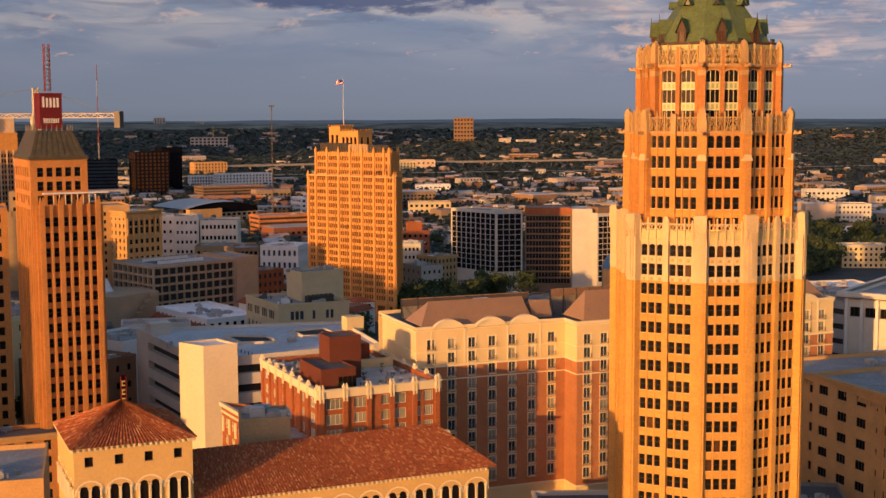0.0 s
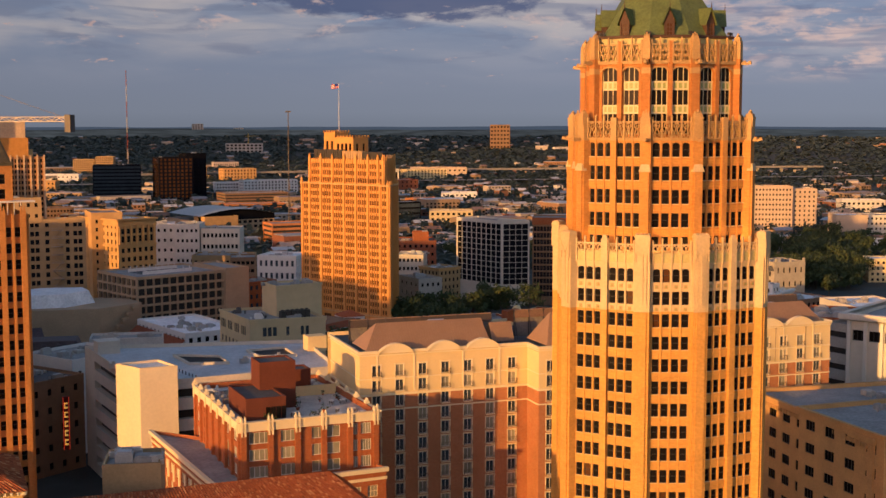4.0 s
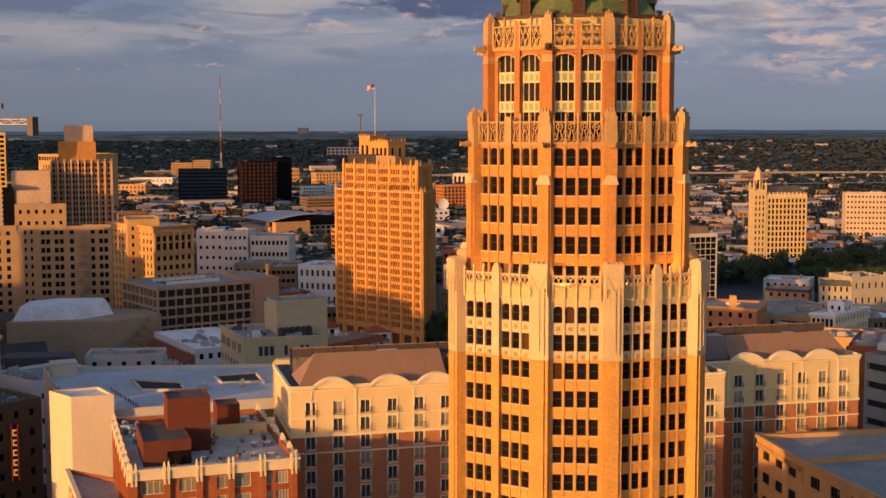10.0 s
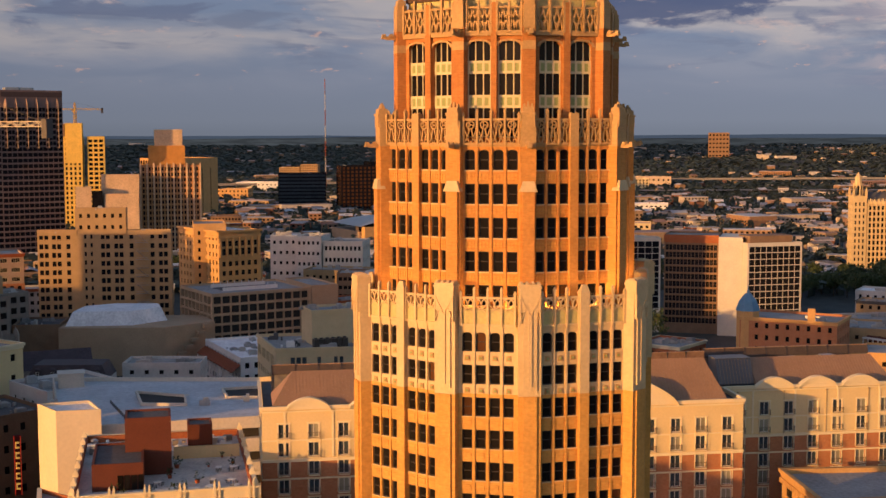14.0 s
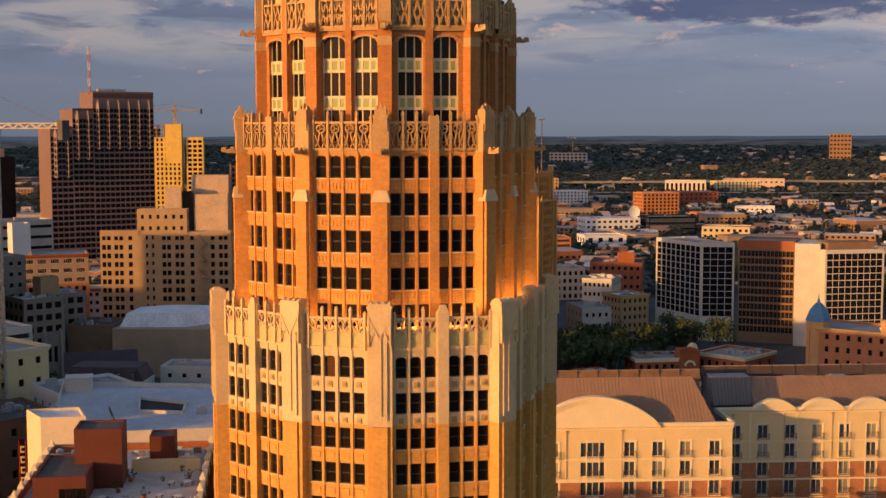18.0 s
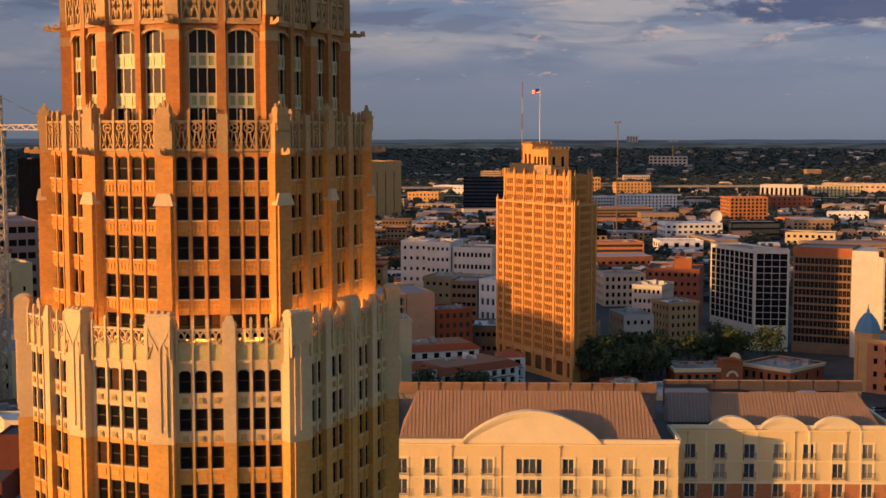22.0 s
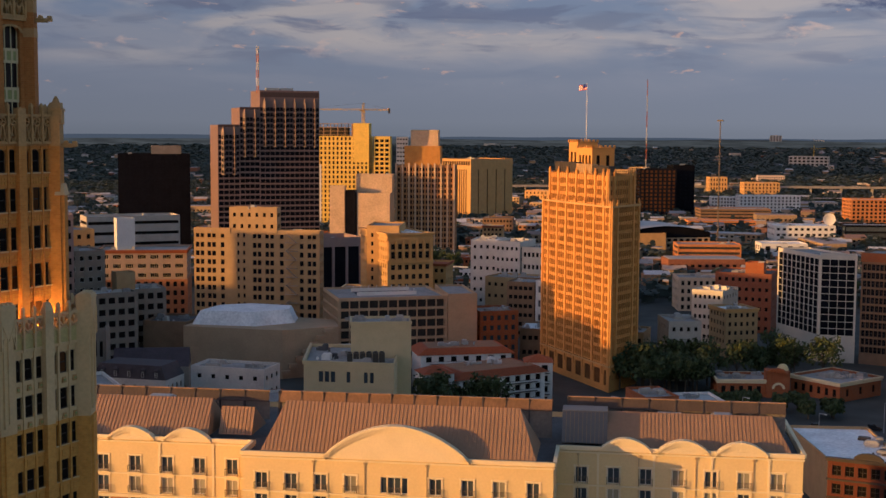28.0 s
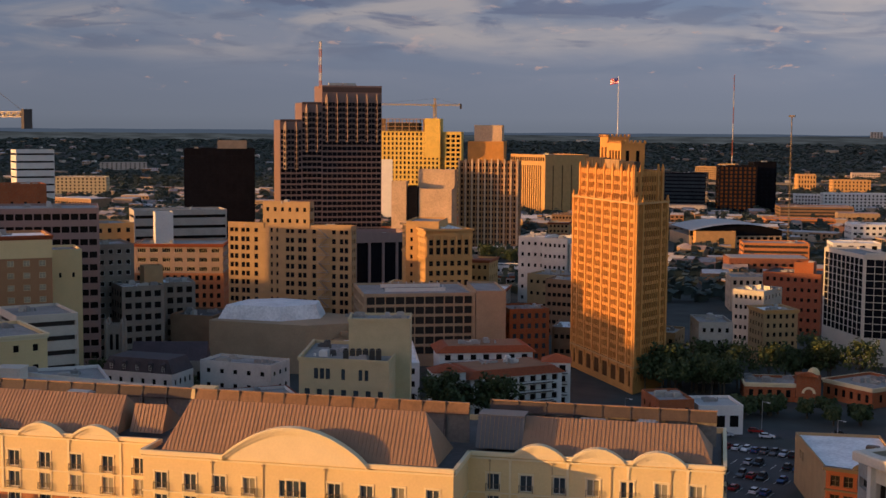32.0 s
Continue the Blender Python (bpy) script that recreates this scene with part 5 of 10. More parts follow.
# ---- red brick building with a roof terrace ----
TERRACE = mat("pale_terrace_paving", (0.50, 0.46, 0.39), 0.85, var=0.35, scale=0.3, fine=2)
def terrace_building():
    ob = thing("brick_apartment_building", "red brick building with cream cornice and planted roof terrace", "apartment building")
    p0, p1 = (-68.0, 45.6), (-44.2, 56.0)
    R = quad_of(p0, p1, 37.5)
    L0, L3 = 26.0, 37.5
    Z = 35.6
    faces = {0: [], 3: [], 1: []}
    for c, d in [(31.5 - 3.1 * k, 31.5 - 3.1 * k + 2.1) for k in range(8)]:
        faces[0] += [(a, b, c, d) for a, b in ((1.6, 5.4), (7.4, 11.2), (13.2, 18.6), (20.3, 22.0), (22.6, 24.6))]
        faces[3] += [(a, b, c, d) for a, b in ((1.5, 4.0), (7.5, 10.5), (13.5, 16.5), (19.5, 22.5), (25.5, 28.5), (31.5, 35.0))]
        faces[1] += [(a, b, c, d) for a, b in ((2, 4), (8, 10), (14, 16), (20, 22), (27, 29))]
    poly_block(ob, R, 0, Z, RED_BRICK, TERRACE, faces, CURTAIN, FRAME_W, 1.1, 0.25, 120, (4, 1))
    part("cornice", sweep(R, [(0.0, Z - 1.75), (0.34, Z - 1.7), (0.34, Z - 0.3), (0.6, Z - 0.22), (0.6, Z + 0.06), (-0.1, Z + 0.08)]), CREAM_TRIM, ob, "cream cornice band")
    for i, n in ((0, 5), (3, 7), (1, 6)):
        p, q = R[i], R[(i + 1) % 4]
        u, nn, L = frame_of(p, q)
        for k in range(n + 1):
            g = Geo()
            s = 0.5 + (L - 1.0) * k / n
            c = (p[0] + u.x * s + nn.x * 0.15, p[1] + u.y * s + nn.y * 0.15)
            g.obox(c, (u.x, u.y), 1.0, 0.6, 0, Z - 1.9, 0)
            for t in (-0.32, 0.32):     # twin cream finials through the cornice
                g.obox((c[0] + u.x * t, c[1] + u.y * t), (u.x, u.y), 0.34, 0.85, Z - 2.5, Z + 0.5, 1)
                g.obox((c[0] + u.x * t, c[1] + u.y * t), (u.x, u.y), 0.34, 0.6, Z + 0.5, Z + 1.1, 1, 0.3)
            part("pilaster", g, (RED_BRICK, CREAM_TRIM), ob)
    e = Vector((math.cos(radians(23.6)), math.sin(radians(23.6))))
    f = Vector((-e.y, e.x))
    at = lambda a, b: (p0[0] + e.x * a + f.x * b, p0[1] + e.y * a + f.y * b)
    def pent(a0, a1, b0, b1, z, m=DKRED):
        R2 = [at(a0, b0), at(a1, b0), at(a1, b1), at(a0, b1)]
        poly_block(ob, R2, Z - 1.2, z, m, ROOF_DARK, {}, GLASS, None, 0.3, 0.2, 1)
    pent(2.5, 10, 5.5, 19, 38.6)
    pent(7.2, 14.2, 13.5, 20, 43.6)
    pent(17, 21, 26, 31, 39.3)
    pent(14.6, 25.2, 22.6, 23.0, Z + 0.9, CREAM)
    g, rnd = Geo(), random.Random(12)
    for k in range(46):         # vents, ducts and tanks on the service side of the roof
        a, b = (rnd.uniform(1.2, 6.5), rnd.uniform(20, 35)) if k < 24 else (rnd.uniform(14.5, 25), rnd.uniform(23.6, 35))
        c, s = at(a, b), rnd.uniform(0.25, 0.8)
        m = rnd.choice((0, 0, 1, 2))
        if rnd.random() < 0.35:
            g.prism([(c[0] + s * math.cos(x * math.pi / 4), c[1] + s * math.sin(x * math.pi / 4)) for x in range(8)], Z - 1.15, Z - 0.6 + s, m, 0.9)
            g.prism([(c[0] + s * 0.95 * math.cos(x * math.pi / 4), c[1] + s * 0.95 * math.sin(x * math.pi / 4)) for x in range(8)], Z - 0.6 + s, Z - 0.35 + s, m, 0.4)
        else:
            g.obox(c, (e.x, e.y), s * rnd.uniform(1, 3.5), s * 1.4, Z - 1.15, Z - 0.7 + s, m)
    part("roof_plant", g, (GALV, FRAME_W, CONC_DARK), ob, "grey and white roof vents and ducts", kind="stuff")
    for k in range(4):
        g = Geo()
        g.obox(at(6.6 + k * 1.0, 5.42), (e.x, e.y), 0.8, 0.1, Z - 1, Z + 1.2)
        part("terrace_door", g, GLASS, ob)
    rnd = random.Random(5)
    for k in range(34):
        a, b = rnd.uniform(11, 24), rnd.uniform(2, 34)
        if rnd.random() < 0.4:
            a, b = rnd.uniform(1.2, 24), rnd.uniform(1.4, 3.2)
        if 7 < a < 14.4 and 13 < b < 20.3:
            continue
        c = at(a, b)
        s = rnd.uniform(0.5, 1.1)
        if rnd.random() < 0.5:
            t = thing("potted_plant", "leafy green plant in a clay pot on the roof terrace", "plant", (c[0], c[1], Z - 1.1), rnd.uniform(0, 360), "terrace plants")
            g = Geo()
            g.prism([(0.3 * s * math.cos(x * math.pi / 4), 0.3 * s * math.sin(x * math.pi / 4)) for x in range(8)], 0, 0.5 * s, 0, 1.25)
            part("pot", g, CLAY, t)
            g = Geo()
            for _ in range(26):
                v = Vector((rnd.gauss(0, 0.4), rnd.gauss(0, 0.4), rnd.uniform(0.5, 1.7))) * s
                w = Vector((rnd.gauss(0, 1), rnd.gauss(0, 1), rnd.gauss(0, 1))).normalized() * 0.3 * s
                x = w.orthogonal().normalized() * 0.12 * s
                g.quad(v - w, v + x, v + w, v - x)
            part("foliage", g, LEAF, t)
        else:
            t = thing("terrace_table", "small pale table with two stools on the roof terrace", "table", (c[0], c[1], Z - 1.1), rnd.uniform(0, 360), "terrace tables")
            g = Geo()
            g.box(-0.6 * s, -0.5 * s, 0.66, 0.6 * s, 0.5 * s, 0.73)
            part("tabletop", g, FRAME_W, t)
            for x, y in ((-0.5, -0.4), (0.5, -0.4), (0.5, 0.4), (-0.5, 0.4)):
                g = Geo()
                g.box(x * s - 0.03, y * s - 0.03, 0, x * s + 0.03, y * s + 0.03, 0.66)
                part("leg", g, STEEL, t)
            for x in (-1.0, 1.0):
                g = Geo()
                g.box(x * s - 0.22, -0.22, 0.42, x * s + 0.22, 0.22, 0.47)
                g.box(x * s - 0.05, -0.05, 0, x * s + 0.05, 0.05, 0.42)
                part("stool", g, STEEL, t)
LEAF = mat("leaf_green", (0.045, 0.065, 0.018), 0.7, var=0.5, scale=0.8, fine=4, bump=0.0)
terrace_building()
def annex():
    ob = thing("brick_annex", "low red brick annex with cream window surrounds and grey roof", "building")
    R = [(-71.0, 40.0), (-42.6, 53.6), (-47.8, 60), (-92.5, 81.5)]
    L0, L3 = frame_of(R[0], R[1])[2], frame_of(R[3], R[0])[2]
    faces = {0: grid_wins(L0, 1, 23.2, 9, 6, 2.0, 2.2, 1.0), 3: grid_wins(L3, 1, 23.2, 11, 6, 2.0, 2.2, 1.0)}
    poly_block(ob, R, 0, 25.6, RED_BRICK, ROOF_GREY, faces, CURTAIN, CREAM_TRIM, 0.7, 0.25, 40, (3, 2))
    for i in (0, 3):
        g = Geo()
        ledge(g, R, 24.9, 25.65, 0.5, (i,))
        ledge(g, R, 23.4, 23.9, 0.2, (i,))
        part("cornice", g, CREAM_TRIM, ob, "cream cornice band")
    u, n, L = frame_of(R[3], R[0])
    for k in range(12):         # carved panels between the windows
        g = Geo()
        s = 1.0 + (L - 2) * k / 11
        c = (R[3][0] + u.x * s + n.x * 0.1, R[3][1] + u.y * s + n.y * 0.1)
        g.obox(c, (u.x, u.y), 0.8, 0.3, 19.2, 22.6)
        g.obox(c, (u.x, u.y), 1.1, 0.4, 22.0, 22.5, 0, 0.6)
        part("pilaster_cap", g, CREAM_TRIM, ob)
annex()

# ---- parking garage with the white stair tower ----
DECK_GREY = mat("pale_grey_deck_coating", (0.52, 0.51, 0.50), 0.85, var=0.25, scale=0.12, fine=1.2)
STAIR_WHITE = mat("weathered_white_wall", (0.68, 0.57, 0.39), 0.85, var=0.08, scale=0.12, fine=1.5, bump=0.05)
def garage():
    ob = thing("parking_garage", "white concrete parking garage with open decks and a flat roof deck", "parking garage")
    R = [(-99.8, 102.8), (-58.0, 123.2), (-70.0, 160.0), (-126.0, 149.6)]
    faces = {}
    for i, m0, m1 in ((0, 2.2, 1.2), (3, 10.0, 2.0)):
        L = frame_of(R[i], R[(i + 1) % 4])[2]
        faces[i] = [(m0, L - m1, c, d) for c, d in rows(1.5, 30.3, 6, 2.1)]
    # near-black panels set in the openings paint the shade of the decks
    poly_block(ob, R, 0, 31.3, CONC_PALE, DECK_GREY, faces, DECK_SHADE, None, 0.9, 1.6, 40, (1, 1), "deck_opening")
    S = [(-106.5, 106.8), (-99.7, 101.2), (-92.0, 104.4), (-98.0, 112.0)]
    poly_block(ob, S, 0, 34.8, STAIR_WHITE, ROOF_WHITE, {}, GLASS, None, 0.5, 0.2, 1)
    for W in ([(-94.4, 128.1), (-85.1, 129.5), (-88.8, 137.9), (-100.8, 139.8)], [(-79.0, 137.7), (-70.1, 140.1), (-74.6, 150.8), (-83.4, 146.4)]):
        g = Geo()
        # near-black sheet in place of the shaded well
        g.quad(*[(*p, 30.47) for p in W], m=1)
        for i in range(4):          # pale kerb round the dark ramp well
            p, q = W[i], W[(i + 1) % 4]
            u, n, L = frame_of(p, q)
            g.obox(((p[0] + q[0]) / 2, (p[1] + q[1]) / 2), (u.x, u.y), L + 0.4, 0.4, 30.35, 31.05, 0)
        u, n, L = frame_of(W[2], W[3])
        g.obox(((W[2][0] + W[3][0]) / 2 + n.x * 1.4, (W[2][1] + W[3][1]) / 2 + n.y * 1.4), (u.x, u.y), L - 0.6, 2.2, 30.48, 30.52, 0)
        part("ramp_well", g, (CONC_PALE, DECK_SHADE), ob, "dark sheet painted as the shaded ramp well, with a pale kerb")
    g = Geo()
    g.obox((-119.0, 145.0), (0.875, 0.484), 5.6, 4.6, 30.3, 33.4)
    g.obox((-119.0, 145.0), (0.875, 0.484), 6.0, 5.0, 33.4, 33.7)
    part("stair_head", g, CONC_PALE, ob, "pale stair head on the deck corner")
    g = Geo()
    g.obox((-66.5, 150.0), (0.9, 0.43), 5, 4, 30.3, 34.2)
    part("stair_head", g, CREAM, ob, "cream stair head on the deck corner")
    g = Geo()
    for k in range(12):             # bollards across the deck
        g.obox((-101.5 + k * 1.1, 128.5 - k * 1.55), (1, 0), 0.22, 0.22, 30.35, 31.2)
    part("bollard_row", g, STEEL, ob, kind="stuff")
    for x, y, w in ((-81.6, 131.0, 2.2), (-74.2, 136.2, 1.2), (-112, 124, 1.4)):
        g = Geo()
        g.obox((x, y), (0.9, 0.43), w, 1.3, 30.35, 31.6)
        g.obox((x + 0.3, y), (0.9, 0.43), w * 0.5, 0.8, 31.6, 32.1)
        part("roof_unit", g, GALV, ob)
garage()

# ---- art deco hotel tower with the rooftop sign ----
def sign_tower():
    ob = thing("hotel_tower", "tan brick art deco hotel tower with a copper mansard", "hotel tower")
    p0, p1 = (-133.6, 86.0), (-120.4, 92.8)
    R = quad_of(p0, p1, 22.0)
    L = frame_of(p0, p1)[2]
    Z = 69.4
    def tiers(R, z0, z1, n0, n3, floors, limit, ww=1.4):
        faces = {}
        for i, n in ((0, n0), (3, n3)):
            LL = frame_of(R[i], R[(i + 1) % 4])[2]
            faces[i] = grid_wins(LL, z0, z1, n, floors, ww, 2.1, 1.2)
        return faces
    poly_block(ob, R, 0, Z, DECO_BRICK, ROOF_GREY, tiers(R, 2, Z - 2, 6, 9, 19, 0), GLASS, FRAME_D, 1.0, 0.4, 200, (1, 2))
    g = Geo()
    for i, n in ((0, 6), (3, 9)):
        p, q = R[i], R[(i + 1) % 4]
        u, nn, LL = frame_of(p, q)
        for k in range(n + 1):
            s = 1.2 + (LL - 2.4) * k / n
            w = 1.15 if k % 2 == 0 else 0.55
            c = (p[0] + u.x * s + nn.x * 0.2, p[1] + u.y * s + nn.y * 0.2)
            g.obox(c, (u.x, u.y), w, 0.75, 0, Z + (0.9 if k % 2 == 0 else 0.2))
            if k % 2 == 0:
                for t in (-0.3, 0.3):
                    g.obox((c[0] + u.x * t, c[1] + u.y * t), (u.x, u.y), 0.45, 0.6, Z + 0.9, Z + 1.9, 0, 0.3)
    part("pier", g, DECO_BRICK, ob, "tall brick piers with pointed tips")
    inset = lambda R, k: [(sum(p[0] for p in R) / 4 * (1 - k) + p[0] * k, sum(p[1] for p in R) / 4 * (1 - k) + p[1] * k) for p in R]
    U = inset(R, 0.86)
    shift = Vector((-1.9, 0.2))
    U = [(p[0] + shift.x, p[1] + shift.y) for p in U]
    poly_block(ob, U, Z - 1, 80.3, DECO_BRICK, ROOF_GREY, tiers(U, Z - 0.5, 78.4, 5, 6, 3, 0), GLASS, FRAME_D, 0.4, 0.35, 60, (1, 2))
    g = Geo()
    g.prism(inset(U, 1.03), 79.6, 80.4)
    g.prism(inset(U, 0.97), 80.4, 86.1, 0, 0.66)
    for i in range(4):
        p, q = inset(U, 0.97)[i], inset(U, 0.97)[(i + 1) % 4]
        c = inset(U, 0.0)[0]
        for k in range(9):
            s = (k + 0.5) / 9
            x, y = p[0] + (q[0] - p[0]) * s, p[1] + (q[1] - p[1]) * s
            x1, y1 = c[0] + (x - c[0]) * 0.66, c[1] + (y - c[1]) * 0.66
            u = frame_of(p, q)[0] * 0.1
            g.quad((x - u.x, y - u.y, 80.7), (x + u.x, y + u.y, 80.7), (x1 + u.x, y1 + u.y, 86.3), (x1 - u.x, y1 - u.y, 86.3))
    part("mansard_roof", g, BRONZE, ob, "dark bronze ribbed mansard")
    g = Geo()
    c0 = inset(U, 0.0)[0]
    for i in range(4):
        p, q = inset(U, 0.64)[i], inset(U, 0.64)[(i + 1) % 4]
        for k in range(7):
            s = k / 7
            g.obox((p[0] + (q[0] - p[0]) * s, p[1] + (q[1] - p[1]) * s), (1, 0), 0.25, 0.25, 86.1, 87.6, 0, 0.3)
    part("roof_finial", g, STEEL, ob)
    g = Geo()
    for k in range(8):
        p, q = R[0], R[1]
        s = 0.3 + 0.09 * k
        g.obox((p[0] + (q[0] - p[0]) * s - 1, p[1] + (q[1] - p[1]) * s + 1.4), (1, 0), 0.17, 0.17, Z - 1, Z + 2.5)
    g.obox(((R[0][0] + R[1][0]) / 2 + 0.6, (R[0][1] + R[1][1]) / 2 + 2.6), tuple(frame_of(R[0], R[1])[0]), 14.5, 3.0, Z + 2.5, Z + 2.8)
    part("pergola", g, WHITE_PAINT, ob, "white rooftop pergola")
    sg = thing("rooftop_sign", "dark red square rooftop sign with pale lettering bars and lattice mast", "sign", (c0[0], c0[1], 85.9), 30.0)
    sg.scale = (1.2, 1.2, 1.2)
    g = Geo()
    g.box(-2.1, -2.1, 0.5, 2.1, 2.1, 7.2)
    g.box(-2.2, -2.2, 7.1, 2.2, 2.2, 7.35)
    part("sign_box", g, MAROON, sg)
    g = Geo()
    for k, (w, z) in enumerate(((3.4, 4.6), (3.0, 1.6))):
        n = 5 if k == 0 else 9
        for i in range(n):
            x = -w / 2 + w * (i + 0.5) / n
            h = 1.8 if k == 0 else 0.9
            g.box(x - w / n * 0.36, -2.16, z, x + w / n * 0.22, -2.1, z + h * (1 if i else 1.15))
    part("lettering_bars", g, FRAME_W, sg, "pale lettering bars on the front")
    g = Geo()
    for i in range(5):
        g.box(2.1, -0.5, 5.9 - i * 1.2, 2.16, 0.5, 6.7 - i * 1.2)
    part("lettering_bars", g, FRAME_W, sg, "pale vertical lettering bars on the side")
    g = Geo()
    H = 9.4
    for x, y in ((-0.48, -0.48), (0.48, -0.48), (0.48, 0.48), (-0.48, 0.48)):
        g.box(x - 0.08, y - 0.08, 7.7, x + 0.08, y + 0.08, 7.3 + H)
    for k in range(12):
        z = 7.3 + H * k / 12
        g.box(-0.48, -0.484, z, 0.48, -0.56, z + 0.1)
        g.box(-0.484, -0.48, z, -0.56, 0.48, z + 0.1)
        s = 1 if k % 2 else -1
        g.quad((-0.48 * s, -0.48, z), (-0.5 * s, -0.48, z), (0.48 * s, -0.48, z + H / 12), (0.5 * s, -0.48, z + H / 12))
        g.quad((0.48, -0.48 * s, z), (0.48, -0.5 * s, z), (0.48, 0.48 * s, z + H / 12), (0.48, 0.5 * s, z + H / 12))
    part("lattice_mast", g, MAST_RED, sg, "red lattice mast with small bulbs")
    g = Geo()
    for k in range(9):
        g.box(-0.25, -0.75, 7.8 + k * 0.95, 0.25, -0.486, 8.2 + k * 0.95)
    part("letter_plate", g, BLUE_TILE, sg)
    wing = block("hotel_wing", "tan brick hotel wing beside the tower", "building", (-174, 120), (-153, 127), 22, 66.2, DECO_BRICK, 18, 6, 6, 1.4, 2.1, GLASS, ROOF_GREY, limit=40)
    block("hotel_wing", "low tan brick wing with cornice below the tower", "building", (-151, 70), (-125, 81.6), 10, 19.4, DECO_BRICK, 5, 7, 4, 1.5, 2.2, GLASS, ROOF_DARK, cornice=TRIM_TC)
sign_tower()

# ---- tile-roofed building ----
def tile_slope(parent, a, b, c, d, nu, nv, limit=150):
    """Clay tiles on the slope a-b (eave) to d-c (ridge): courses of half-round tiles."""
    a, b, c, d = (Vector(v) for v in (a, b, c, d))
    g = Geo()
    g.quad(a, b, c, d)
    n = (b - a).cross(d - a).normalized()
    count = 0
    rest = Geo()
    rnd = random.Random(nu * 7 + nv)
    for j in range(nv):
        for i in range(nu):
            f0, f1 = j / nv, (j + 1.12) / nv
            l0, r0, l1, r1 = a.lerp(d, f0), b.lerp(c, f0), a.lerp(d, min(1, f1)), b.lerp(c, min(1, f1))
            s0, s1 = (i + 0.06) / nu, (i + 0.94) / nu
            h = n * (0.14 + rnd.uniform(-0.02, 0.04))
            m0, m1 = l0.lerp(r0, (s0 + s1) / 2) + h, l1.lerp(r1, (s0 + s1) / 2) + h * 0.6
            e0, e1 = l0.lerp(r0, s0), l0.lerp(r0, s1)
            t0, t1 = l1.lerp(r1, s0), l1.lerp(r1, s1)
            rest.quad(e0, m0, m1, t0)
            rest.quad(m0, e1, t1, m1)
            rest.quad(e0, e1, m0)
    part("roof_deck", g, CLAY, parent)
    part("roof_tiles", rest, TILES, parent, "orange-red half-round clay tiles", kind="stuff")

def island_mat(name, cols_, rough=0.8):
    m = mat(name, (1, 1, 1), rough, var=0.25, scale=0.6, fine=5, bump=0.1)
    nt = m.node_tree
    geo = nt.nodes.new("ShaderNodeNewGeometry")
    ramp = nt.nodes.new("ShaderNodeValToRGB")
    nt.links.new(geo.outputs["Random Per Island"], ramp.inputs[0])
    el = ramp.color_ramp.elements
    el[0].color, el[1].color = (*cols_[0], 1), (*cols_[-1], 1)
    for i, c in enumerate(cols_[1:-1]):
        el.new((i + 1) / (len(cols_) - 1)).color = (*c, 1)
    mul = [n for n in nt.nodes if n.type == "VECT_MATH"][0]
    nt.links.new(ramp.outputs[0], mul.inputs[0])
    return m
TILES = island_mat("mixed_clay_tiles", [(0.19, 0.045, 0.012), (0.27, 0.070, 0.019), (0.30, 0.080, 0.022), (0.26, 0.062, 0.017), (0.36, 0.115, 0.036), (0.48, 0.23, 0.095)])

def arched_row(g, gl, p, q, z, n, w, h, depth=0.3, pair=True):
    """Pairs of round-headed openings under a larger blind arch along a wall (drawn proud of it)."""
    u, nn, L = frame_of(p, q)
    P = lambda s, d: (p[0] + u.x * s + nn.x * d, p[1] + u.y * s + nn.y * d)
    for k in range(n):
        c = L * (k + 0.5) / n
        for t in range(8):
            a0, a1 = math.pi * t / 8, math.pi * (t + 1) / 8
            for rr, out in (((L / n) * 0.46, 0.10),):
                pts = [(c + math.cos(x) * r, z + h * 0.75 + math.sin(x) * r) for x, r in ((a0, rr), (a0, rr + 0.22), (a1, rr + 0.22), (a1, rr))]
                g.quad(*[(*P(s, out), zz) for s, zz in pts])
        for s in ((-1, 1) if pair else (0,)):
            x = c + s * w * 0.62
            gl.quad((*P(x - w / 2, 0.03), z), (*P(x + w / 2, 0.03), z), (*P(x + w / 2, 0.03), z + h), (*P(x + w * 0.3, 0.03), z + h + w * 0.4), (*P(x, 0.03), z + h + w * 0.5), (*P(x - w * 0.3, 0.03), z + h + w * 0.4), (*P(x - w / 2, 0.03), z + h))
            for e in (-1, 1):
                g.obox(P(x + e * w * 0.58, 0.14), (u.x, u.y), 0.22, 0.24, z - 0.1, z + h)
                g.obox(P(x + e * w * 0.58, 0.14), (u.x, u.y), 0.34, 0.34, z + h, z + h + 0.25)

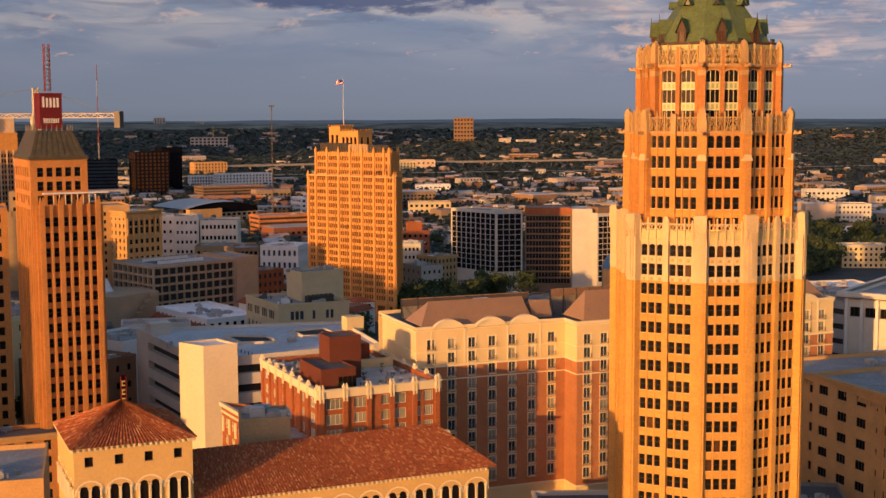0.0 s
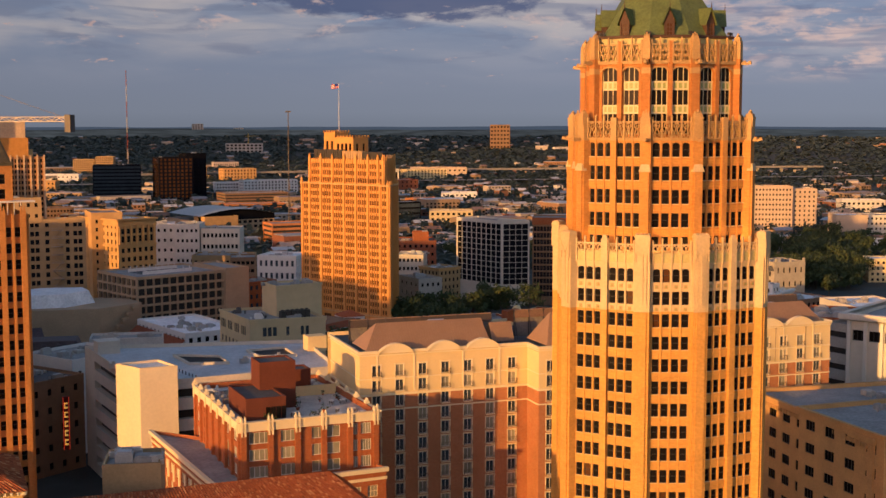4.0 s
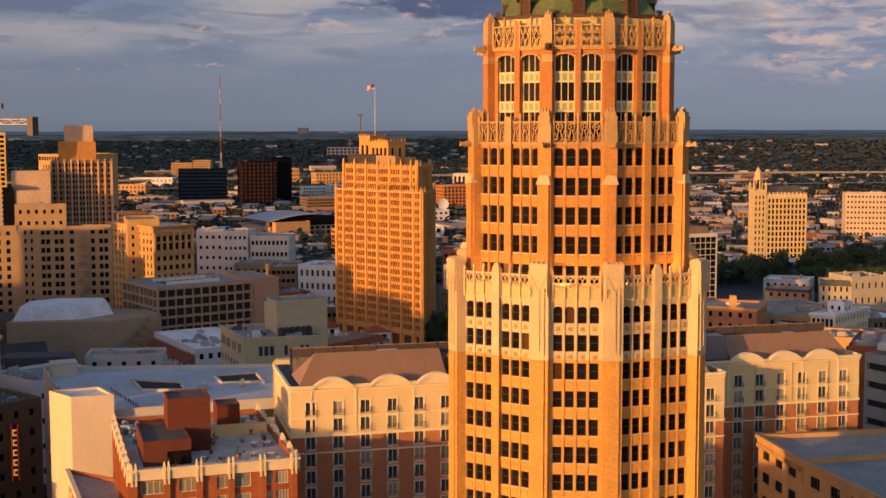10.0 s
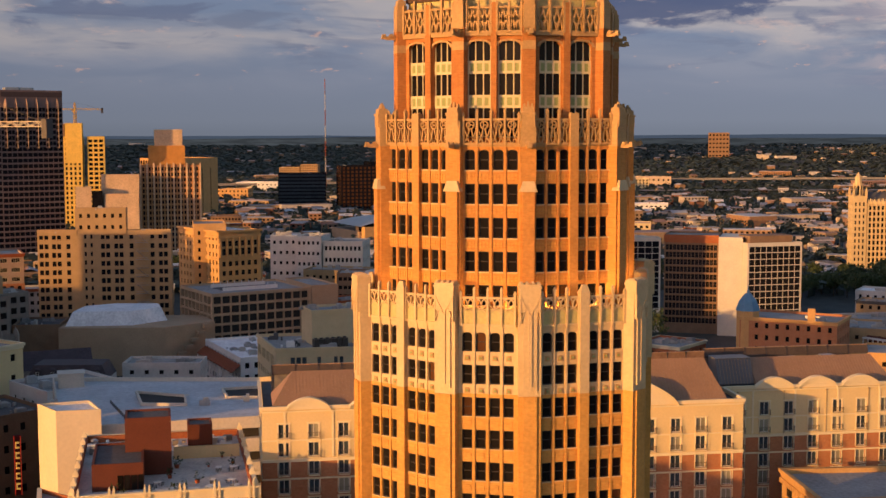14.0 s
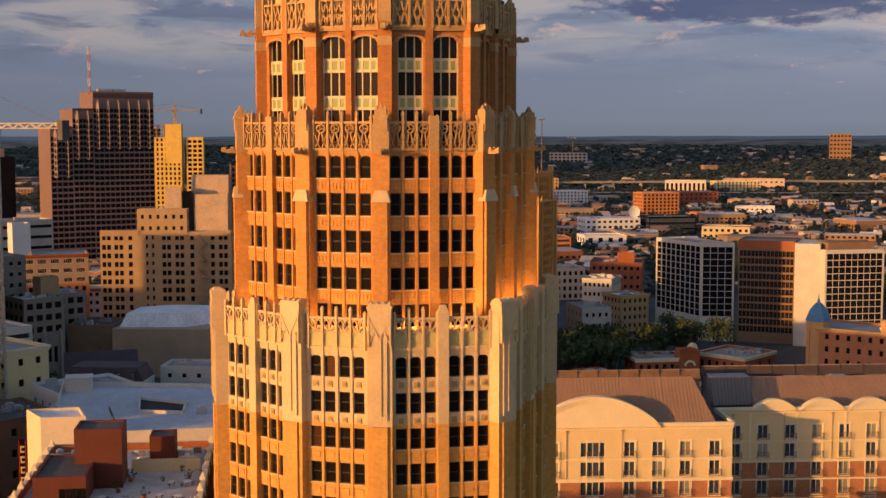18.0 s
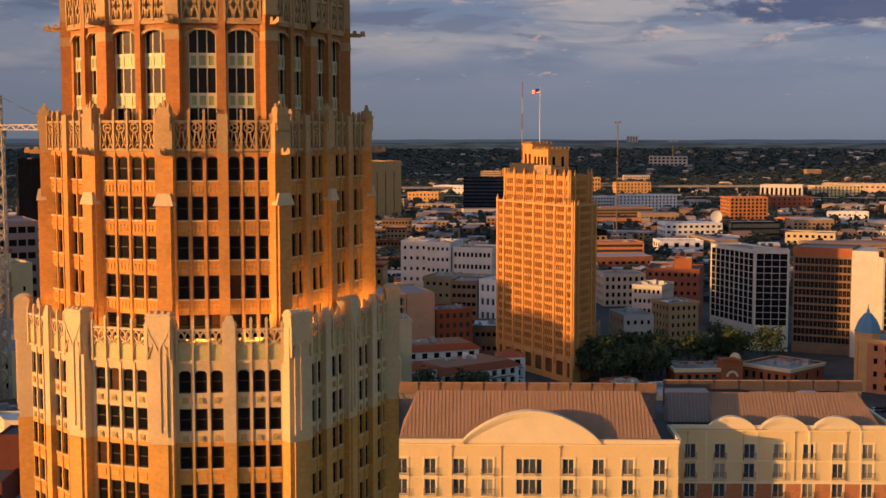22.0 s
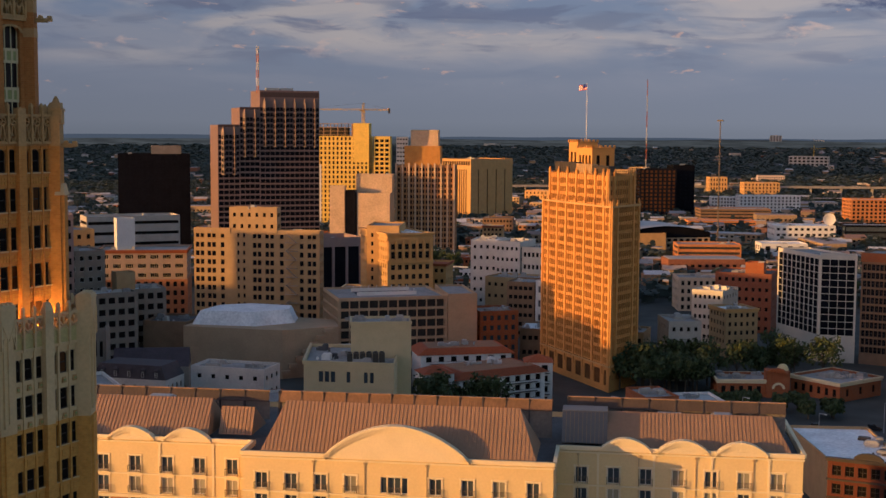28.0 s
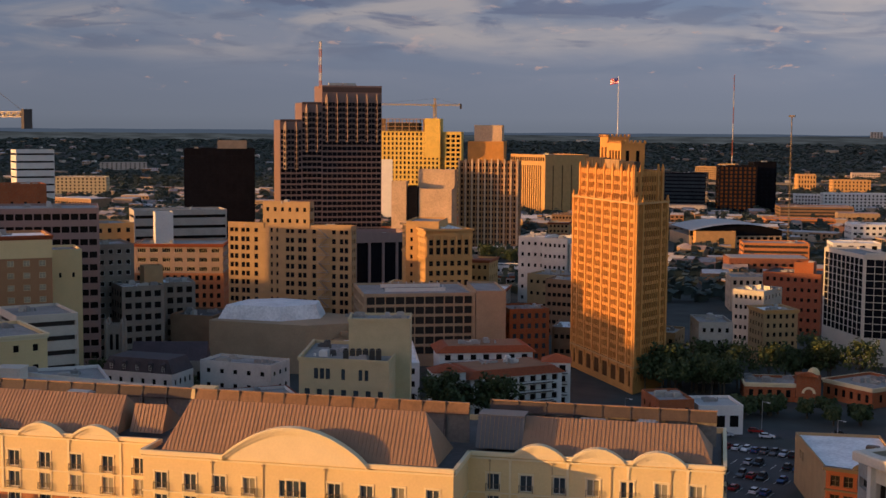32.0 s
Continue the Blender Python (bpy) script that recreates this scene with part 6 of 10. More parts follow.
def tile_roofed_house():
    ob = thing("tile_roofed_building", "sand-coloured building with red clay tile roofs and arched loggias", "building")
    wall, glass, trim = Geo(), Geo(), Geo()
    # square pavilion
    A, B = (-91.8, -44.3), (-77.9, -38.5)
    u, n, L = frame_of(A, B)
    n = -n
    R = [A, B, (B[0] + n.x * 15.5, B[1] + n.y * 15.5), (A[0] + n.x * 15.5, A[1] + n.y * 15.5)]
    ZE = 47.7
    sq = [(L * (k + 0.5) / 4 - 0.55, L * (k + 0.5) / 4 + 0.55, ZE - 2.6, ZE - 1.3) for k in range(4)]
    for i in range(4):
        ws = sq if i == 0 else []
        facade(wall, R[i], R[(i + 1) % 4], 0, ZE, ws, 0.35)
        for w in ws:
            M = wall_pose(R[i], R[(i + 1) % 4], (w[0] + w[1]) / 2, w[2], 0.3)
            part("window", window_mesh(1.1, 1.3, GLASS, FRAME_D), (), ob, loc=M)
    arched_row(trim, glass, R[0], R[1], 39.6, 4, 1.15, 2.5)
    arched_row(trim, glass, R[3], R[0], 39.6, 4, 1.15, 2.5)
    c = (sum(p[0] for p in R) / 4, sum(p[1] for p in R) / 4)
    E = [(c[0] + (p[0] - c[0]) * 1.07, c[1] + (p[1] - c[1]) * 1.07) for p in R]
    for i in range(4):
        p, q = E[i], E[(i + 1) % 4]
        uu, nn, LL = frame_of(p, q)
        for k in range(int(LL / 0.7)):
            s = (k + 0.5) * 0.7
            trim.obox((p[0] + uu.x * s - nn.x * 0.5, p[1] + uu.y * s - nn.y * 0.5), (uu.x, uu.y), 0.26, 0.8, ZE - 0.45, ZE - 0.1)
        tile_slope(ob, (*p, ZE), (*q, ZE), (c[0], c[1], ZE + 4.0), (c[0], c[1], ZE + 4.0), 34, 18)
    # long wing with a hipped roof
    W0, W1 = (-79.5, -38.2), (-38.3, -21.2)
    u, n, L = frame_of(W0, W1)
    n = -n
    R2 = [W0, W1, (W1[0] + n.x * 19.4, W1[1] + n.y * 19.4), (W0[0] + n.x * 19.4, W0[1] + n.y * 19.4)]
    ZW = 38.8
    for i in range(4):
        facade(wall, R2[i], R2[(i + 1) % 4], 0, ZW, [], 0.3)
    arched_row(trim, glass, R2[0], R2[1], 33.4, 11, 1.25, 2.5)
    c2 = (sum(p[0] for p in R2) / 4, sum(p[1] for p in R2) / 4)
    E2 = [(R2[0][0] - u.x - n.x, R2[0][1] - u.y - n.y), (R2[1][0] + u.x - n.x, R2[1][1] + u.y - n.y), (R2[2][0] + u.x + n.x, R2[2][1] + u.y + n.y), (R2[3][0] - u.x + n.x, R2[3][1] - u.y + n.y)]
    ra = (c2[0] - u.x * (L / 2 - 1), c2[1] - u.y * (L / 2 - 1), ZW + 4.4)
    rb = (c2[0] + u.x * (L / 2 - 4.5), c2[1] + u.y * (L / 2 - 4.5), ZW + 4.4)
    tile_slope(ob, (*E2[0], ZW), (*E2[1], ZW), rb, ra, 110, 24)
    tile_slope(ob, (*E2[1], ZW), (*E2[2], ZW), rb, rb, 44, 24)
    tile_slope(ob, (*E2[2], ZW), (*E2[3], ZW), ra, rb, 60, 12)
    for k in range(int(L / 0.7)):
        s = (k + 0.5) * 0.7
        trim.obox((E2[0][0] + u.x * (s + 1) + n.x * 0.5, E2[0][1] + u.y * (s + 1) + n.y * 0.5), (u.x, u.y), 0.26, 0.8, ZW - 0.45, ZW - 0.1)
    part("wall", wall, SAND2, ob, "sand stucco walls")
    part("arched_opening", glass, GLASS, ob, "dark round-headed openings", kind="stuff")
    part("arcade_trim", trim, CREAM_TRIM, ob, "pale columns, arches and eaves brackets", kind="stuff")
SAND2 = mat("sand_stucco", (0.66, 0.42, 0.15), 0.85, var=0.1, scale=0.3, fine=3)
tile_roofed_house()
block("stair_block", "small tan brick rooftop block with roof ducts", "building", (-74.4, -19.2), (-67.2, -18.0), 8, 45.4, BEIGE, 0, 0, 0, clutter=6, parapet=0.5)
block("low_building", "low flat-roofed building with grey roof ducts", "building", (-128, -22), (-104, -16), 22, 36.0, SAND, 1, 4, 0, 1.2, 1.4, GLASS, ROOF_GREY, clutter=9)

# ---- the wider downtown ----
def beige_building():
    ob = thing("office_tower", "sixteen-storey beige brick building with paired windows and zigzag fire stair", "building")
    R = quad_of((-238.6, 351.6), (-188.6, 367.6), 6)
    L = frame_of(R[0], R[1])[2]
    k = L / 52.2
    ws = []
    for c, d in rows(2, 47.2, 13, 2.0, 0.8):
        ws += [(x - 0.78, x + 0.78, c, d) for x in (k * v for v in (1.5, 3.5, 6.4, 8.4, 12.0, 25.4, 27.4, 30.6, 32.6, 36.6, 44.8, 48.0, 50.0))]
        ws += [(x - 0.45, x + 0.45, c + 0.6, d + 0.3) for x in (18.6 * k, 21.0 * k)]
    side = [(x - 0.7, x + 0.7, c, d) for c, d in rows(2, 47.2, 13, 1.75, 0.9) for x in (1.8, 4.2)]
    poly_block(ob, R, 0, 48.3, BEIGE, ROOF_GREY, {0: ws, 1: side}, GLASS_BLK, None, 0.8, 0.35, 90, (1, 2))
    u, n, _ = frame_of(R[0], R[1])
    P = lambda a, d: (R[0][0] + u.x * a + n.x * d, R[0][1] + u.y * a + n.y * d)
    for a0, a1, z in ((0, 15.5, 48.9), (23, 35, 49.0), (42.4, 52.4, 48.8)):
        g = Geo()
        g.obox(P((a0 + a1) / 2, 0.12), (u.x, u.y), a1 - a0, 0.35, z - 2.2, z)
        part("parapet", g, BEIGE, ob)
    for z in (9.0, 44.6):
        g = Geo()
        g.obox(P(L / 2, 0.1), (u.x, u.y), L, 0.3, z, z + 0.35)
        part("string_course", g, BEIGE, ob)
    roof_clutter(ob, R, 47.5, 5, 31)
beige_building()
def beige_top():
    ob = block("penthouse_block", "beige brick stepped penthouse with corner pinnacles", "building", (-224.5, 356.4), (-205.5, 362.5), 5, 57.4, BEIGE, 2, 6, 3, 1.2, 1.6, GLASS, ROOF_GREY, z0=47.4, clutter=1)
    st = thing("fire_escape", "zigzag steel fire stair on the beige wall", "fire escape")
    u, n, L = frame_of((-238.6, 351.6), (-188.6, 367.6))
    P = lambda s, d: (-238.6 + u.x * s + n.x * d, 351.6 + u.y * s + n.y * d)
    for k in range(13):
        z = 2 + k * 3.45
        g = Geo()
        g.obox(P(41, 0.7), (u.x, u.y), 5.0, 1.2, z, z + 0.12)
        g.obox(P(41, 1.3), (u.x, u.y), 5.0, 0.06, z + 0.9, z + 1.0)
        part("landing", g, CONCRETE, st)
        g = Geo()
        s = 1 if k % 2 else -1
        a, b = P(41 - s * 2, 0.5), P(41 + s * 2, 0.5)
        a2, b2 = P(41 - s * 2, 1.1), P(41 + s * 2, 1.1)
        for dz in (0.0, 0.35):
            g.quad((*a, z + dz), (*a2, z + dz), (*b2, z + 3.45 + dz), (*b, z + 3.45 + dz))
        part("flight", g, CONCRETE, st)
beige_top()
SALMON = mat("salmon_stone", (0.40, 0.285, 0.205), 0.88, var=0.15, scale=0.2, fine=2)
ob = block("stone_building", "cream stone building with a red tiled cornice above orange brick", "building", (-280, 340), (-250, 361), 26, 38.4, SALMON, 3, 7, 6, 3.4, 1.9, GLASS, ROOF_GREY, cornice=CLAY, limit=40, z0=26, frame=CREAM_TRIM, bars=(4, 1))
block("lower_storeys", "", "", (-280.2, 339.8), (-249.8, 361.1), 26.4, 26.2, HOTEL_BRICK, 7, 12, 7, 1.5, 2.0, GLASS, ROOF_GREY, limit=50, clutter=0, parapet=0.1, into=ob)
block("elevator_tower", "white painted elevator tower on the roof", "building", (-279.5, 352), (-275.0, 358), 6, 51.0, WHITE_PAINT, 0, 0, z0=37, clutter=0)
block("striped_building", "white office building with long dark window bands", "building", (-345, 404), (-318, 440), 18, 46.5, CONCRETE, 9, 1, 1, wh=1.5, strip=True, roof=ROOF_GREY, recess=0.4)
PEACH = mat("peach_precast", (0.58, 0.40, 0.24), 0.85, var=0.25, scale=0.12, fine=1.0)
# red granite stepped tower
def granite_tower():
    ob = thing("office_tower", "dark red granite stepped office tower with sawtooth bays", "skyscraper")
    u = Vector((51, 54)).normalized()
    a = Vector((-456, 650))
    cuts = [(0, 15, 92), (15, 29, 104), (29, 71, 116)]
    for s0, s1, z in cuts:
        p, q_ = a + u * s0, a + u * s1
        L = s1 - s0
        R = quad_of((p.x, p.y), (q_.x, q_.y), 34)
        n = max(2, round(L / 3.4))
        top = 11 if s1 == 71 else 6
        poly_block(ob, R, 0, z, REDDISH, ROOF_DARK, {0: grid_wins(L, 2, z - top, n, round((z - top) / 3.9), 3.3, 2.55, 0.2), 1: grid_wins(34, 2, z - 3, 8, round(z / 3.9), 3.4, 1.9, 0.3)}, GLASS_BLK, None, 1.0, 0.35, 60)
        n2 = Vector((u.y, -u.x))
        nb = max(2, round(L / 7))
        w = L / nb
        for k in range(nb):         # full-height pointed bays with slanting tops
            c = p + u * (w * (k + 0.5))
            g = Geo()
            zz = z - top + 2
            tri_ = [tuple(c - u * w * 0.2), tuple(c + n2 * 2.2), tuple(c + u * w * 0.2)]
            g.prism(tri_, zz - 30, zz, 0, bottom=True)
            k0 = len(g.v)
            g.v += [(*tri_[0], zz), (*tri_[1], zz), (*tri_[2], zz), (*tuple(c), zz + 4)]
            g.f += [(k0, k0 + 1, k0 + 3), (k0 + 1, k0 + 2, k0 + 3)]
            g.m += [0, 0]
            for q in range(7):      # dark lights up both faces of the bay
                zq = zz - 29 + q * 3.9
                for f0, f1 in ((tri_[0], tri_[1]), (tri_[1], tri_[2])):
                    uu, nn, LL = frame_of(f0, f1)
                    pt = lambda a: (f0[0] + uu.x * a + nn.x * 0.06, f0[1] + uu.y * a + nn.y * 0.06)
                    g.quad((*pt(LL * 0.18), zq), (*pt(LL * 0.82), zq), (*pt(LL * 0.82), zq + 2.4), (*pt(LL * 0.18), zq + 2.4), m=1)
            part("sawtooth_bay", g, (REDDISH, GLASS_BLK), ob)
        g = Geo()
        c = (p + q_) / 2
        g.obox((c.x + n2.x * 0.06, c.y + n2.y * 0.06), (u.x, u.y), L - 0.6, 0.3, z - top + 6.4, z - 1.2)
        part("crown_band", g, REDDARK, ob, "dark granite band under the parapet")
    for s in (40, 50):
        c = a + u * s - Vector((u.y, -u.x)) * 12
        g = Geo()
        g.obox((c.x, c.y), (u.x, u.y), 9, 6, 114, 118)
        part("roof_unit", g, GALV, ob)
    m = thing("antenna_mast", "red and white lattice antenna mast on the roof", "antenna", (-441, 676, 114))
    for k in range(6):
        g = Geo()
        for x, y in ((-0.7, -0.7), (0.7, -0.7), (0, 0.8)):
            g.box(x - 0.16, y - 0.16, k * 5.4, x + 0.16, y + 0.16, k * 5.4 + 5.4)
        for j in range(3):
            z = k * 5.4 + j * 1.8
            g.quad((-0.7, -0.7, z), (-0.5, -0.7, z), (0.7, -0.7, z + 1.8), (0.5, -0.7, z + 1.8))
            g.box(-0.7, -0.75, z, 0.7, -0.6, z + 0.15)
        part("mast_section", g, MAST_RED if k % 2 == 0 else MAST_PALE, m)
granite_tower()
block("glass_box_tower", "plain black glass office box", "office building", (-544.5, 649), (-506.5, 682.8), 40, 71.2, GLASS_BLK, 17, 12, 10, 3.3, 3.3, GLASS_BLK, ROOF_DARK, limit=10, recess=0.02, margin=0.3)
block("plant_room", "brown rooftop plant room on the black box", "building", (-533, 672), (-517, 686), 12, 77, CONC_DARK, 0, 0, z0=70.2, clutter=0)
def unfinished_tower():
    ob = block("unfinished_tower", "yellow sheathed tower under construction with open top floors", "high-rise", (-579, 942), (-525, 964.3), 26, 84, SHEATH, 19, 15, 8, 1.8, 2.7, GLASS_BLK, CONCRETE, recess=0.5, limit=50, clutter=0, parapet=0.2)
    R = quad_of((-577, 944), (-540, 959.3), 20)
    for k in range(4):
        g = Geo()
        z = 82 + k * 3.4
        g.prism(R, z + 2.9, z + 3.4, bottom=True)
        for i in range(4):
            p, q = R[i], R[(i + 1) % 4]
            for t in range(6):
                c = (p[0] + (q[0] - p[0]) * t / 6, p[1] + (q[1] - p[1]) * t / 6)
                g.obox(c, (0.7, 0.7), 0.7, 0.7, z - 0.2, z + 2.9)
        part("open_floor", g, SAND4B, ob, "bare concrete floor on columns")
    # added dark box fills the open floors with painted shade, hiding the sky
    g = Geo()
    g.prism([(sum(x[0] for x in R) / 4 * 0.25 + p[0] * 0.75, sum(x[1] for x in R) / 4 * 0.25 + p[1] * 0.75) for p in R], 82, 92)
    part("inner_core", g, DECK_SHADE, ob, "dark box added to paint the shade inside the open floors")
    R = quad_of((-538, 958), (-524.5, 963.6), 16)
    g = Geo()
    g.prism(R, 60, 96)
    part("core_wall", g, SHEATH, ob)
    R = quad_of((-522, 968), (-508, 974), 14)
    poly_block(ob, R, 0, 84, SHEATH, CONCRETE, {0: grid_wins(15.2, 2, 82, 3, 19, 3.4, 2.6, 0.6)}, GLASS_BLK, None, 0.3, 1.0, 20)
    g = Geo()
    g.prism(quad_of((-579.2, 941.6), (-566.0, 947.0), 1.2), 0.2, 58)
    part("base_sheathing", g, WHITE_PAINT, ob, "white sheathed lower storeys")
SAND4B = mat("raw_brown_concrete", (0.34, 0.22, 0.12), 0.9, var=0.2)
SHEATH = mat("yellow_sheathing", (0.72, 0.47, 0.10), 0.8, var=0.2, scale=0.15, fine=1.0)
unfinished_tower()

def lattice(g, a, b, w, step=2.0, m=0):
    """Square lattice girder from a to b."""
    a, b = Vector(a), Vector(b)
    d = (b - a)
    L = d.length
    d.normalize()
    s = d.orthogonal().normalized() if abs(d.z) > 0.9 else d.cross(Vector((0, 0, 1))).normalized()
    t = d.cross(s)
    cs = [a + (s * i + t * j) * w / 2 for i, j in ((-1, -1), (1, -1), (1, 1), (-1, 1))]
    r = w * 0.09 + 0.05
    def bar(p, q):
        e = (q - p).normalized()
        x = e.orthogonal().normalized() * r
        y = e.cross(x)
        for o1, o2 in ((x, y), (y, -x), (-x, -y), (-y, x)):
            g.quad(p + o1, p + o2, q + o2, q + o1, m=m)
    for c in cs:
        bar(c, c + d * L)
    n = max(1, int(L / step))
    for k in range(n):
        for i in range(4):
            j = (i + 1) % 4
            p, q = cs[i] + d * (L * k / n), cs[j] + d * (L * (k + 1) / n)
            bar(p, q) if k % 2 else bar(cs[j] + d * (L * k / n), cs[i] + d * (L * (k + 1) / n))

def tower_crane(x, y, zb, ztop, yaw, jib, counter, label, mm=None, peak=7):
    ob = thing("tower_crane", label, "crane", (x, y, zb), yaw)
    m = mm or CRANE_Y
    H = ztop - zb
    for nm, a, b, w in (("mast", (0, 0, 0), (0, 0, H), 2.0), ("jib", (0, 0, H), (jib, 0, H), 1.2), ("counter_jib", (0, 0, H), (-counter, 0, H), 1.2), ("apex", (0, 0, H), (0, 0, H + peak), 1.4)):
        g = Geo()
        lattice(g, a, b, w, 2.2)
        part(nm, g, m, ob)
    g = Geo()
    g.box(-counter - 0.8, -1.0, H - 3.4, -counter + 1.0, 1.0, H + 1.2)
    part("counterweight", g, STEEL, ob)
    g = Geo()
    g.box(0.5, -2.4, H - 2.4, 2.6, -0.8, H - 0.2)
    part("cab", g, GALV, ob)
    g = Geo()
    for bx in (jib * 0.7, -counter * 0.9):
        p, q = Vector((0, 0, H + peak)), Vector((bx, 0, H + 0.8))
        g.quad(p + Vector((0, -0.06, 0)), p + Vector((0, 0.06, 0)), q + Vector((0, 0.06, 0)), q + Vector((0, -0.06, 0)))
        g.quad(p + Vector((0, 0, -0.06)), p + Vector((0, 0, 0.06)), q + Vector((0, 0, 0.06)), q + Vector((0, 0, -0.06)))
    part("tie", g, STEEL, ob)
    return ob
tower_crane(-532, 966, 90, 108.5, 212, 72, 24, "yellow tower crane over the unfinished tower", peak=6)
tower_crane(-157.6, 170.9, 0, 89.6, 160, 56, 27.5, "white tower crane with a heavy counter jib", CRANE_W, 8)

# tan tower with the blank shaft
def tan_tower():
    ob = block("hotel_high_rise", "tan ribbed high-rise with a stepped top", "high-rise", (-373, 750), (-334, 766), 24, 64, SAND3, 16, 18, 10, 1.3, 2.5, GLASS_BLK, ROOF_GREY, limit=80, clutter=0, recess=0.5, margin=0.9)
    for p, q, d, z in (((-369, 755), (-345, 765), 17, 78), ((-366, 759), (-347.5, 766.7), 12, 89.6)):
        R = quad_of(p, q, d)
        g = Geo()
        g.prism(R, 63, z)
        part("upper_block", g, TAN_MID if z < 80 else PEACH, ob)
    u, n, L = frame_of((-373, 750), (-334, 766))
    for k in range(10):
        s = L * k / 9
        g = Geo()
        g.obox((-373 + u.x * s + n.x * 0.5, 750 + u.y * s + n.y * 0.5), (u.x, u.y), 1.15, 1.2, 0, 65.5)
        part("rib", g, PEACH, ob, "pale peach concrete rib")
SAND3 = mat("tan_precast", (0.40, 0.20, 0.085), 0.85, var=0.12, scale=0.2, fine=2)
tan_tower()
block("blank_wall_block", "windowless pale concrete block with a dark glass slot", "building", (-384, 714), (-362.5, 723), 20, 45, PEACH, 0, 0, clutter=1)
block("blank_wall_block", "windowless pale concrete upper block", "building", (-391, 724), (-367, 734), 14, 58, PEACH, 0, 0, clutter=1)
block("curved_block", "pale blank stair block", "building", (-401, 705), (-391.5, 709.5), 10, 50, PEACH, 0, 0, clutter=0)
block("glass_slot", "dark glass slot between pale blocks", "building", (-391.0, 709.8), (-384.6, 712.5), 8, 47, GLASS_BLK, 10, 2, 0, 2.5, 3.5, GLASS_BLK, clutter=0)
def ribbed_tower():
    ob = block("ribbed_tower", "tan ribbed office slab with tall dark window slits", "high-rise", (-549, 1141), (-500.5, 1126), 64, 61, SAND, 1, 13, 4, 1.5, 48, GLASS, ROOF_DARK, limit=50, top=8, recess=0.7, margin=5)
    u, n, L = frame_of((-549, 1141), (-500.5, 1126))
    for k in range(15):
        g = Geo()
        g.obox((-549 + u.x * (2 + k * 3.3) + n.x * 0.1, 1141 + u.y * (2 + k * 3.3) + n.y * 0.1), (u.x, u.y), 1.9, 0.5, 54.5, 58.5)
        part("attic_opening", g, GLASS_BLK, ob)
ribbed_tower()
def corner_building():
    ob = thing("corner_building", "gold sandstone building with deep cornice and pilastered front", "building")
    p0, p1 = (-189.3, 422.4), (-175.3, 438.2)
    R = quad_of(p0, p1, 40)
    L = frame_of(p0, p1)[2]
    bays = cols(L, 6, 1.8, 1.0)
    ws = [(a, b, c, d) for a, b in bays for c, d in ((36.6, 39.0), (32.6, 35.6), (27.6, 29.8), (23.4, 25.6), (19.0, 21.4), (14.6, 17.0), (9, 12))]
    side = grid_wins(40, 2, 42, 12, 11, 1.1, 1.9)
    poly_block(ob, R, 0, 43.6, SAND, ROOF_WHITE, {0: ws, 3: side, 1: side}, GLASS, FRAME_D, 0.8, 0.4, 70, (2, 2))
    u, n, _ = frame_of(p0, p1)
    P = lambda a, d: (p0[0] + u.x * a + n.x * d, p0[1] + u.y * a + n.y * d)
    for k in range(7):
        g = Geo()
        a = 0.8 + (L - 1.6) * k / 6
        g.obox(P(a, 0.2), (u.x, u.y), 0.8, 0.7, 31.8, 40.0)
        g.obox(P(a, 0.2), (u.x, u.y), 1.1, 0.85, 39.6, 40.4)
        part("pilaster", g, SAND, ob)
    for z0, z1, out in ((30.6, 31.4, 0.35), (40.4, 41.4, 0.35), (42.9, 43.8, 0.9), (12.6, 13.3, 0.3)):
        g = Geo()
        ledge(g, R, z0, z1, out, (0,))
        part("cornice", g, SAND, ob)
        g = Geo()
        ledge(g, R, z0, z1, out, (3,))
        part("cornice", g, SAND, ob)
    R2 = quad_of((-203.5, 428.5), (-190.2, 434.2), 26)
    poly_block(ob, R2, 0, 46.4, SAND, ROOF_GREY, {0: grid_wins(12.2, 2, 44, 3, 11, 1.1, 1.8)}, GLASS, FRAME_D, 0.8, 0.3, 33)
    roof_clutter(ob, R, 42.8, 4, 77, (WHITE_PAINT, GALV))
corner_building()
block("columned_office", "grey office box with tall dark glass between piers", "office building", (-293.7, 513.3), (-273.5, 539.5), 28, 30.8, PINKISH, 1, 4, 4, 6.4, 24, GLASS_BLK, ROOF_GREY, recess=0.8, margin=1.0, parapet=3.5, clutter=4)
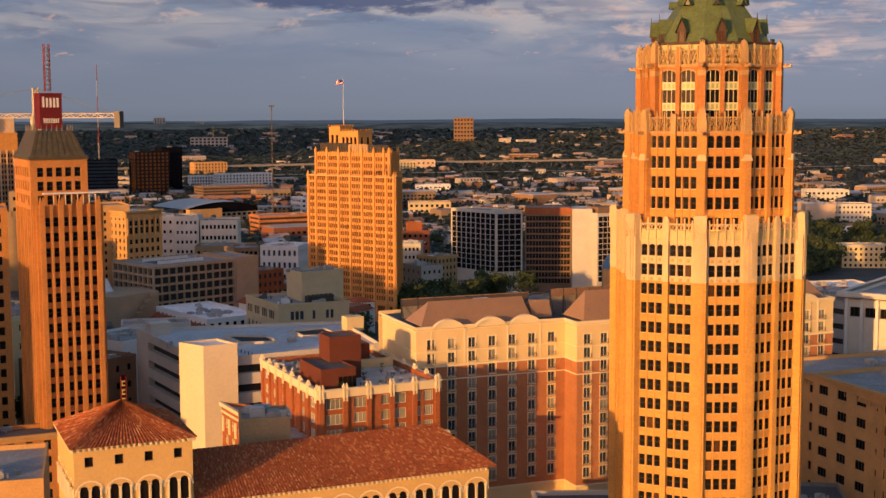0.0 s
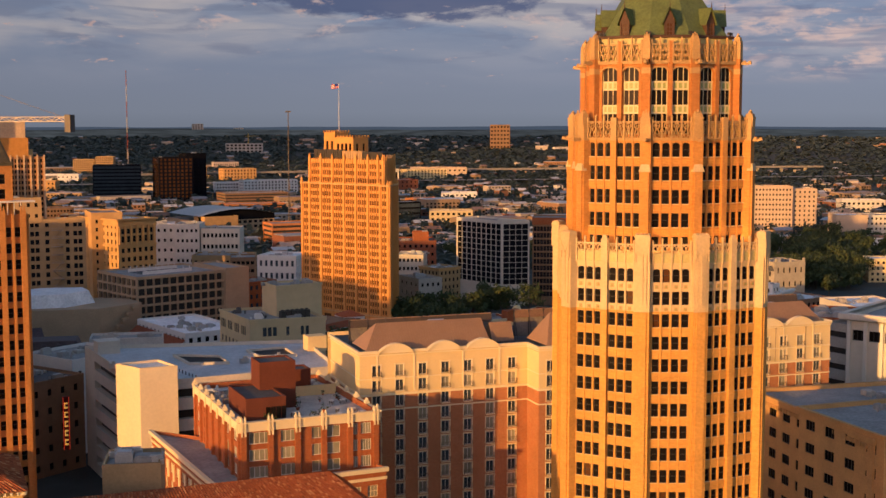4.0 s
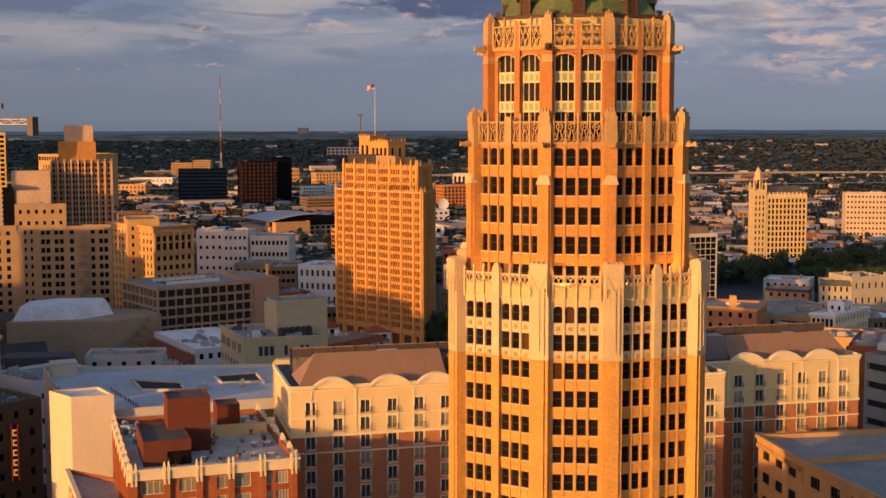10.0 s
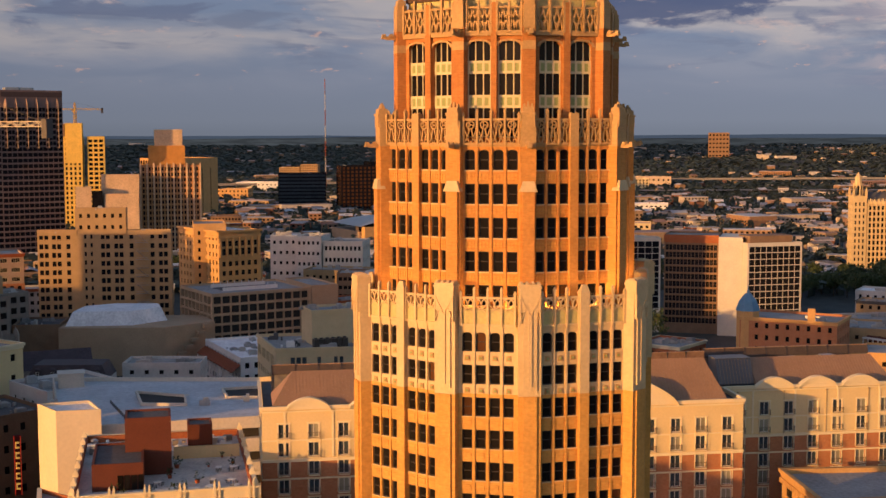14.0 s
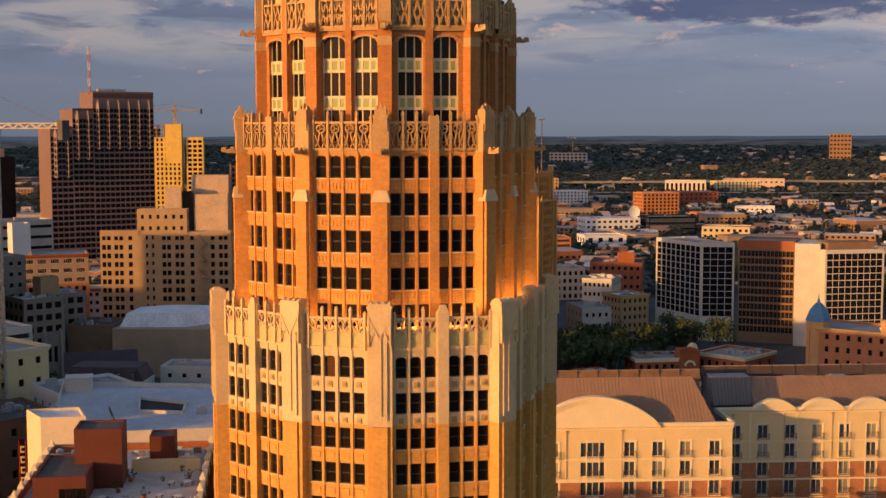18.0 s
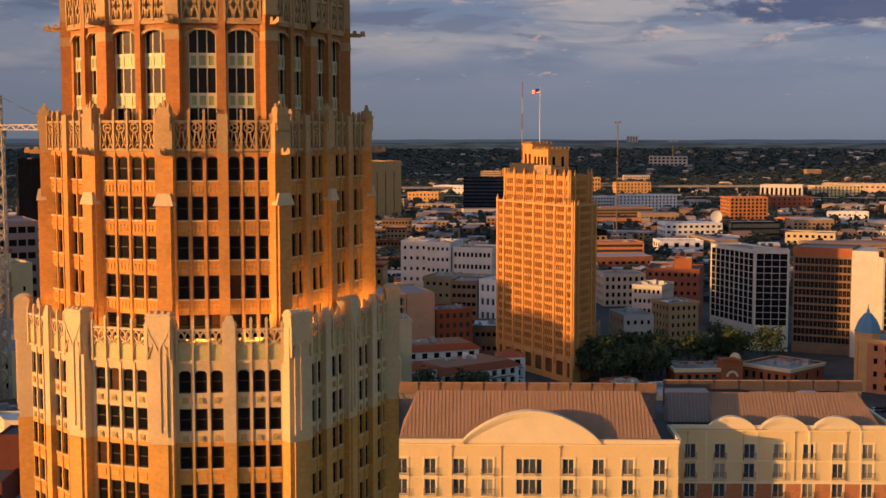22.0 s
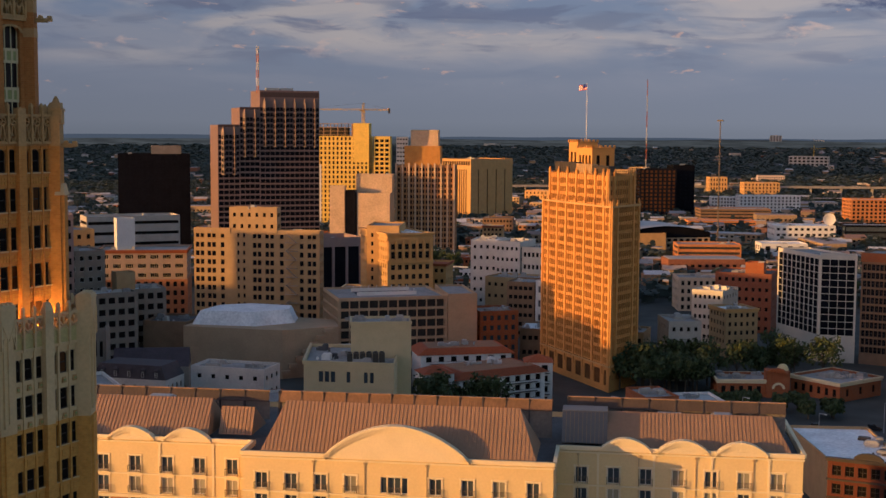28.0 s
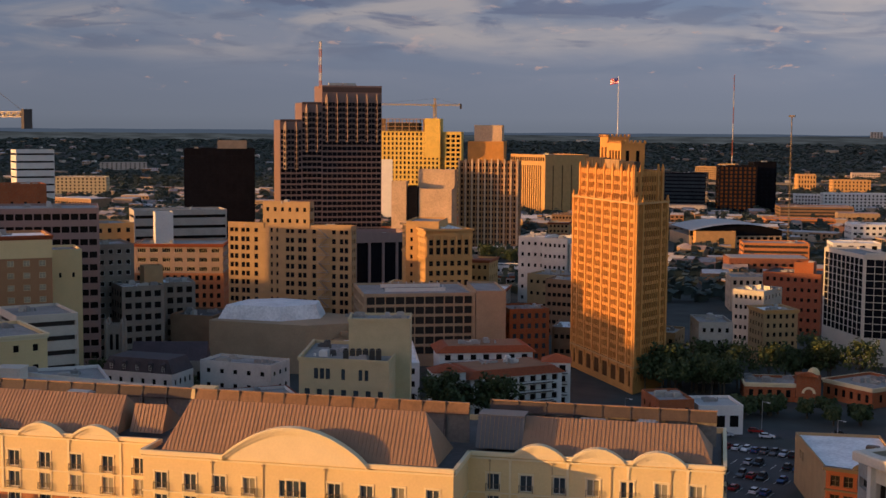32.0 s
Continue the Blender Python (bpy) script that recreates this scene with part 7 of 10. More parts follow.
def garage_two():
    # shade inside the openings is painted as near-black panels
    ob = block("parking_garage", "tan concrete parking garage with rows of square openings", "parking garage", (-159, 334.7), (-128.5, 362.5), 34, 27, SAND4, 6, 11, 8, 3.3, 2.8, DECK_SHADE, ROOF_GREY, recess=1.2, limit=90, clutter=0, base=4, wname="deck_opening")
    block("garage_end", "tan brick end block of the garage", "building", (-128.3, 362.7), (-119.5, 369.5), 30, 27.6, SAND4, 0, 0, clutter=0, into=ob)
    g = Geo()
    u, n, L = frame_of((-159, 334.7), (-128.5, 362.5))
    c = (-143.7 - n.x * 18 , 348.6 - n.y * 18)
    # dark slab laid on the deck in place of the shaded opening
    g.obox(c, (u.x, u.y), 22, 12, 26.22, 26.3)
    part("ramp_well", g, ROOF_DARK, ob, "dark slab painted as the shaded ramp opening in the top deck")
    g = Geo()
    for s in (-1, 1):
        g.obox((c[0] - n.x * s * 6.2, c[1] - n.y * s * 6.2), (u.x, u.y), 23, 0.3, 26.2, 27.6)
        for k in range(8):
            g.obox((c[0] - n.x * s * 6.2 + u.x * (k - 3.5) * 3, c[1] - n.y * s * 6.2 + u.y * (k - 3.5) * 3), (u.x, u.y), 0.2, 0.2, 27, 28.6)
    part("ramp_rail", g, WHITE_PAINT, ob)
SAND4 = mat("tan_concrete", (0.43, 0.30, 0.18), 0.9, var=0.15, scale=0.2, fine=2)
garage_two()
def auditorium():
    ob = thing("theater_building", "brown stucco theatre with a faceted grey roof", "theater")
    R = [(-205, 303), (-168, 312), (-156, 330), (-166, 344), (-196, 340), (-211, 326)]
    g = Geo()
    g.prism(R, 0, 17.5)
    part("wall", g, SAND4, ob)
    g = Geo()
    c = [(p[0] * 0.62 - 204 * 0.38, p[1] * 0.80 + 325 * 0.20) for p in R]
    g.prism(c, 17.4, 22.5, 0, 0.86)
    part("roof", g, ROOF_WHITE, ob, "faceted pale grey metal roof")
    for k in range(7):
        g = Geo()
        s = k / 7
        x, y = -166 + 10 * s, 311 + 17 * s
        g.obox((x, y), (0.55, 0.83), 3.4, 1.4, 2 + k * 2.3, 3.4 + k * 2.3)
        part("stair_flight", g, SAND4, ob)
auditorium()
block("stage_house", "brown brick stage house with rooftop tank", "building", (-222, 301), (-206, 306), 20, 18.5, BROWN, 0, 0, clutter=4, roof=ROOF_DARK)
BROWN2 = mat("grey_brown_stone", (0.27, 0.22, 0.17), 0.9, var=0.2, scale=0.3, fine=3)
block("grey_building", "grey stone building with white roof and dark paired windows", "building", (-227, 282), (-219.4, 295.3), 16, 30, BROWN2, 7, 4, 4, 2.4, 2.2, GLASS, ROOF_WHITE, frame=FRAME_D, clutter=4)
block("grey_building", "narrow grey stone building with white roof and roof units", "building", (-230, 306), (-223, 315.4), 16, 29, BROWN2, 7, 3, 3, 2.2, 2.2, GLASS, ROOF_WHITE, clutter=5)
block("stair_tower", "tan brick stair tower rising over a white roof", "building", (-228, 294), (-224.5, 300), 6, 36.4, BEIGE, 0, 0, clutter=0)
# street on the far side and its tall neighbours
block("granite_office", "pink-brown granite office building with rows of dark windows", "office building", (-262, 236), (-228.4, 273.2), 30, 58.5, PINKISH, 13, 16, 9, 2.6, 2.2, GLASS, ROOF_GREY, limit=80, clutter=5, recess=0.4)
block("stone_office", "slim grey office with white window bands", "building", (-243, 285), (-236, 297), 20, 44, BROWN2, 11, 4, 5, 1.7, 1.8, GLASS, ROOF_GREY, frame=FRAME_W, clutter=2)
block("tan_building", "tan brick building catching the low sun", "building", (-300, 337), (-292, 352), 24, 46, SAND, 10, 4, 6, 1.6, 1.9, GLASS, ROOF_GREY, clutter=2)
def cream_hotel():
    ob = block("hotel_building", "cream hotel with brown panel windows and a red tile edge", "hotel", (-224, 209), (-207.6, 234), 22, 52.6, HOTEL_TAN, 12, 6, 5, 2.0, 1.8, CURTAIN, ROOF_WHITE, frame=CREAM_TRIM, cornice=CLAY, limit=110, top=6, clutter=3, bars=(2, 2))
    g = Geo()
    ledge(g, quad_of((-224, 209), (-207.6, 234), 22), 45.5, 52, 0.06, (0, 1, 3))
    part("cream_band", g, CREAM, ob)
HOTEL_TAN = mat("brown_stucco", (0.36, 0.19, 0.09), 0.85, var=0.1)
cream_hotel()
block("white_annex", "pale stucco building with a sloping roof", "building", (-219.5, 244), (-214, 252), 18, 46.5, CREAM, 3, 2, 2, 0.8, 1.6, GLASS, ROOF_GREY, clutter=1)
block("shop_building", "cream shop building with balustraded roof", "building", (-163, 160), (-152.5, 184), 26, 33, CREAM, 6, 5, 5, 1.4, 1.8, GLASS, ROOF_GREY, cornice=CREAM_TRIM, clutter=5)
block("garage_building", "grey parking structure with white bands", "building", (-191, 206), (-183, 222), 24, 31.5, CONC_PALE, 7, 1, 1, wh=1.5, strip=True, glass=DECK_SHADE, recess=0.9, clutter=2)
block("white_shop", "white low building with grey roof", "building", (-132, 158), (-120, 175), 20, 26, WHITE_PAINT, 4, 5, 4, 1.1, 1.4, GLASS, ROOF_GREY, clutter=4)
block("orange_building", "orange brick building lit by the low sun", "building", (-440, 396), (-425, 420), 20, 56.5, RED_BRICK, 3, 4, 4, 1.4, 1.6, GLASS, ROOF_GREY, clutter=2)
# theatre row on the near left street
def mansard_house():
    p, q = (-172.5, 221.5), (-149.6, 226.8)
    ob = block("mansard_house", "pale house with a dark slate mansard and row of dormers", "building", p, q, 12, 15.5, OFF_WHITE, 4, 6, 4, 1.2, 1.9, GLASS, ROOF_DARK, clutter=0, frame=FRAME_W)
    g = Geo()
    g.prism(quad_of(p, q, 12), 15.5, 19.5, 0, 0.84)
    part("mansard_roof", g, SLATE_D, ob, "dark slate mansard roof")
    u, n, L = frame_of(p, q)
    for k in range(5):
        s = L * (k + 0.7) / 5.4
        g = Geo()
        g.obox((p[0] + u.x * s - n.x * 0.9, p[1] + u.y * s - n.y * 0.9), (u.x, u.y), 1.5, 1.6, 15.6, 18.2)
        g.obox((p[0] + u.x * s - n.x * 0.8, p[1] + u.y * s - n.y * 0.8), (u.x, u.y), 1.8, 1.9, 18.2, 18.7, 0, 0.4)
        d = part("dormer", g, SLATE_D, ob, "small slate dormer")
        part("pane", window_mesh(0.9, 1.5, GLASS, FRAME_W, (1, 2)), (), d, "", wall_pose(p, q, s, 16.1, 0.06))
SLATE_D = mat("dark_roof_slate", (0.06, 0.05, 0.052), 0.7, var=0.3, scale=0.6, fine=4)
mansard_house()
def theatre():
    ob = block("theatre_building", "dark brown theatre building with a glowing upright sign", "theatre", (-138, 130), (-126, 148), 22, 24.5, BROWN, 5, 5, 4, 1.2, 1.7, GLASS, ROOF_DARK, clutter=5)
    sg = thing("upright_sign", "upright theatre sign with red border and pale lettering bars", "sign", (-126.5, 134.0, 8), 25)
    g = Geo()
    g.box(-0.7, -0.3, 0, 0.7, 0.3, 13)
    g.box(-0.85, -0.2, 12.6, 0.85, 0.2, 13.4)
    part("sign_body", g, MAROON, sg)
    g = Geo()
    for k in range(5):
        z = 10.4 - k * 2.3
        g.box(-0.45, -0.36, z, 0.45, -0.3, z + 0.4)
        g.box(-0.45, -0.36, z + 1.1, 0.45, -0.3, z + 1.5)
        g.box(-0.45, -0.36, z, -0.2, -0.3, z + 1.5)
    part("lettering_bars", g, SIGN_GLOW, sg, "lit pale lettering bars")
    g = Geo()
    for s in (-1, 1):
        g.box(s * 0.68 - 0.06, -0.38, 0, s * 0.68 + 0.06, -0.3, 13.2)
    part("neon_edge", g, SIGN_NEON, sg)
def emit(name, col, strength):
    m = bpy.data.materials.new(name)
    m.use_nodes = True
    b = m.node_tree.nodes["Principled BSDF"]
    b.inputs["Base Color"].default_value = (*col, 1)
    b.inputs["Emission Color"].default_value = (*col, 1)
    b.inputs["Emission Strength"].default_value = strength
    return m
SIGN_GLOW = emit("sign_bulbs", (1.0, 0.55, 0.12), 0.35)
SIGN_NEON = emit("red_neon", (1.0, 0.06, 0.02), 0.35)
theatre()
# yellow block with plant, white shops, church
def yellow_block():
    ob = thing("office_building", "pale yellow stucco office with stepped roofs and dark plant", "building")
    R = [(-94.0, 215.4), (-71.4, 223.5), (-84.0, 249.0), (-107.8, 239.6)]
    L0, L3 = frame_of(R[0], R[1])[2], frame_of(R[3], R[0])[2]
    f0 = [(a, b, 22.6, 25.4) for a, b in ((4.0, 5.2), (5.6, 6.8), (7.2, 8.4), (11.4, 12.4), (16, 17), (17.6, 18.6))] + grid_wins(L0, 1, 21, 7, 5, 1.4, 2.0)
    f3 = [(a + k * 6.2, a + k * 6.2 + 1.2, 22.6, 25.4) for k in range(4) for a in (1.2, 2.7, 4.2)] + grid_wins(L3, 1, 21, 8, 5, 1.4, 2.0)
    poly_block(ob, R, 0, 28.0, YELLOW, ROOF_GREY, {0: f0, 3: f3}, GLASS_B, FRAME_D, 0.9, 0.25, 60, (1, 2))
    T = [(-87.5, 228.2), (-74.1, 237.3), (-80.0, 247.0), (-93.6, 238.0)]
    poly_block(ob, T, 0, 37.0, YELLOW, ROOF_GREY, {}, GLASS_B, None, 0.7, 0.2, 1)
    for i in (0, 3):
        g = Geo()
        ledge(g, R, 27.2, 28.1, 0.3, (i,))
        part("cornice", g, YELLOW, ob)
        g = Geo()
        ledge(g, T, 36.3, 37.1, 0.25, (i,))
        part("cornice", g, YELLOW, ob)
    e = Vector((0.83, 0.56)).normalized()
    for k in range(6):              # dark cooling units in front of the upper block
        g = Geo()
        c = (-86.0 + e.x * k * 1.7 + 1.0, 224.6 + e.y * k * 1.7 - 1.0)
        g.obox(c, (e.x, e.y), 1.4, 2.2, 27.1, 29.6)
        g.prism([(c[0] + 0.5 * math.cos(t * math.pi / 4), c[1] + 0.5 * math.sin(t * math.pi / 4)) for t in range(8)], 29.6, 29.95)
        part("cooling_unit", g, FRAME_D, ob, "dark cooling unit")
    roof_clutter(ob, R, 27.1, 6, 55, (GALV, WHITE_PAINT, ROOF_DARK))
    roof_clutter(ob, T, 36.3, 4, 56)
yellow_block()
block("shop_row", "white low shops with red tile awnings", "shop", (-121, 208), (-105, 229.5), 16, 14, WHITE_PAINT, 2, 6, 3, 1.5, 1.8, GLASS, ROOF_GREY, cornice=CLAY, clutter=4)
block("shop_row", "white flat-roofed shops with red tile edges", "shop", (-154.5, 316.4), (-128.3, 281.1), 24, 13, WHITE_PAINT, 3, 12, 7, 1.5, 1.9, GLASS, ROOF_WHITE, clutter=12, limit=20)
def shop_awnings():
    ob = thing("tile_awning", "lean-to red clay tile awning along the white shops", "awning")
    p, q = (-154.5, 316.4), (-128.3, 281.1)
    u, n, L = frame_of(p, q)
    g = Geo()
    P = lambda a, d, z: (p[0] + u.x * a + n.x * d, p[1] + u.y * a + n.y * d, z)
    k = 16
    for i in range(k):
        a0, a1 = L * i / k + 0.1, L * (i + 1) / k - 0.1
        g.quad(P(a0, 3.2, 8.4), P(a1, 3.2, 8.4), P(a1, 0.02, 10.6), P(a0, 0.02, 10.6))
        g.quad(P(a0, 3.2, 8.1), P(a1, 3.2, 8.1), P(a1, 3.2, 8.4), P(a0, 3.2, 8.4))
        g.quad(P(a0, 0.02, 10.3), P(a1, 0.02, 10.3), P(a1, 3.2, 8.1), P(a0, 3.2, 8.1))
    part("tile_slope", g, CLAY, ob)
    for i in range(9):
        g = Geo()
        c = P(0.5 + (L - 1) * i / 8, 3.0, 0)
        g.obox(c[:2], (u.x, u.y), 0.3, 0.3, 0, 8.15)
        part("post", g, FRAME_W, ob)
shop_awnings()
block("white_store", "white plastered store with two small dark windows", "building", (-151.2, 240.2), (-128, 245.0), 12, 17.8, OFF_WHITE, 4, 5, 3, 1.3, 1.3, GLASS, ROOF_GREY, clutter=4, limit=12)
SLATE = brick_mat("dark_slate", (0.105, 0.075, 0.078), (0.080, 0.060, 0.062), (0.05, 0.04, 0.04))
def church():
    ob = thing("church", "stone church with a dark slate roof and square tower", "church")
    a, b = (-194, 253.5), (-174, 267.5)
    R = quad_of(a, b, 12)
    L = frame_of(a, b)[2]
    poly_block(ob, R, 0, 11, BROWN2, ROOF_DARK, {0: grid_wins(L, 1, 9, 7, 1, 1.4, 5)}, GLASS, None, 0.2, 0.4, 8)
    g = Geo()
    m0, m1 = ((R[0][0] + R[3][0]) / 2, (R[0][1] + R[3][1]) / 2), ((R[1][0] + R[2][0]) / 2, (R[1][1] + R[2][1]) / 2)
    g.quad((*R[0], 10.9), (*R[1], 10.9), (*m1, 16.5), (*m0, 16.5))
    g.quad((*R[2], 10.9), (*R[3], 10.9), (*m0, 16.5), (*m1, 16.5))
    g.quad((*R[1], 10.9), (*R[2], 10.9), (*m1, 16.5))
    g.quad((*R[3], 10.9), (*R[0], 10.9), (*m0, 16.5))
    part("roof", g, SLATE, ob, "steep dark slate roof")
    T = quad_of((-192, 241.5), (-188, 244.3), 4.8)
    poly_block(ob, T, 0, 24.5, BROWN2, ROOF_DARK, {0: grid_wins(4.88, 15, 23, 2, 1, 1.0, 5), 1: grid_wins(4.8, 15, 23, 2, 1, 1.0, 5)}, GLASS, None, 0.6, 0.4, 8)
    g = Geo()
    for p in T:
        g.obox(p, (1, 0), 1.0, 1.0, 0, 25)
        g.obox(p, (1, 0), 1.05, 1.05, 25, 26.6, 0, 0.1)
    part("corner_pinnacle", g, BROWN2, ob)
church()
# white building with red tile roofs near the slab
def tiled_inn():
    ob = thing("inn_building", "white stucco inn with red tile hips and dark balconies", "inn")
    for p, q, d, z, n in (((-112, 312), (-88, 332), 16, 14.5, 7), ((-84, 285), (-67, 312), 18, 13.2, 8), ((-92, 277), (-85, 284), 9, 15.5, 2), ((-74, 312), (-66, 316), 9, 15.5, 2)):
        R = quad_of(p, q, d)
        L = frame_of(p, q)[2]
        poly_block(ob, R, 0, z - 1.2, WHITE_PAINT, ROOF_GREY, {0: grid_wins(L, 0.6, z - 1.2, n, 4, 2.0, 1.9), 1: grid_wins(d, 0.6, z - 1.2, 3, 4, 1.4, 1.9)}, GLASS, FRAME_D, 0.2, 0.6, 40)
        c = (sum(x[0] for x in R) / 4, sum(x[1] for x in R) / 4)
        E = [(c[0] + (x[0] - c[0]) * 1.08, c[1] + (x[1] - c[1]) * 1.08) for x in R]
        g = Geo()
        g.prism(E, z - 1.2, z + 0.9, 0, 0.80 if n > 3 else 0.05)
        part("tile_roof", g, CLAY, ob, "red clay tile roof rim")
        if n > 3:
            g = Geo()
            g.prism([(c[0] + (x[0] - c[0]) * 0.80, c[1] + (x[1] - c[1]) * 0.80) for x in R], z + 0.6, z + 0.95)
            part("flat_roof", g, BROWN, ob, "brown flat roof inside the tile rim")
            roof_clutter(ob, [(c[0] + (x[0] - c[0]) * 0.7, c[1] + (x[1] - c[1]) * 0.7) for x in R], z + 0.95, 4, n, (WHITE_PAINT, GALV))
        g = Geo()
        for k in range(4):
            u, nn, L = frame_of(p, q)
            zz = 0.6 + k * (z - 1.8) / 4
            g.obox(((p[0] + q[0]) / 2 + nn.x * 0.5, (p[1] + q[1]) / 2 + nn.y * 0.5), (u.x, u.y), L * 0.8, 1.0, zz, zz + 0.15)
            g.obox(((p[0] + q[0]) / 2 + nn.x * 1.0, (p[1] + q[1]) / 2 + nn.y * 1.0), (u.x, u.y), L * 0.8, 0.06, zz + 0.95, zz + 1.05)
        part("balcony", g, FRAME_D, ob)
tiled_inn()
block("white_loft", "white painted loft building with fire escape", "building", (-200, 525), (-186, 528), 20, 33.5, OFF_WHITE, 6, 4, 5, 1.3, 1.7, GLASS, ROOF_WHITE, clutter=4)
block("white_loft", "white painted building with a stair head and roof plant", "building", (-185, 522), (-171.5, 522.8), 22, 33.6, OFF_WHITE, 6, 5, 5, 1.2, 1.7, GLASS, ROOF_GREY, clutter=4, limit=34)
block("cream_office", "pale cream stucco office with tall paired windows", "building", (-171, 524), (-150, 525), 20, 31.2, CONC_PALE, 5, 9, 5, 1.3, 2.2, GLASS, ROOF_GREY, clutter=4, limit=46, frame=FRAME_D)
block("arcade_building", "white stucco building with tall recessed bays", "building", (-127.4, 442), (-108, 438.3), 20, 25, WHITE_PAINT, 4, 7, 5, 1.3, 2.8, GLASS_B, ROOF_WHITE, clutter=3, recess=0.5)
block("brown_building", "brown brick building with metal balconies", "building", (-140, 440), (-128, 442), 18, 24, BROWN, 6, 5, 4, 1.6, 1.6, GLASS, ROOF_GREY, clutter=3)
block("red_building", "dark red brick building with white roof units", "building", (-121, 375), (-110, 386), 16, 20, RED_BRICK, 5, 5, 4, 1.4, 1.9, GLASS_B, ROOF_GREY, clutter=3)
block("tan_shop", "tan brick building with a white roof", "building", (-112, 392), (-100, 396), 20, 12, BROWN, 2, 5, 3, 1.4, 1.6, GLASS, ROOF_WHITE, clutter=3)
block("tiled_building", "tan building with a red tile roof corner", "building", (-205, 470), (-188, 475), 18, 26, SAND, 5, 6, 4, 1.4, 1.8, GLASS, CLAY, cornice=CLAY, clutter=1)
block("yellow_low_building", "yellow-tan low building with plant", "building", (-165, 470), (-135, 470), 18, 22, BEIGE, 4, 9, 4, 1.4, 1.5, GLASS, ROOF_GREY, clutter=4)
# right of the slab: hotels, red brick, trees
def grid_hotel():
    ob = thing("hotel_building", "white concrete hotel with black window grid and dark atrium wall", "hotel")
    def grid(p, q, d, z0, z1, nf, nz, side=0):
        R = quad_of(p, q, d)
        L = frame_of(p, q)[2]
        faces = {0: grid_wins(L, z0, z1 - 1.5, nf, nz, 3.1, 2.45, 0.7)}
        if side:
            faces[1] = grid_wins(d, z0, z1 - 1.5, side, nz, 3.0, 2.45, 0.7)
        poly_block(ob, R, 0, z1, CONC_PALE, ROOF_GREY, faces, GLASS_BLK, None, 0.8, 0.14, 48)
    grid((-31, 469), (-9, 443.5), 14, 10.5, 41.5, 9, 11, 4)
    grid((-9, 443.7), (4.5, 446.4), 10, 10.5, 41.5, 4, 11)
    R = quad_of((6, 447), (29, 445), 20)
    poly_block(ob, R, 0, 43.0, BROWN, ROOF_GREY, {0: grid_wins(23, 4, 39, 14, 11, 1.4, 2.4, 0.4)}, GLASS_BLK, STEEL, 0.8, 0.8, 60, (2, 2))
    g = Geo()
    ledge(g, R, 39.5, 42.9, 0.3, (0,))
    part("red_fascia", g, RED_BRICK, ob, "red-brown fascia over the atrium")
    g = Geo()
    g.prism(quad_of((29, 441), (39, 440), 22), 0, 42.5)
    part("white_pier", g, CONC_PALE, ob, "blank pale concrete slabs")
    grid((41, 436), (64, 447), 16, 6, 40.5, 9, 12, 3)
    g = Geo()
    g.prism(quad_of((42, 440), (60, 449), 10), 40, 43.2)
    part("plant_room", g, BROWN, ob)
grid_hotel()
block("red_brick_building", "red brick building with a stair tower", "building", (-66.4, 502), (-41.8, 504.4), 24, 26.5, DULL_BRICK, 6, 8, 5, 1.3, 1.6, GLASS, ROOF_DARK, clutter=4)
block("stair_tower", "red brick stair tower", "building", (-54, 506), (-46, 507), 8, 31, RED_BRICK, 0, 0, z0=20, clutter=1)
block("small_hotel", "pale grey stucco building with roof plant", "building", (-47, 376), (-37, 382), 18, 21.5, CONCRETE, 5, 4, 4, 1.1, 1.5, GLASS, ROOF_GREY, clutter=4)
block("small_hotel", "pale stucco building with roof plant behind trees", "building", (-60, 446), (-47, 445), 18, 25, CONC_PALE, 6, 6, 5, 1.1, 1.6, GLASS, ROOF_WHITE, clutter=5, frame=FRAME_D)
block("tan_apartments", "tan brick apartment house with small windows", "building", (-39, 421), (-29, 430), 14, 21, BEIGE, 6, 5, 5, 1.1, 1.6, GLASS, ROOF_WHITE, clutter=4, cornice=SAND)
block("cooling_plant", "tan building with white cooling towers on top", "building", (-72, 385), (-60, 387), 16, 15, BEIGE, 3, 5, 3, 1.3, 1.6, GLASS, ROOF_GREY, clutter=5)
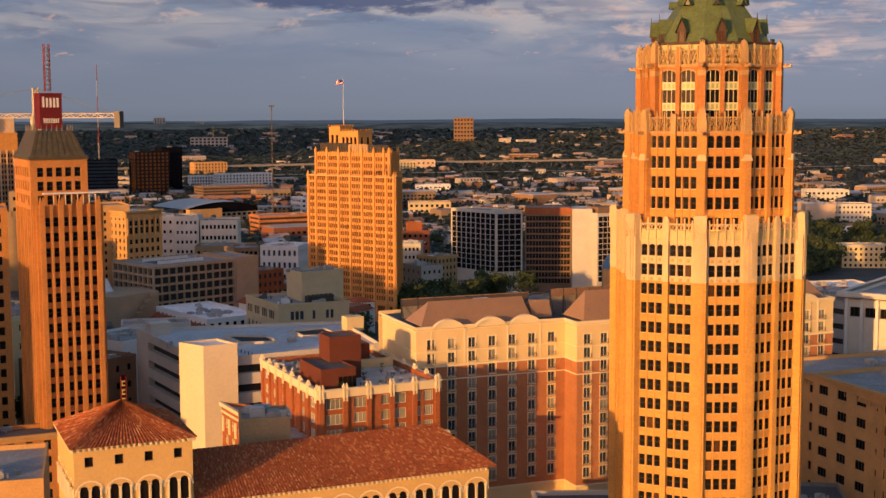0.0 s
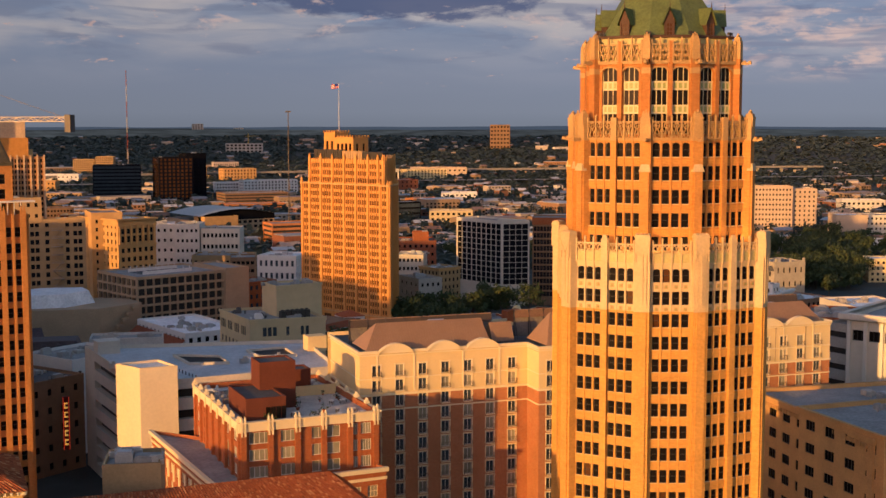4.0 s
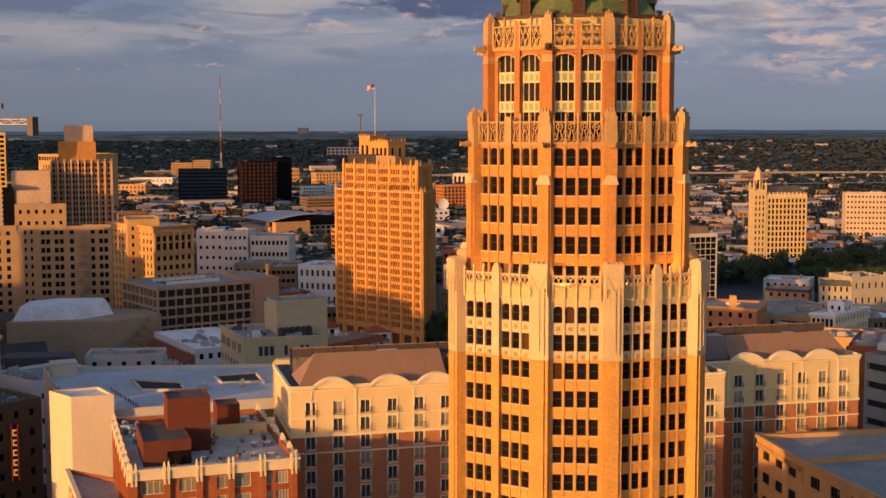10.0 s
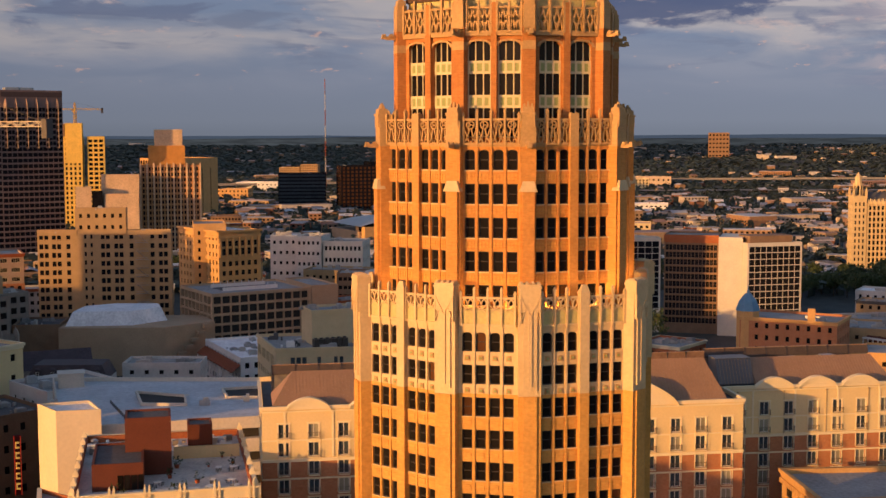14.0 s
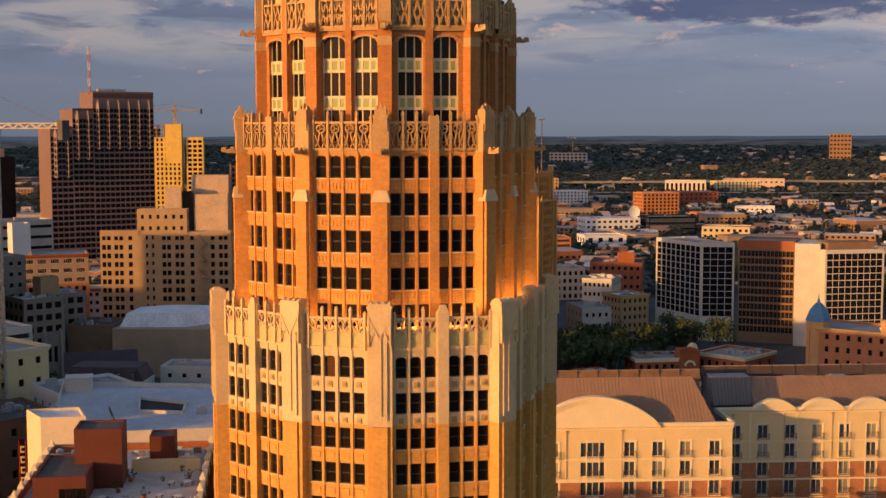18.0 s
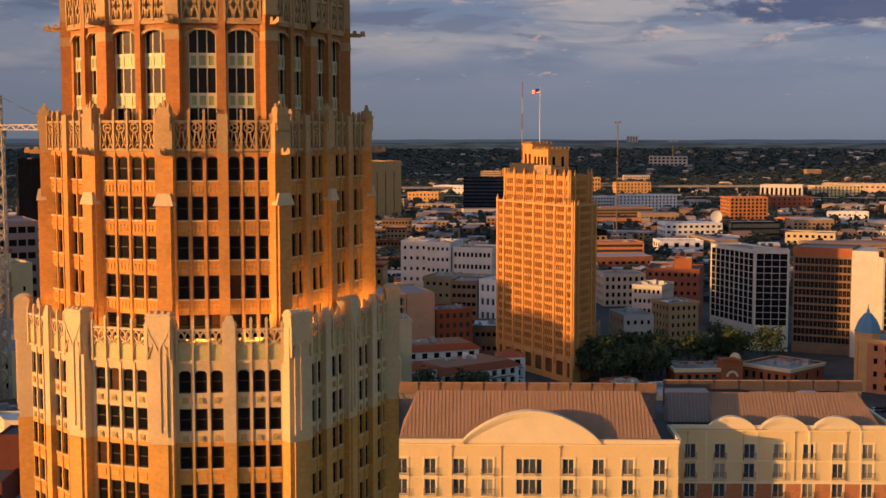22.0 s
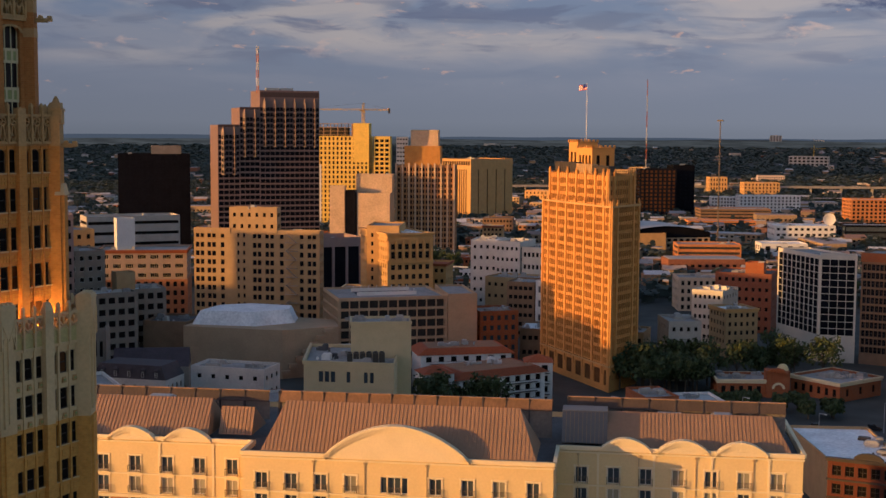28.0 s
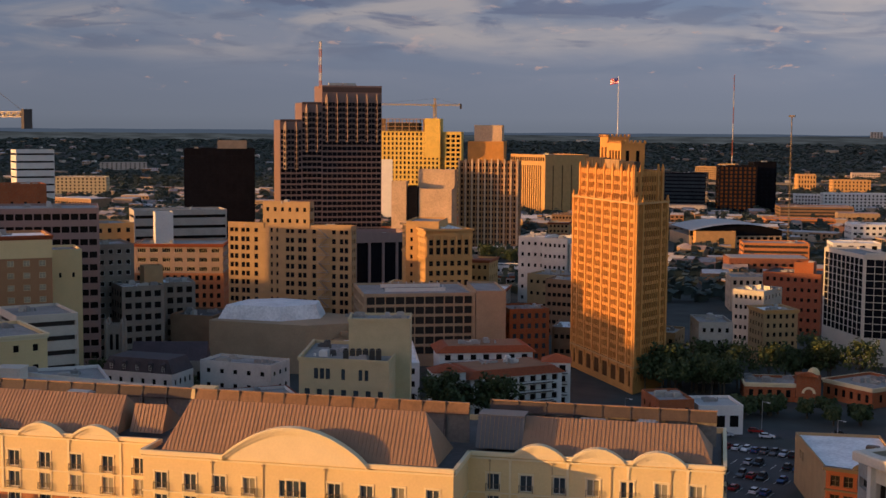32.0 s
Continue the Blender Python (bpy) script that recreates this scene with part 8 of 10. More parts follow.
def restaurant():
    ob = block("restaurant_building", "orange brick mission-style restaurant with arched entrance", "restaurant", (-24, 358), (-7, 366), 14, 6, RED_BRICK, 1, 6, 3, 1.4, 2.4, GLASS, ROOF_GREY, clutter=6, cornice=CREAM_TRIM)
    g = Geo()
    g.prism(quad_of((-9, 364), (-2, 367), 6), 0, 9)
    arch_gable(g, -9, -2, 8.9, 1.4, 364, 365)
    part("entrance_tower", g, RED_BRICK, ob)
    g = Geo()
    for k in range(10):
        a0, a1 = math.pi * k / 10, math.pi * (k + 1) / 10
        r0, r1 = 1.4, 2.2
        cx, cy = -5.4, 365.3
        pts = [(cx + math.cos(a) * r * 0.92, cy + math.cos(a) * r * 0.39, 3.2 + math.sin(a) * r) for a, r in ((a0, r0), (a0, r1), (a1, r1), (a1, r0))]
        g.quad(*[(x + 0.1, y - 0.25, z) for x, y, z in pts])
    part("entrance_arch", g, CREAM_TRIM, ob)
    g = Geo()
    for j in range(5):
        for k in range(12):
            a0, a1 = 2 * math.pi * k / 12, 2 * math.pi * (k + 1) / 12
            b0, b1 = math.pi / 2 * j / 5, math.pi / 2 * (j + 1) / 5
            S = lambda a, b: (-5 + 2.0 * math.cos(a) * math.cos(b), 369 + 2.0 * math.sin(a) * math.cos(b), 9 + 2.2 * math.sin(b))
            g.quad(S(a0, b0), S(a1, b0), S(a1, b1), S(a0, b1))
    part("dome", g, CREAM, ob)
    block("restaurant_wing", "", "", (-4, 377), (14, 368), 22, 6.5, RED_BRICK, 1, 6, 3, 1.4, 2.4, GLASS, ROOF_GREY, clutter=8, cornice=CREAM_TRIM, into=ob)
restaurant()
block("brick_shop", "red brick shop with a flat grey roof", "shop", (-28, 296), (-20, 303), 16, 10.5, RED_BRICK, 2, 3, 3, 1.2, 1.6, GLASS, ROOF_GREY, clutter=4)
block("arched_shop", "white stucco shop with arched doors and metal roof", "shop", (-19, 304), (-8.5, 311.7), 14, 8.6, WHITE_PAINT, 1, 3, 2, 2.6, 3.4, GLASS, GALV, clutter=1)
def domed_school():
    ob = block("old_brick_building", "orange brick building with a blue tiled corner dome", "building", (36, 371), (70, 360), 22, 18.5, HOTEL_BRICK, 4, 9, 5, 1.3, 1.9, GLASS, ROOF_GREY, clutter=2, cornice=SAND)
    g = Geo()
    c = (39, 374)
    oct_ = lambda r: [(c[0] + r * math.cos(math.pi / 4 * k + 0.4), c[1] + r * math.sin(math.pi / 4 * k + 0.4)) for k in range(8)]
    g.prism(oct_(4.4), 0, 20.5)
    part("corner_turret", g, SAND, ob)
    g = Geo()
    g.prism(oct_(4.8), 20.5, 24, 0, 0.72)
    g.prism(oct_(3.45), 24, 26.8, 0, 0.35)
    g.prism(oct_(0.7), 26.8, 28.2, 0, 0.6)
    g.prism(oct_(0.25), 28.2, 30, 0, 0.3)
    part("dome", g, BLUE_TILE, ob, "blue tiled bell dome")
    g = Geo()
    g.box(60, 362, 18, 62.5, 364.5, 23)
    part("chimney", g, SAND, ob)
domed_school()
# right edge of the early view
def right_office():
    ob = block("office_building", "tan stone office with dentil cornice and wide dark windows", "office building", (34, 96), (46, 52), 34, 31.5, SAND, 7, 8, 6, 3.0, 2.0, GLASS, ROOF_GREY, cornice=SAND, clutter=6, frame=FRAME_D, limit=80, bars=(4, 1))
    g = Geo()
    u, n, L = frame_of((34, 96), (46, 52))
    for k in range(44):
        s = (k + 0.5) * L / 44
        g.obox((34 + u.x * s + n.x * 0.35, 96 + u.y * s + n.y * 0.35), (u.x, u.y), 0.5, 0.5, 29.4, 30.2)
    part("dentil_band", g, SAND, ob, kind="stuff")
right_office()
block("low_roof", "dark flat podium roof with ducts and railings", "building", (10, 30), (34, 26), 34, 12, CONC_DARK, 0, 0, roof=ROOF_DARK, clutter=14)
block("podium", "pale concrete podium with dark roof and balustrade at the tower's foot", "building", (-24, 30), (14, 30), 34, 9.5, CONC_PALE, 2, 10, 0, 1.6, 2.4, GLASS, ROOF_DARK, clutter=5, cornice=CREAM_TRIM)
def white_rotunda():
    p, q = (68.3, 143), (95.3, 122)
    ob = block("convention_building", "white stucco building with tall recessed bays and deep metal eave", "building", p, q, 40, 40.6, CREAM_W, 1, 8, 0, 3.3, 2.7, GLASS, ROOF_GREY, base=33.4, top=1.8, recess=0.8, clutter=6, frame=FRAME_D, bars=(3, 1))
    part("eave", sweep(quad_of(p, q, 40), [(0.0, 39.2), (1.7, 39.7), (2.0, 39.9), (2.0, 41.1), (1.8, 41.3), (0.2, 41.3)]), CONC_PALE, ob, "wide pale painted eave")
    u, n, L = frame_of(p, q)
    for k in range(9):
        s = 0.4 + (L - 0.8) * k / 8
        g = Geo()
        g.obox((p[0] + u.x * s + n.x * 0.4, p[1] + u.y * s + n.y * 0.4), (u.x, u.y), 0.8, 0.9, 22, 39.4)
        part("column", g, FRAME_W, ob)
    g = Geo()
    g.obox((p[0] + u.x * L / 2 + n.x * 0.3, p[1] + u.y * L / 2 + n.y * 0.3), (u.x, u.y), L, 0.7, 21.2, 22.0)
    part("string_course", g, CREAM_W, ob)
    block("open_deck", "grey parking decks beside the white hall", "parking garage", (64.6, 150), (68.6, 144), 26, 38, CONCRETE, 9, 1, 1, wh=1.6, strip=True, glass=DECK_SHADE, recess=0.8, clutter=2)
CREAM_W = mat("off_white_stucco", (0.66, 0.60, 0.48), 0.8, var=0.08)
white_rotunda()
block("red_loft", "dark red brick loft with a roof crowded by grey cooling units", "building", (65.6, 172.8), (79, 168.5), 24, 35.8, RED_BRICK, 9, 4, 6, 1.1, 1.8, GLASS, ROOF_GREY, clutter=26, frame=FRAME_D)
# gothic hotel with the corner turret
GOLD_STONE = mat("pale_gold_limestone", (0.60, 0.44, 0.22), 0.85, var=0.15, scale=0.2, fine=2)
def gothic_hotel():
    p, q = (119.3, 682.0), (145.3, 687.0)
    ob = thing("hotel_building", "pale gold gothic hotel with a corner turret and steep dark roof", "hotel")
    R = quad_of(p, q, 20)
    u, n, L = frame_of(p, q)
    P = lambda a, d: (p[0] + u.x * a + n.x * d, p[1] + u.y * a + n.y * d)
    poly_block(ob, R, 0, 44.6, GOLD_STONE, ROOF_DARK, {0: grid_wins(L, 2, 43.6, 10, 12, 1.5, 2.3, 0.8), 1: grid_wins(20, 2, 43.6, 8, 12, 1.4, 2.3, 0.8)}, GLASS, FRAME_D, 0.4, 0.45, 50)
    step = (L - 1.6) / 10
    for k in range(11):
        g = Geo()
        a = 0.8 + step * k
        g.obox(P(a, 0.25), (u.x, u.y), 0.75, 0.7, 0, 44.8)
        g.prism([P(a - 0.4, 0.6), P(a + 0.4, 0.6), P(a + 0.4, -0.1), P(a - 0.4, -0.1)], 44.8, 47.4, 0, 0.12)
        part("pier", g, GOLD_STONE, ob)
    for k in range(10):
        a = 0.8 + step * (k + 0.5)
        g = Geo()
        f = [P(a - step * 0.46, 0.35), P(a + step * 0.46, 0.35), P(a + step * 0.46, -0.3), P(a - step * 0.46, -0.3)]
        t0, t1 = (*P(a, 0.35), 47.6), (*P(a, -0.3), 47.6)
        b = [(*v, 44.2) for v in f]
        g.quad(b[0], b[1], t0, t0)
        g.quad(b[1], b[2], t1, t0)
        g.quad(b[3], b[0], t0, t1)
        part("gablet", g, CREAM, ob, "pale stone gablet")
    g = Geo()
    A = [(*v, 44.4) for v in quad_of(P(0, -0.6), P(L, -0.6), 19)]
    r0, r1 = (*P(1.5, -10), 51.0), (*P(L - 2.5, -10), 51.0)
    g.quad(A[0], A[1], r1, r0)
    g.quad(A[2], A[3], r0, r1)
    g.quad(A[1], A[2], r1, r1)
    g.quad(A[3], A[0], r0, r0)
    part("steep_roof", g, ROOF_DARK, ob)
    T = quad_of(P(-8.6, 0.8), P(-0.3, 0.8), 9)
    TL = frame_of(T[0], T[1])[2]
    poly_block(ob, T, 0, 49, GOLD_STONE, ROOF_DARK, {0: grid_wins(TL, 2, 46, 3, 12, 1.0, 2.2), 3: grid_wins(9, 2, 46, 3, 12, 1.0, 2.2)}, GLASS, FRAME_D, 0.6, 0.35, 15)
    c = P(-4.4, -3.6)
    o8 = lambda r: [(c[0] + r * math.cos(math.pi / 4 * k + 0.3), c[1] + r * math.sin(math.pi / 4 * k + 0.3)) for k in range(8)]
    for k in range(4):
        v = T[k]
        g = Geo()
        v = (v[0] * 0.9 + c[0] * 0.1, v[1] * 0.9 + c[1] * 0.1)
        g.obox(v, (u.x, u.y), 1.2, 1.2, 48.0, 51.5)
        g.prism([(v[0] + 0.7 * a_, v[1] + 0.7 * b_) for a_, b_ in ((-1, -1), (1, -1), (1, 1), (-1, 1))], 51.5, 54.5, 0, 0.08)
        part("pinnacle", g, GOLD_STONE, ob)
    o = o8(3.1)
    L8 = frame_of(o[0], o[1])[2]
    poly_block(ob, o, 48, 56.5, GOLD_STONE, ROOF_DARK, {k: [(L8 * 0.28, L8 * 0.72, 49.5, 55)] for k in range(8)}, GLASS_BLK, None, 0.3, 0.5, 10)
    g = Geo()
    g.prism(o8(2.3), 56.2, 60, 0, 0.9)
    g.prism(o8(2.0), 60, 63.2, 0, 0.1)
    part("lantern", g, GOLD_STONE, ob)
gothic_hotel()
block("pink_hotel", "cream and pink hotel slab with red tile top", "hotel", (207.6, 878), (241, 875.7), 20, 37.2, PEACH_PALE, 9, 12, 4, 1.3, 1.6, GLASS, CLAY, clutter=2, limit=30)
block("pink_hotel", "pale hotel slab end with red roof", "hotel", (242, 880), (262, 880), 18, 35, PEACH_PALE, 9, 5, 4, 1.3, 1.6, GLASS, CLAY, clutter=1, limit=25)
block("glass_office", "dark blue glass office with lit copper end wall", "office building", (-447, 1286), (-395, 1300), 30, 41, GLASS_BLK, 10, 1, 1, wh=2.6, strip=True, glass=GLASS_B, limit=10)
# amber panes paint the coppery reflections
block("glass_office", "dark glass office tower with painted coppery reflections", "office building", (-366, 1262), (-331, 1280), 28, 50.5, GLASS_BLK, 12, 8, 7, 2.6, 2.6, AMBER, limit=20)
block("glass_office", "dark glass tower behind with pale crown", "office building", (-345, 1310), (-325, 1325), 20, 54, GLASS_BLK, 13, 4, 4, 2.2, 2.2, GLASS_BLK, limit=20)
block("far_slab", "dark twin apartment slab on the horizon", "apartment tower", (48, 3232), (100, 3231), 20, 84, BROWN, 8, 6, 0, 5, 4, GLASS, ROOF_GREY, limit=10, clutter=0)
block("far_tower", "lone concrete tower on the plain", "apartment tower", (-912, 4076), (-876, 4084), 20, 86, CONCRETE, 10, 4, 3, 3, 3, GLASS, ROOF_GREY, limit=10, clutter=0, z0=40)
block("far_tower", "pale concrete tower on the plain", "apartment tower", (-780, 4102), (-748, 4108), 20, 72, CONC_PALE, 8, 4, 3, 3, 3, GLASS, ROOF_GREY, limit=10, clutter=0, z0=40)
block("far_tower", "pale slab tower on the plain", "apartment tower", (-1104, 2025), (-1085, 2036), 20, 80, CONC_PALE, 10, 4, 3, 3, 3, GLASS, ROOF_GREY, limit=10, clutter=0)
block("far_office", "gridded office block under construction far off", "office building", (-612, 3030), (-522, 3040), 40, 38, CONCRETE, 5, 9, 4, 6, 4, GLASS, ROOF_GREY, clutter=2, limit=20)
block("far_office", "white office block far off", "office building", (-1043, 912), (-1024, 949), 26, 60, WHITE_PAINT, 7, 1, 1, wh=2, strip=True, clutter=2)
tower_crane(-560, 3060, 0, 56, 60, 40, 14, "yellow tower crane far off on the plain", None, 8)
def mast(x, y, z0, z1, w, label, top_w=0.0, paint=None):
    ob = thing("radio_mast", label, "mast", (x, y, z0))
    n = 7
    for k in range(n):
        g = Geo()
        lattice(g, (0, 0, (z1 - z0) * k / n), (0, 0, (z1 - z0) * (k + 1) / n), w * (1 - 0.5 * k / n), 4)
        part("mast_section", g, paint or (MAST_RED if k % 2 == 0 else MAST_PALE), ob)
    if top_w:
        g = Geo()
        g.box(-top_w, -top_w * 0.4, z1 - z0, top_w, top_w * 0.4, z1 - z0 + 1.2)
        part("light_frame", g, STEEL, ob)
mast(-524.7, 1745.6, 5, 166.5, 1.3, "tall red and white radio mast on the plain")
mast(-167.6, 863.5, 0, 97.0, 0.8, "slim brown lattice floodlight mast", 2.2, RAIL)
PLASTER = mat("weathered_buff_plaster", (0.46, 0.385, 0.27), 0.9, var=0.22, scale=0.2, fine=1.5, stain=0.3)
def plaster_building():
    ob = block("plaster_building", "buff plastered building with a dark roof edge and few tall windows", "building", (111.2, 456.6), (125, 454.4), 20, 17.6, PLASTER, 3, 5, 4, 0.9, 2.3, GLASS, ROOF_DARK, clutter=4, base=4, frame=FRAME_D)
    block("taller_wing", "", "", (125.2, 454.3), (142.0, 461.0), 19, 20.4, PLASTER, 2, 5, 3, 0.9, 2.6, GLASS, ROOF_GREY, clutter=3, base=6, frame=FRAME_D, into=ob)
    g = Geo()
    g.prism(quad_of((111.0, 456.2), (125.1, 454.0), 3), 16.0, 18.4, 0, 0.86)
    part("mansard_edge", g, ROOF_DARK, ob, "dark sloping roof edge")
    for x, y in ((141.2, 461.4), (126.4, 455.4), (134, 458.6)):
        g = Geo()
        g.obox((x, y), (0.93, 0.37), 1.0, 1.0, 20.2, 22.0)
        part("chimney", g, PLASTER, ob)
plaster_building()
def arcade_house():
    ob = thing("arcade_building", "cream and white building with an arcaded top floor and white roof", "building")
    R = [(93.5, 378.4), (102.3, 374.6), (120.5, 399), (111.7, 403)]
    L0, L1 = frame_of(R[0], R[1])[2], frame_of(R[1], R[2])[2]
    poly_block(ob, R, 0, 14.6, CREAM_TRIM, ROOF_WHITE, {0: [(a, b, 9.4, 12.4) for a, b in cols(L0, 5, 1.1, 0.5)], 1: grid_wins(L1, 5.5, 13.6, 11, 2, 1.2, 1.9)}, GLASS, FRAME_D, 0.9, 0.4, 30)
    for k in range(6):
        g = Geo()
        a = 0.4 + (L0 - 0.8) * k / 5
        u, n, _ = frame_of(R[0], R[1])
        g.obox((R[0][0] + u.x * a + n.x * 0.15, R[0][1] + u.y * a + n.y * 0.15), (u.x, u.y), 0.4, 0.5, 8.8, 12.9)
        part("column", g, FRAME_W, ob)
    part("cornice", sweep(R, [(0, 12.9), (0.3, 13.0), (0.35, 13.5), (0.6, 13.7), (0.6, 14.3), (0, 14.7)]), WHITE_PAINT, ob, "white moulded cornice")
    block("roof_house", "", "", (107.5, 384), (112, 390), 7, 18.2, WHITE_PAINT, 1, 2, 2, 1.2, 1.8, GLASS, ROOF_WHITE, z0=13.5, clutter=1, into=ob)
    roof_clutter(ob, R, 13.7, 7, 41, (WHITE_PAINT, GALV))
arcade_house()
def porch_row():
    ob = block("porch_row", "dark red row with white porch posts", "building", (84.0, 392.5), (93.8, 384.0), 14, 9.4, DKRED, 2, 5, 3, 1.2, 1.9, GLASS, ROOF_GREY, clutter=3)
    u, n, L = frame_of((84.0, 392.5), (93.8, 384.0))
    for k in range(7):
        g = Geo()
        g.obox((84.0 + u.x * L * k / 6 + n.x * 1.4, 392.5 + u.y * L * k / 6 + n.y * 1.4), (u.x, u.y), 0.35, 0.35, 0, 8.2)
        part("post", g, FRAME_W, ob)
    g = Geo()
    g.obox((88.9 + n.x * 0.9, 388.25 + n.y * 0.9), (u.x, u.y), L + 0.6, 1.9, 8.2, 8.7)
    part("porch_roof", g, WHITE_PAINT, ob)
porch_row()
block("grey_row", "low grey plastered building with a flat pale roof", "building", (80.9, 434.5), (111.1, 446.5), 20, 9.0, CONCRETE, 2, 9, 4, 1.3, 1.7, GLASS, ROOF_GREY, clutter=5)
block("tan_house", "tan stepped building with a dark roof edge", "building", (90.2, 475.6), (108.8, 469.9), 14, 12.2, BEIGE, 3, 5, 4, 1.3, 1.7, GLASS, ROOF_GREY, clutter=3, cornice=ROOF_DARK)
block("pale_flats", "pale grey flats with a white roof", "building", (93.2, 506), (114, 499), 18, 13.4, OFF_WHITE, 3, 6, 4, 1.3, 1.7, GLASS, ROOF_WHITE, clutter=4)
block("brown_row", "brown shop row with pale awning posts and a white roof", "shop", (122.5, 400.5), (141, 412), 26, 9.2, BROWN, 2, 7, 5, 1.6, 2.0, GLASS, ROOF_WHITE, clutter=9)
block("grey_row", "low grey row with a pale flat roof", "building", (108, 350), (130, 362), 22, 8.5, CONCRETE, 2, 7, 5, 1.4, 1.8, GLASS, ROOF_GREY, clutter=10)
block("cream_building", "small cream brick building with a white roof", "building", (98, 300), (118, 296), 18, 14, CREAM, 3, 6, 4, 1.2, 1.6, GLASS, ROOF_WHITE, clutter=9)
block("brick_row", "red brick row with roof units", "building", (80, 240), (104, 236), 22, 15, RED_BRICK, 3, 6, 4, 1.2, 1.6, GLASS, ROOF_GREY, clutter=12)
block("tan_row", "tan low building with grey roof", "building", (70, 395), (104, 388), 26, 12, BEIGE, 2, 8, 4, 1.3, 1.6, GLASS, ROOF_GREY, clutter=7)
block("tan_row", "sand-coloured low building with stepped parapet", "building", (76, 330), (104, 326), 22, 13, SAND, 2, 7, 4, 1.3, 1.6, GLASS, ROOF_GREY, clutter=6)

block("blank_hall", "tall pale windowless stage block of a hotel", "building", (250, 783), (273, 782), 26, 20.5, PEACH_PALE, 0, 0, roof=ROOF_WHITE, clutter=3)
block("cream_wing", "cream hotel wing with rows of small windows", "hotel", (273.4, 790), (303, 789), 22, 20, CREAM_W, 5, 9, 4, 1.4, 1.6, GLASS, ROOF_GREY, clutter=3, limit=12)
block("white_row", "long low white building beyond the woods", "building", (246, 716), (271, 715), 16, 8, WHITE_PAINT, 2, 9, 4, 1.3, 1.4, GLASS, ROOF_WHITE, clutter=3, limit=9)
block("long_hall", "long cream hall with a framed porch", "hall", (351, 1115), (394, 1112), 26, 12, CREAM_W, 2, 9, 4, 2.4, 2.2, GLASS, ROOF_WHITE, clutter=2, limit=9)
block("cream_flats", "cream stepped flats with a higher end block", "apartment building", (198.5, 540), (226, 538), 16, 13.4, CREAM, 4, 9, 4, 1.3, 1.5, GLASS, ROOF_WHITE, clutter=4, limit=16)
block("white_hall", "low hall with a broad white roof", "hall", (134, 352), (160, 358), 30, 13, CONC_PALE, 2, 6, 4, 1.4, 1.8, GLASS, ROOF_WHITE, clutter=6, limit=6)

# ---- named buildings of the middle distance ----
ORANGE_BRICK = brick_mat("bright_orange_brick", (0.52, 0.20, 0.06), (0.45, 0.16, 0.05), (0.46, 0.24, 0.12))
MID = dict(clutter=2, limit=6)
block("brick_offices", "sand brick offices with tall windows", "building", (-439, 1778), (-416, 1789), 30, 26, SAND, 4, 6, 5, 1.8, 3.6, GLASS, ROOF_GREY, **MID)
block("brick_offices", "long sand brick offices", "building", (-386, 1766), (-340, 1789), 26, 20, SAND, 4, 10, 5, 2.0, 2.6, GLASS, ROOF_GREY, **MID)
block("apartment_block", "long white four-storey apartment block with dark windows", "apartment building", (-293, 1393), (-231, 1424), 20, 19, WHITE_PAINT, 5, 16, 5, 1.9, 1.9, GLASS, ROOF_WHITE, **MID)
block("apartment_block", "white apartment wing with stepped roofs", "apartment building", (-330, 1408), (-300, 1420), 18, 16, WHITE_PAINT, 4, 9, 4, 1.9, 1.9, GLASS, ROOF_WHITE, **MID)
block("parking_deck", "brown parking deck with long open levels", "parking garage", (-281, 1202), (-218, 1233), 34, 13.5, BROWN, 4, 1, 1, wh=1.5, strip=True, glass=DECK_SHADE, recess=0.8, **MID)
block("parking_deck", "orange brick parking deck catching the sun", "parking garage", (-263, 1104), (-207, 1131), 24, 8, ORANGE_BRICK, 2, 1, 1, wh=1.4, strip=True, glass=DECK_SHADE, recess=0.8, **MID)
block("white_office", "white three-storey office with ribbon windows", "office building", (-156, 989), (-112, 1011), 26, 14.4, WHITE_PAINT, 3, 10, 5, 2.6, 2.0, GLASS, ROOF_WHITE, **MID)
def roof_dish():
    ob = thing("satellite_dish", "large round white dish on a flat roof", "dish", (-118, 1012, 13.6), 20)
    g = Geo()
    for k in range(16):
        a0, a1 = k * math.pi / 8, (k + 1) * math.pi / 8
        for r0, r1 in ((0.0, 2.6), (2.6, 5.0)):
            f = lambda r, a: (r * math.cos(a), -1.5 + r * r * -0.05, 6.0 + r * math.sin(a))
            g.quad(f(r0, a0), f(r1, a0), f(r1, a1), f(r0, a1))
    part("bowl", g, WHITE_PAINT, ob)
    g = Geo()
    g.box(-0.5, -1.4, 0, 0.5, -0.4, 6.0)
    part("stand", g, GALV, ob)
roof_dish()
block("parking_deck", "tan brick parking deck with long dark openings", "parking garage", (-168, 770), (-130, 788), 24, 14.7, ORANGE_BRICK, 4, 1, 1, wh=1.7, strip=True, glass=DECK_SHADE, recess=0.8, **MID)
block("modern_house", "white and yellow modern block with a framed front", "building", (-130, 842), (-101, 856), 22, 11.6, WHITE_PAINT, 2, 4, 3, 3.4, 3.2, GLASS, ROOF_WHITE, **MID)
block("modern_house", "yellow stucco block with roof units", "building", (-57, 979), (-18, 980), 24, 10.4, YELLOW, 2, 8, 4, 2.4, 2.2, GLASS, ROOF_GREY, **MID)
block("half_built_block", "orange sheathed block under construction", "building", (-139, 1225), (-104, 1243), 30, 26, ORANGE_BRICK, 7, 9, 6, 2.4, 2.2, GLASS, CONCRETE, **MID)
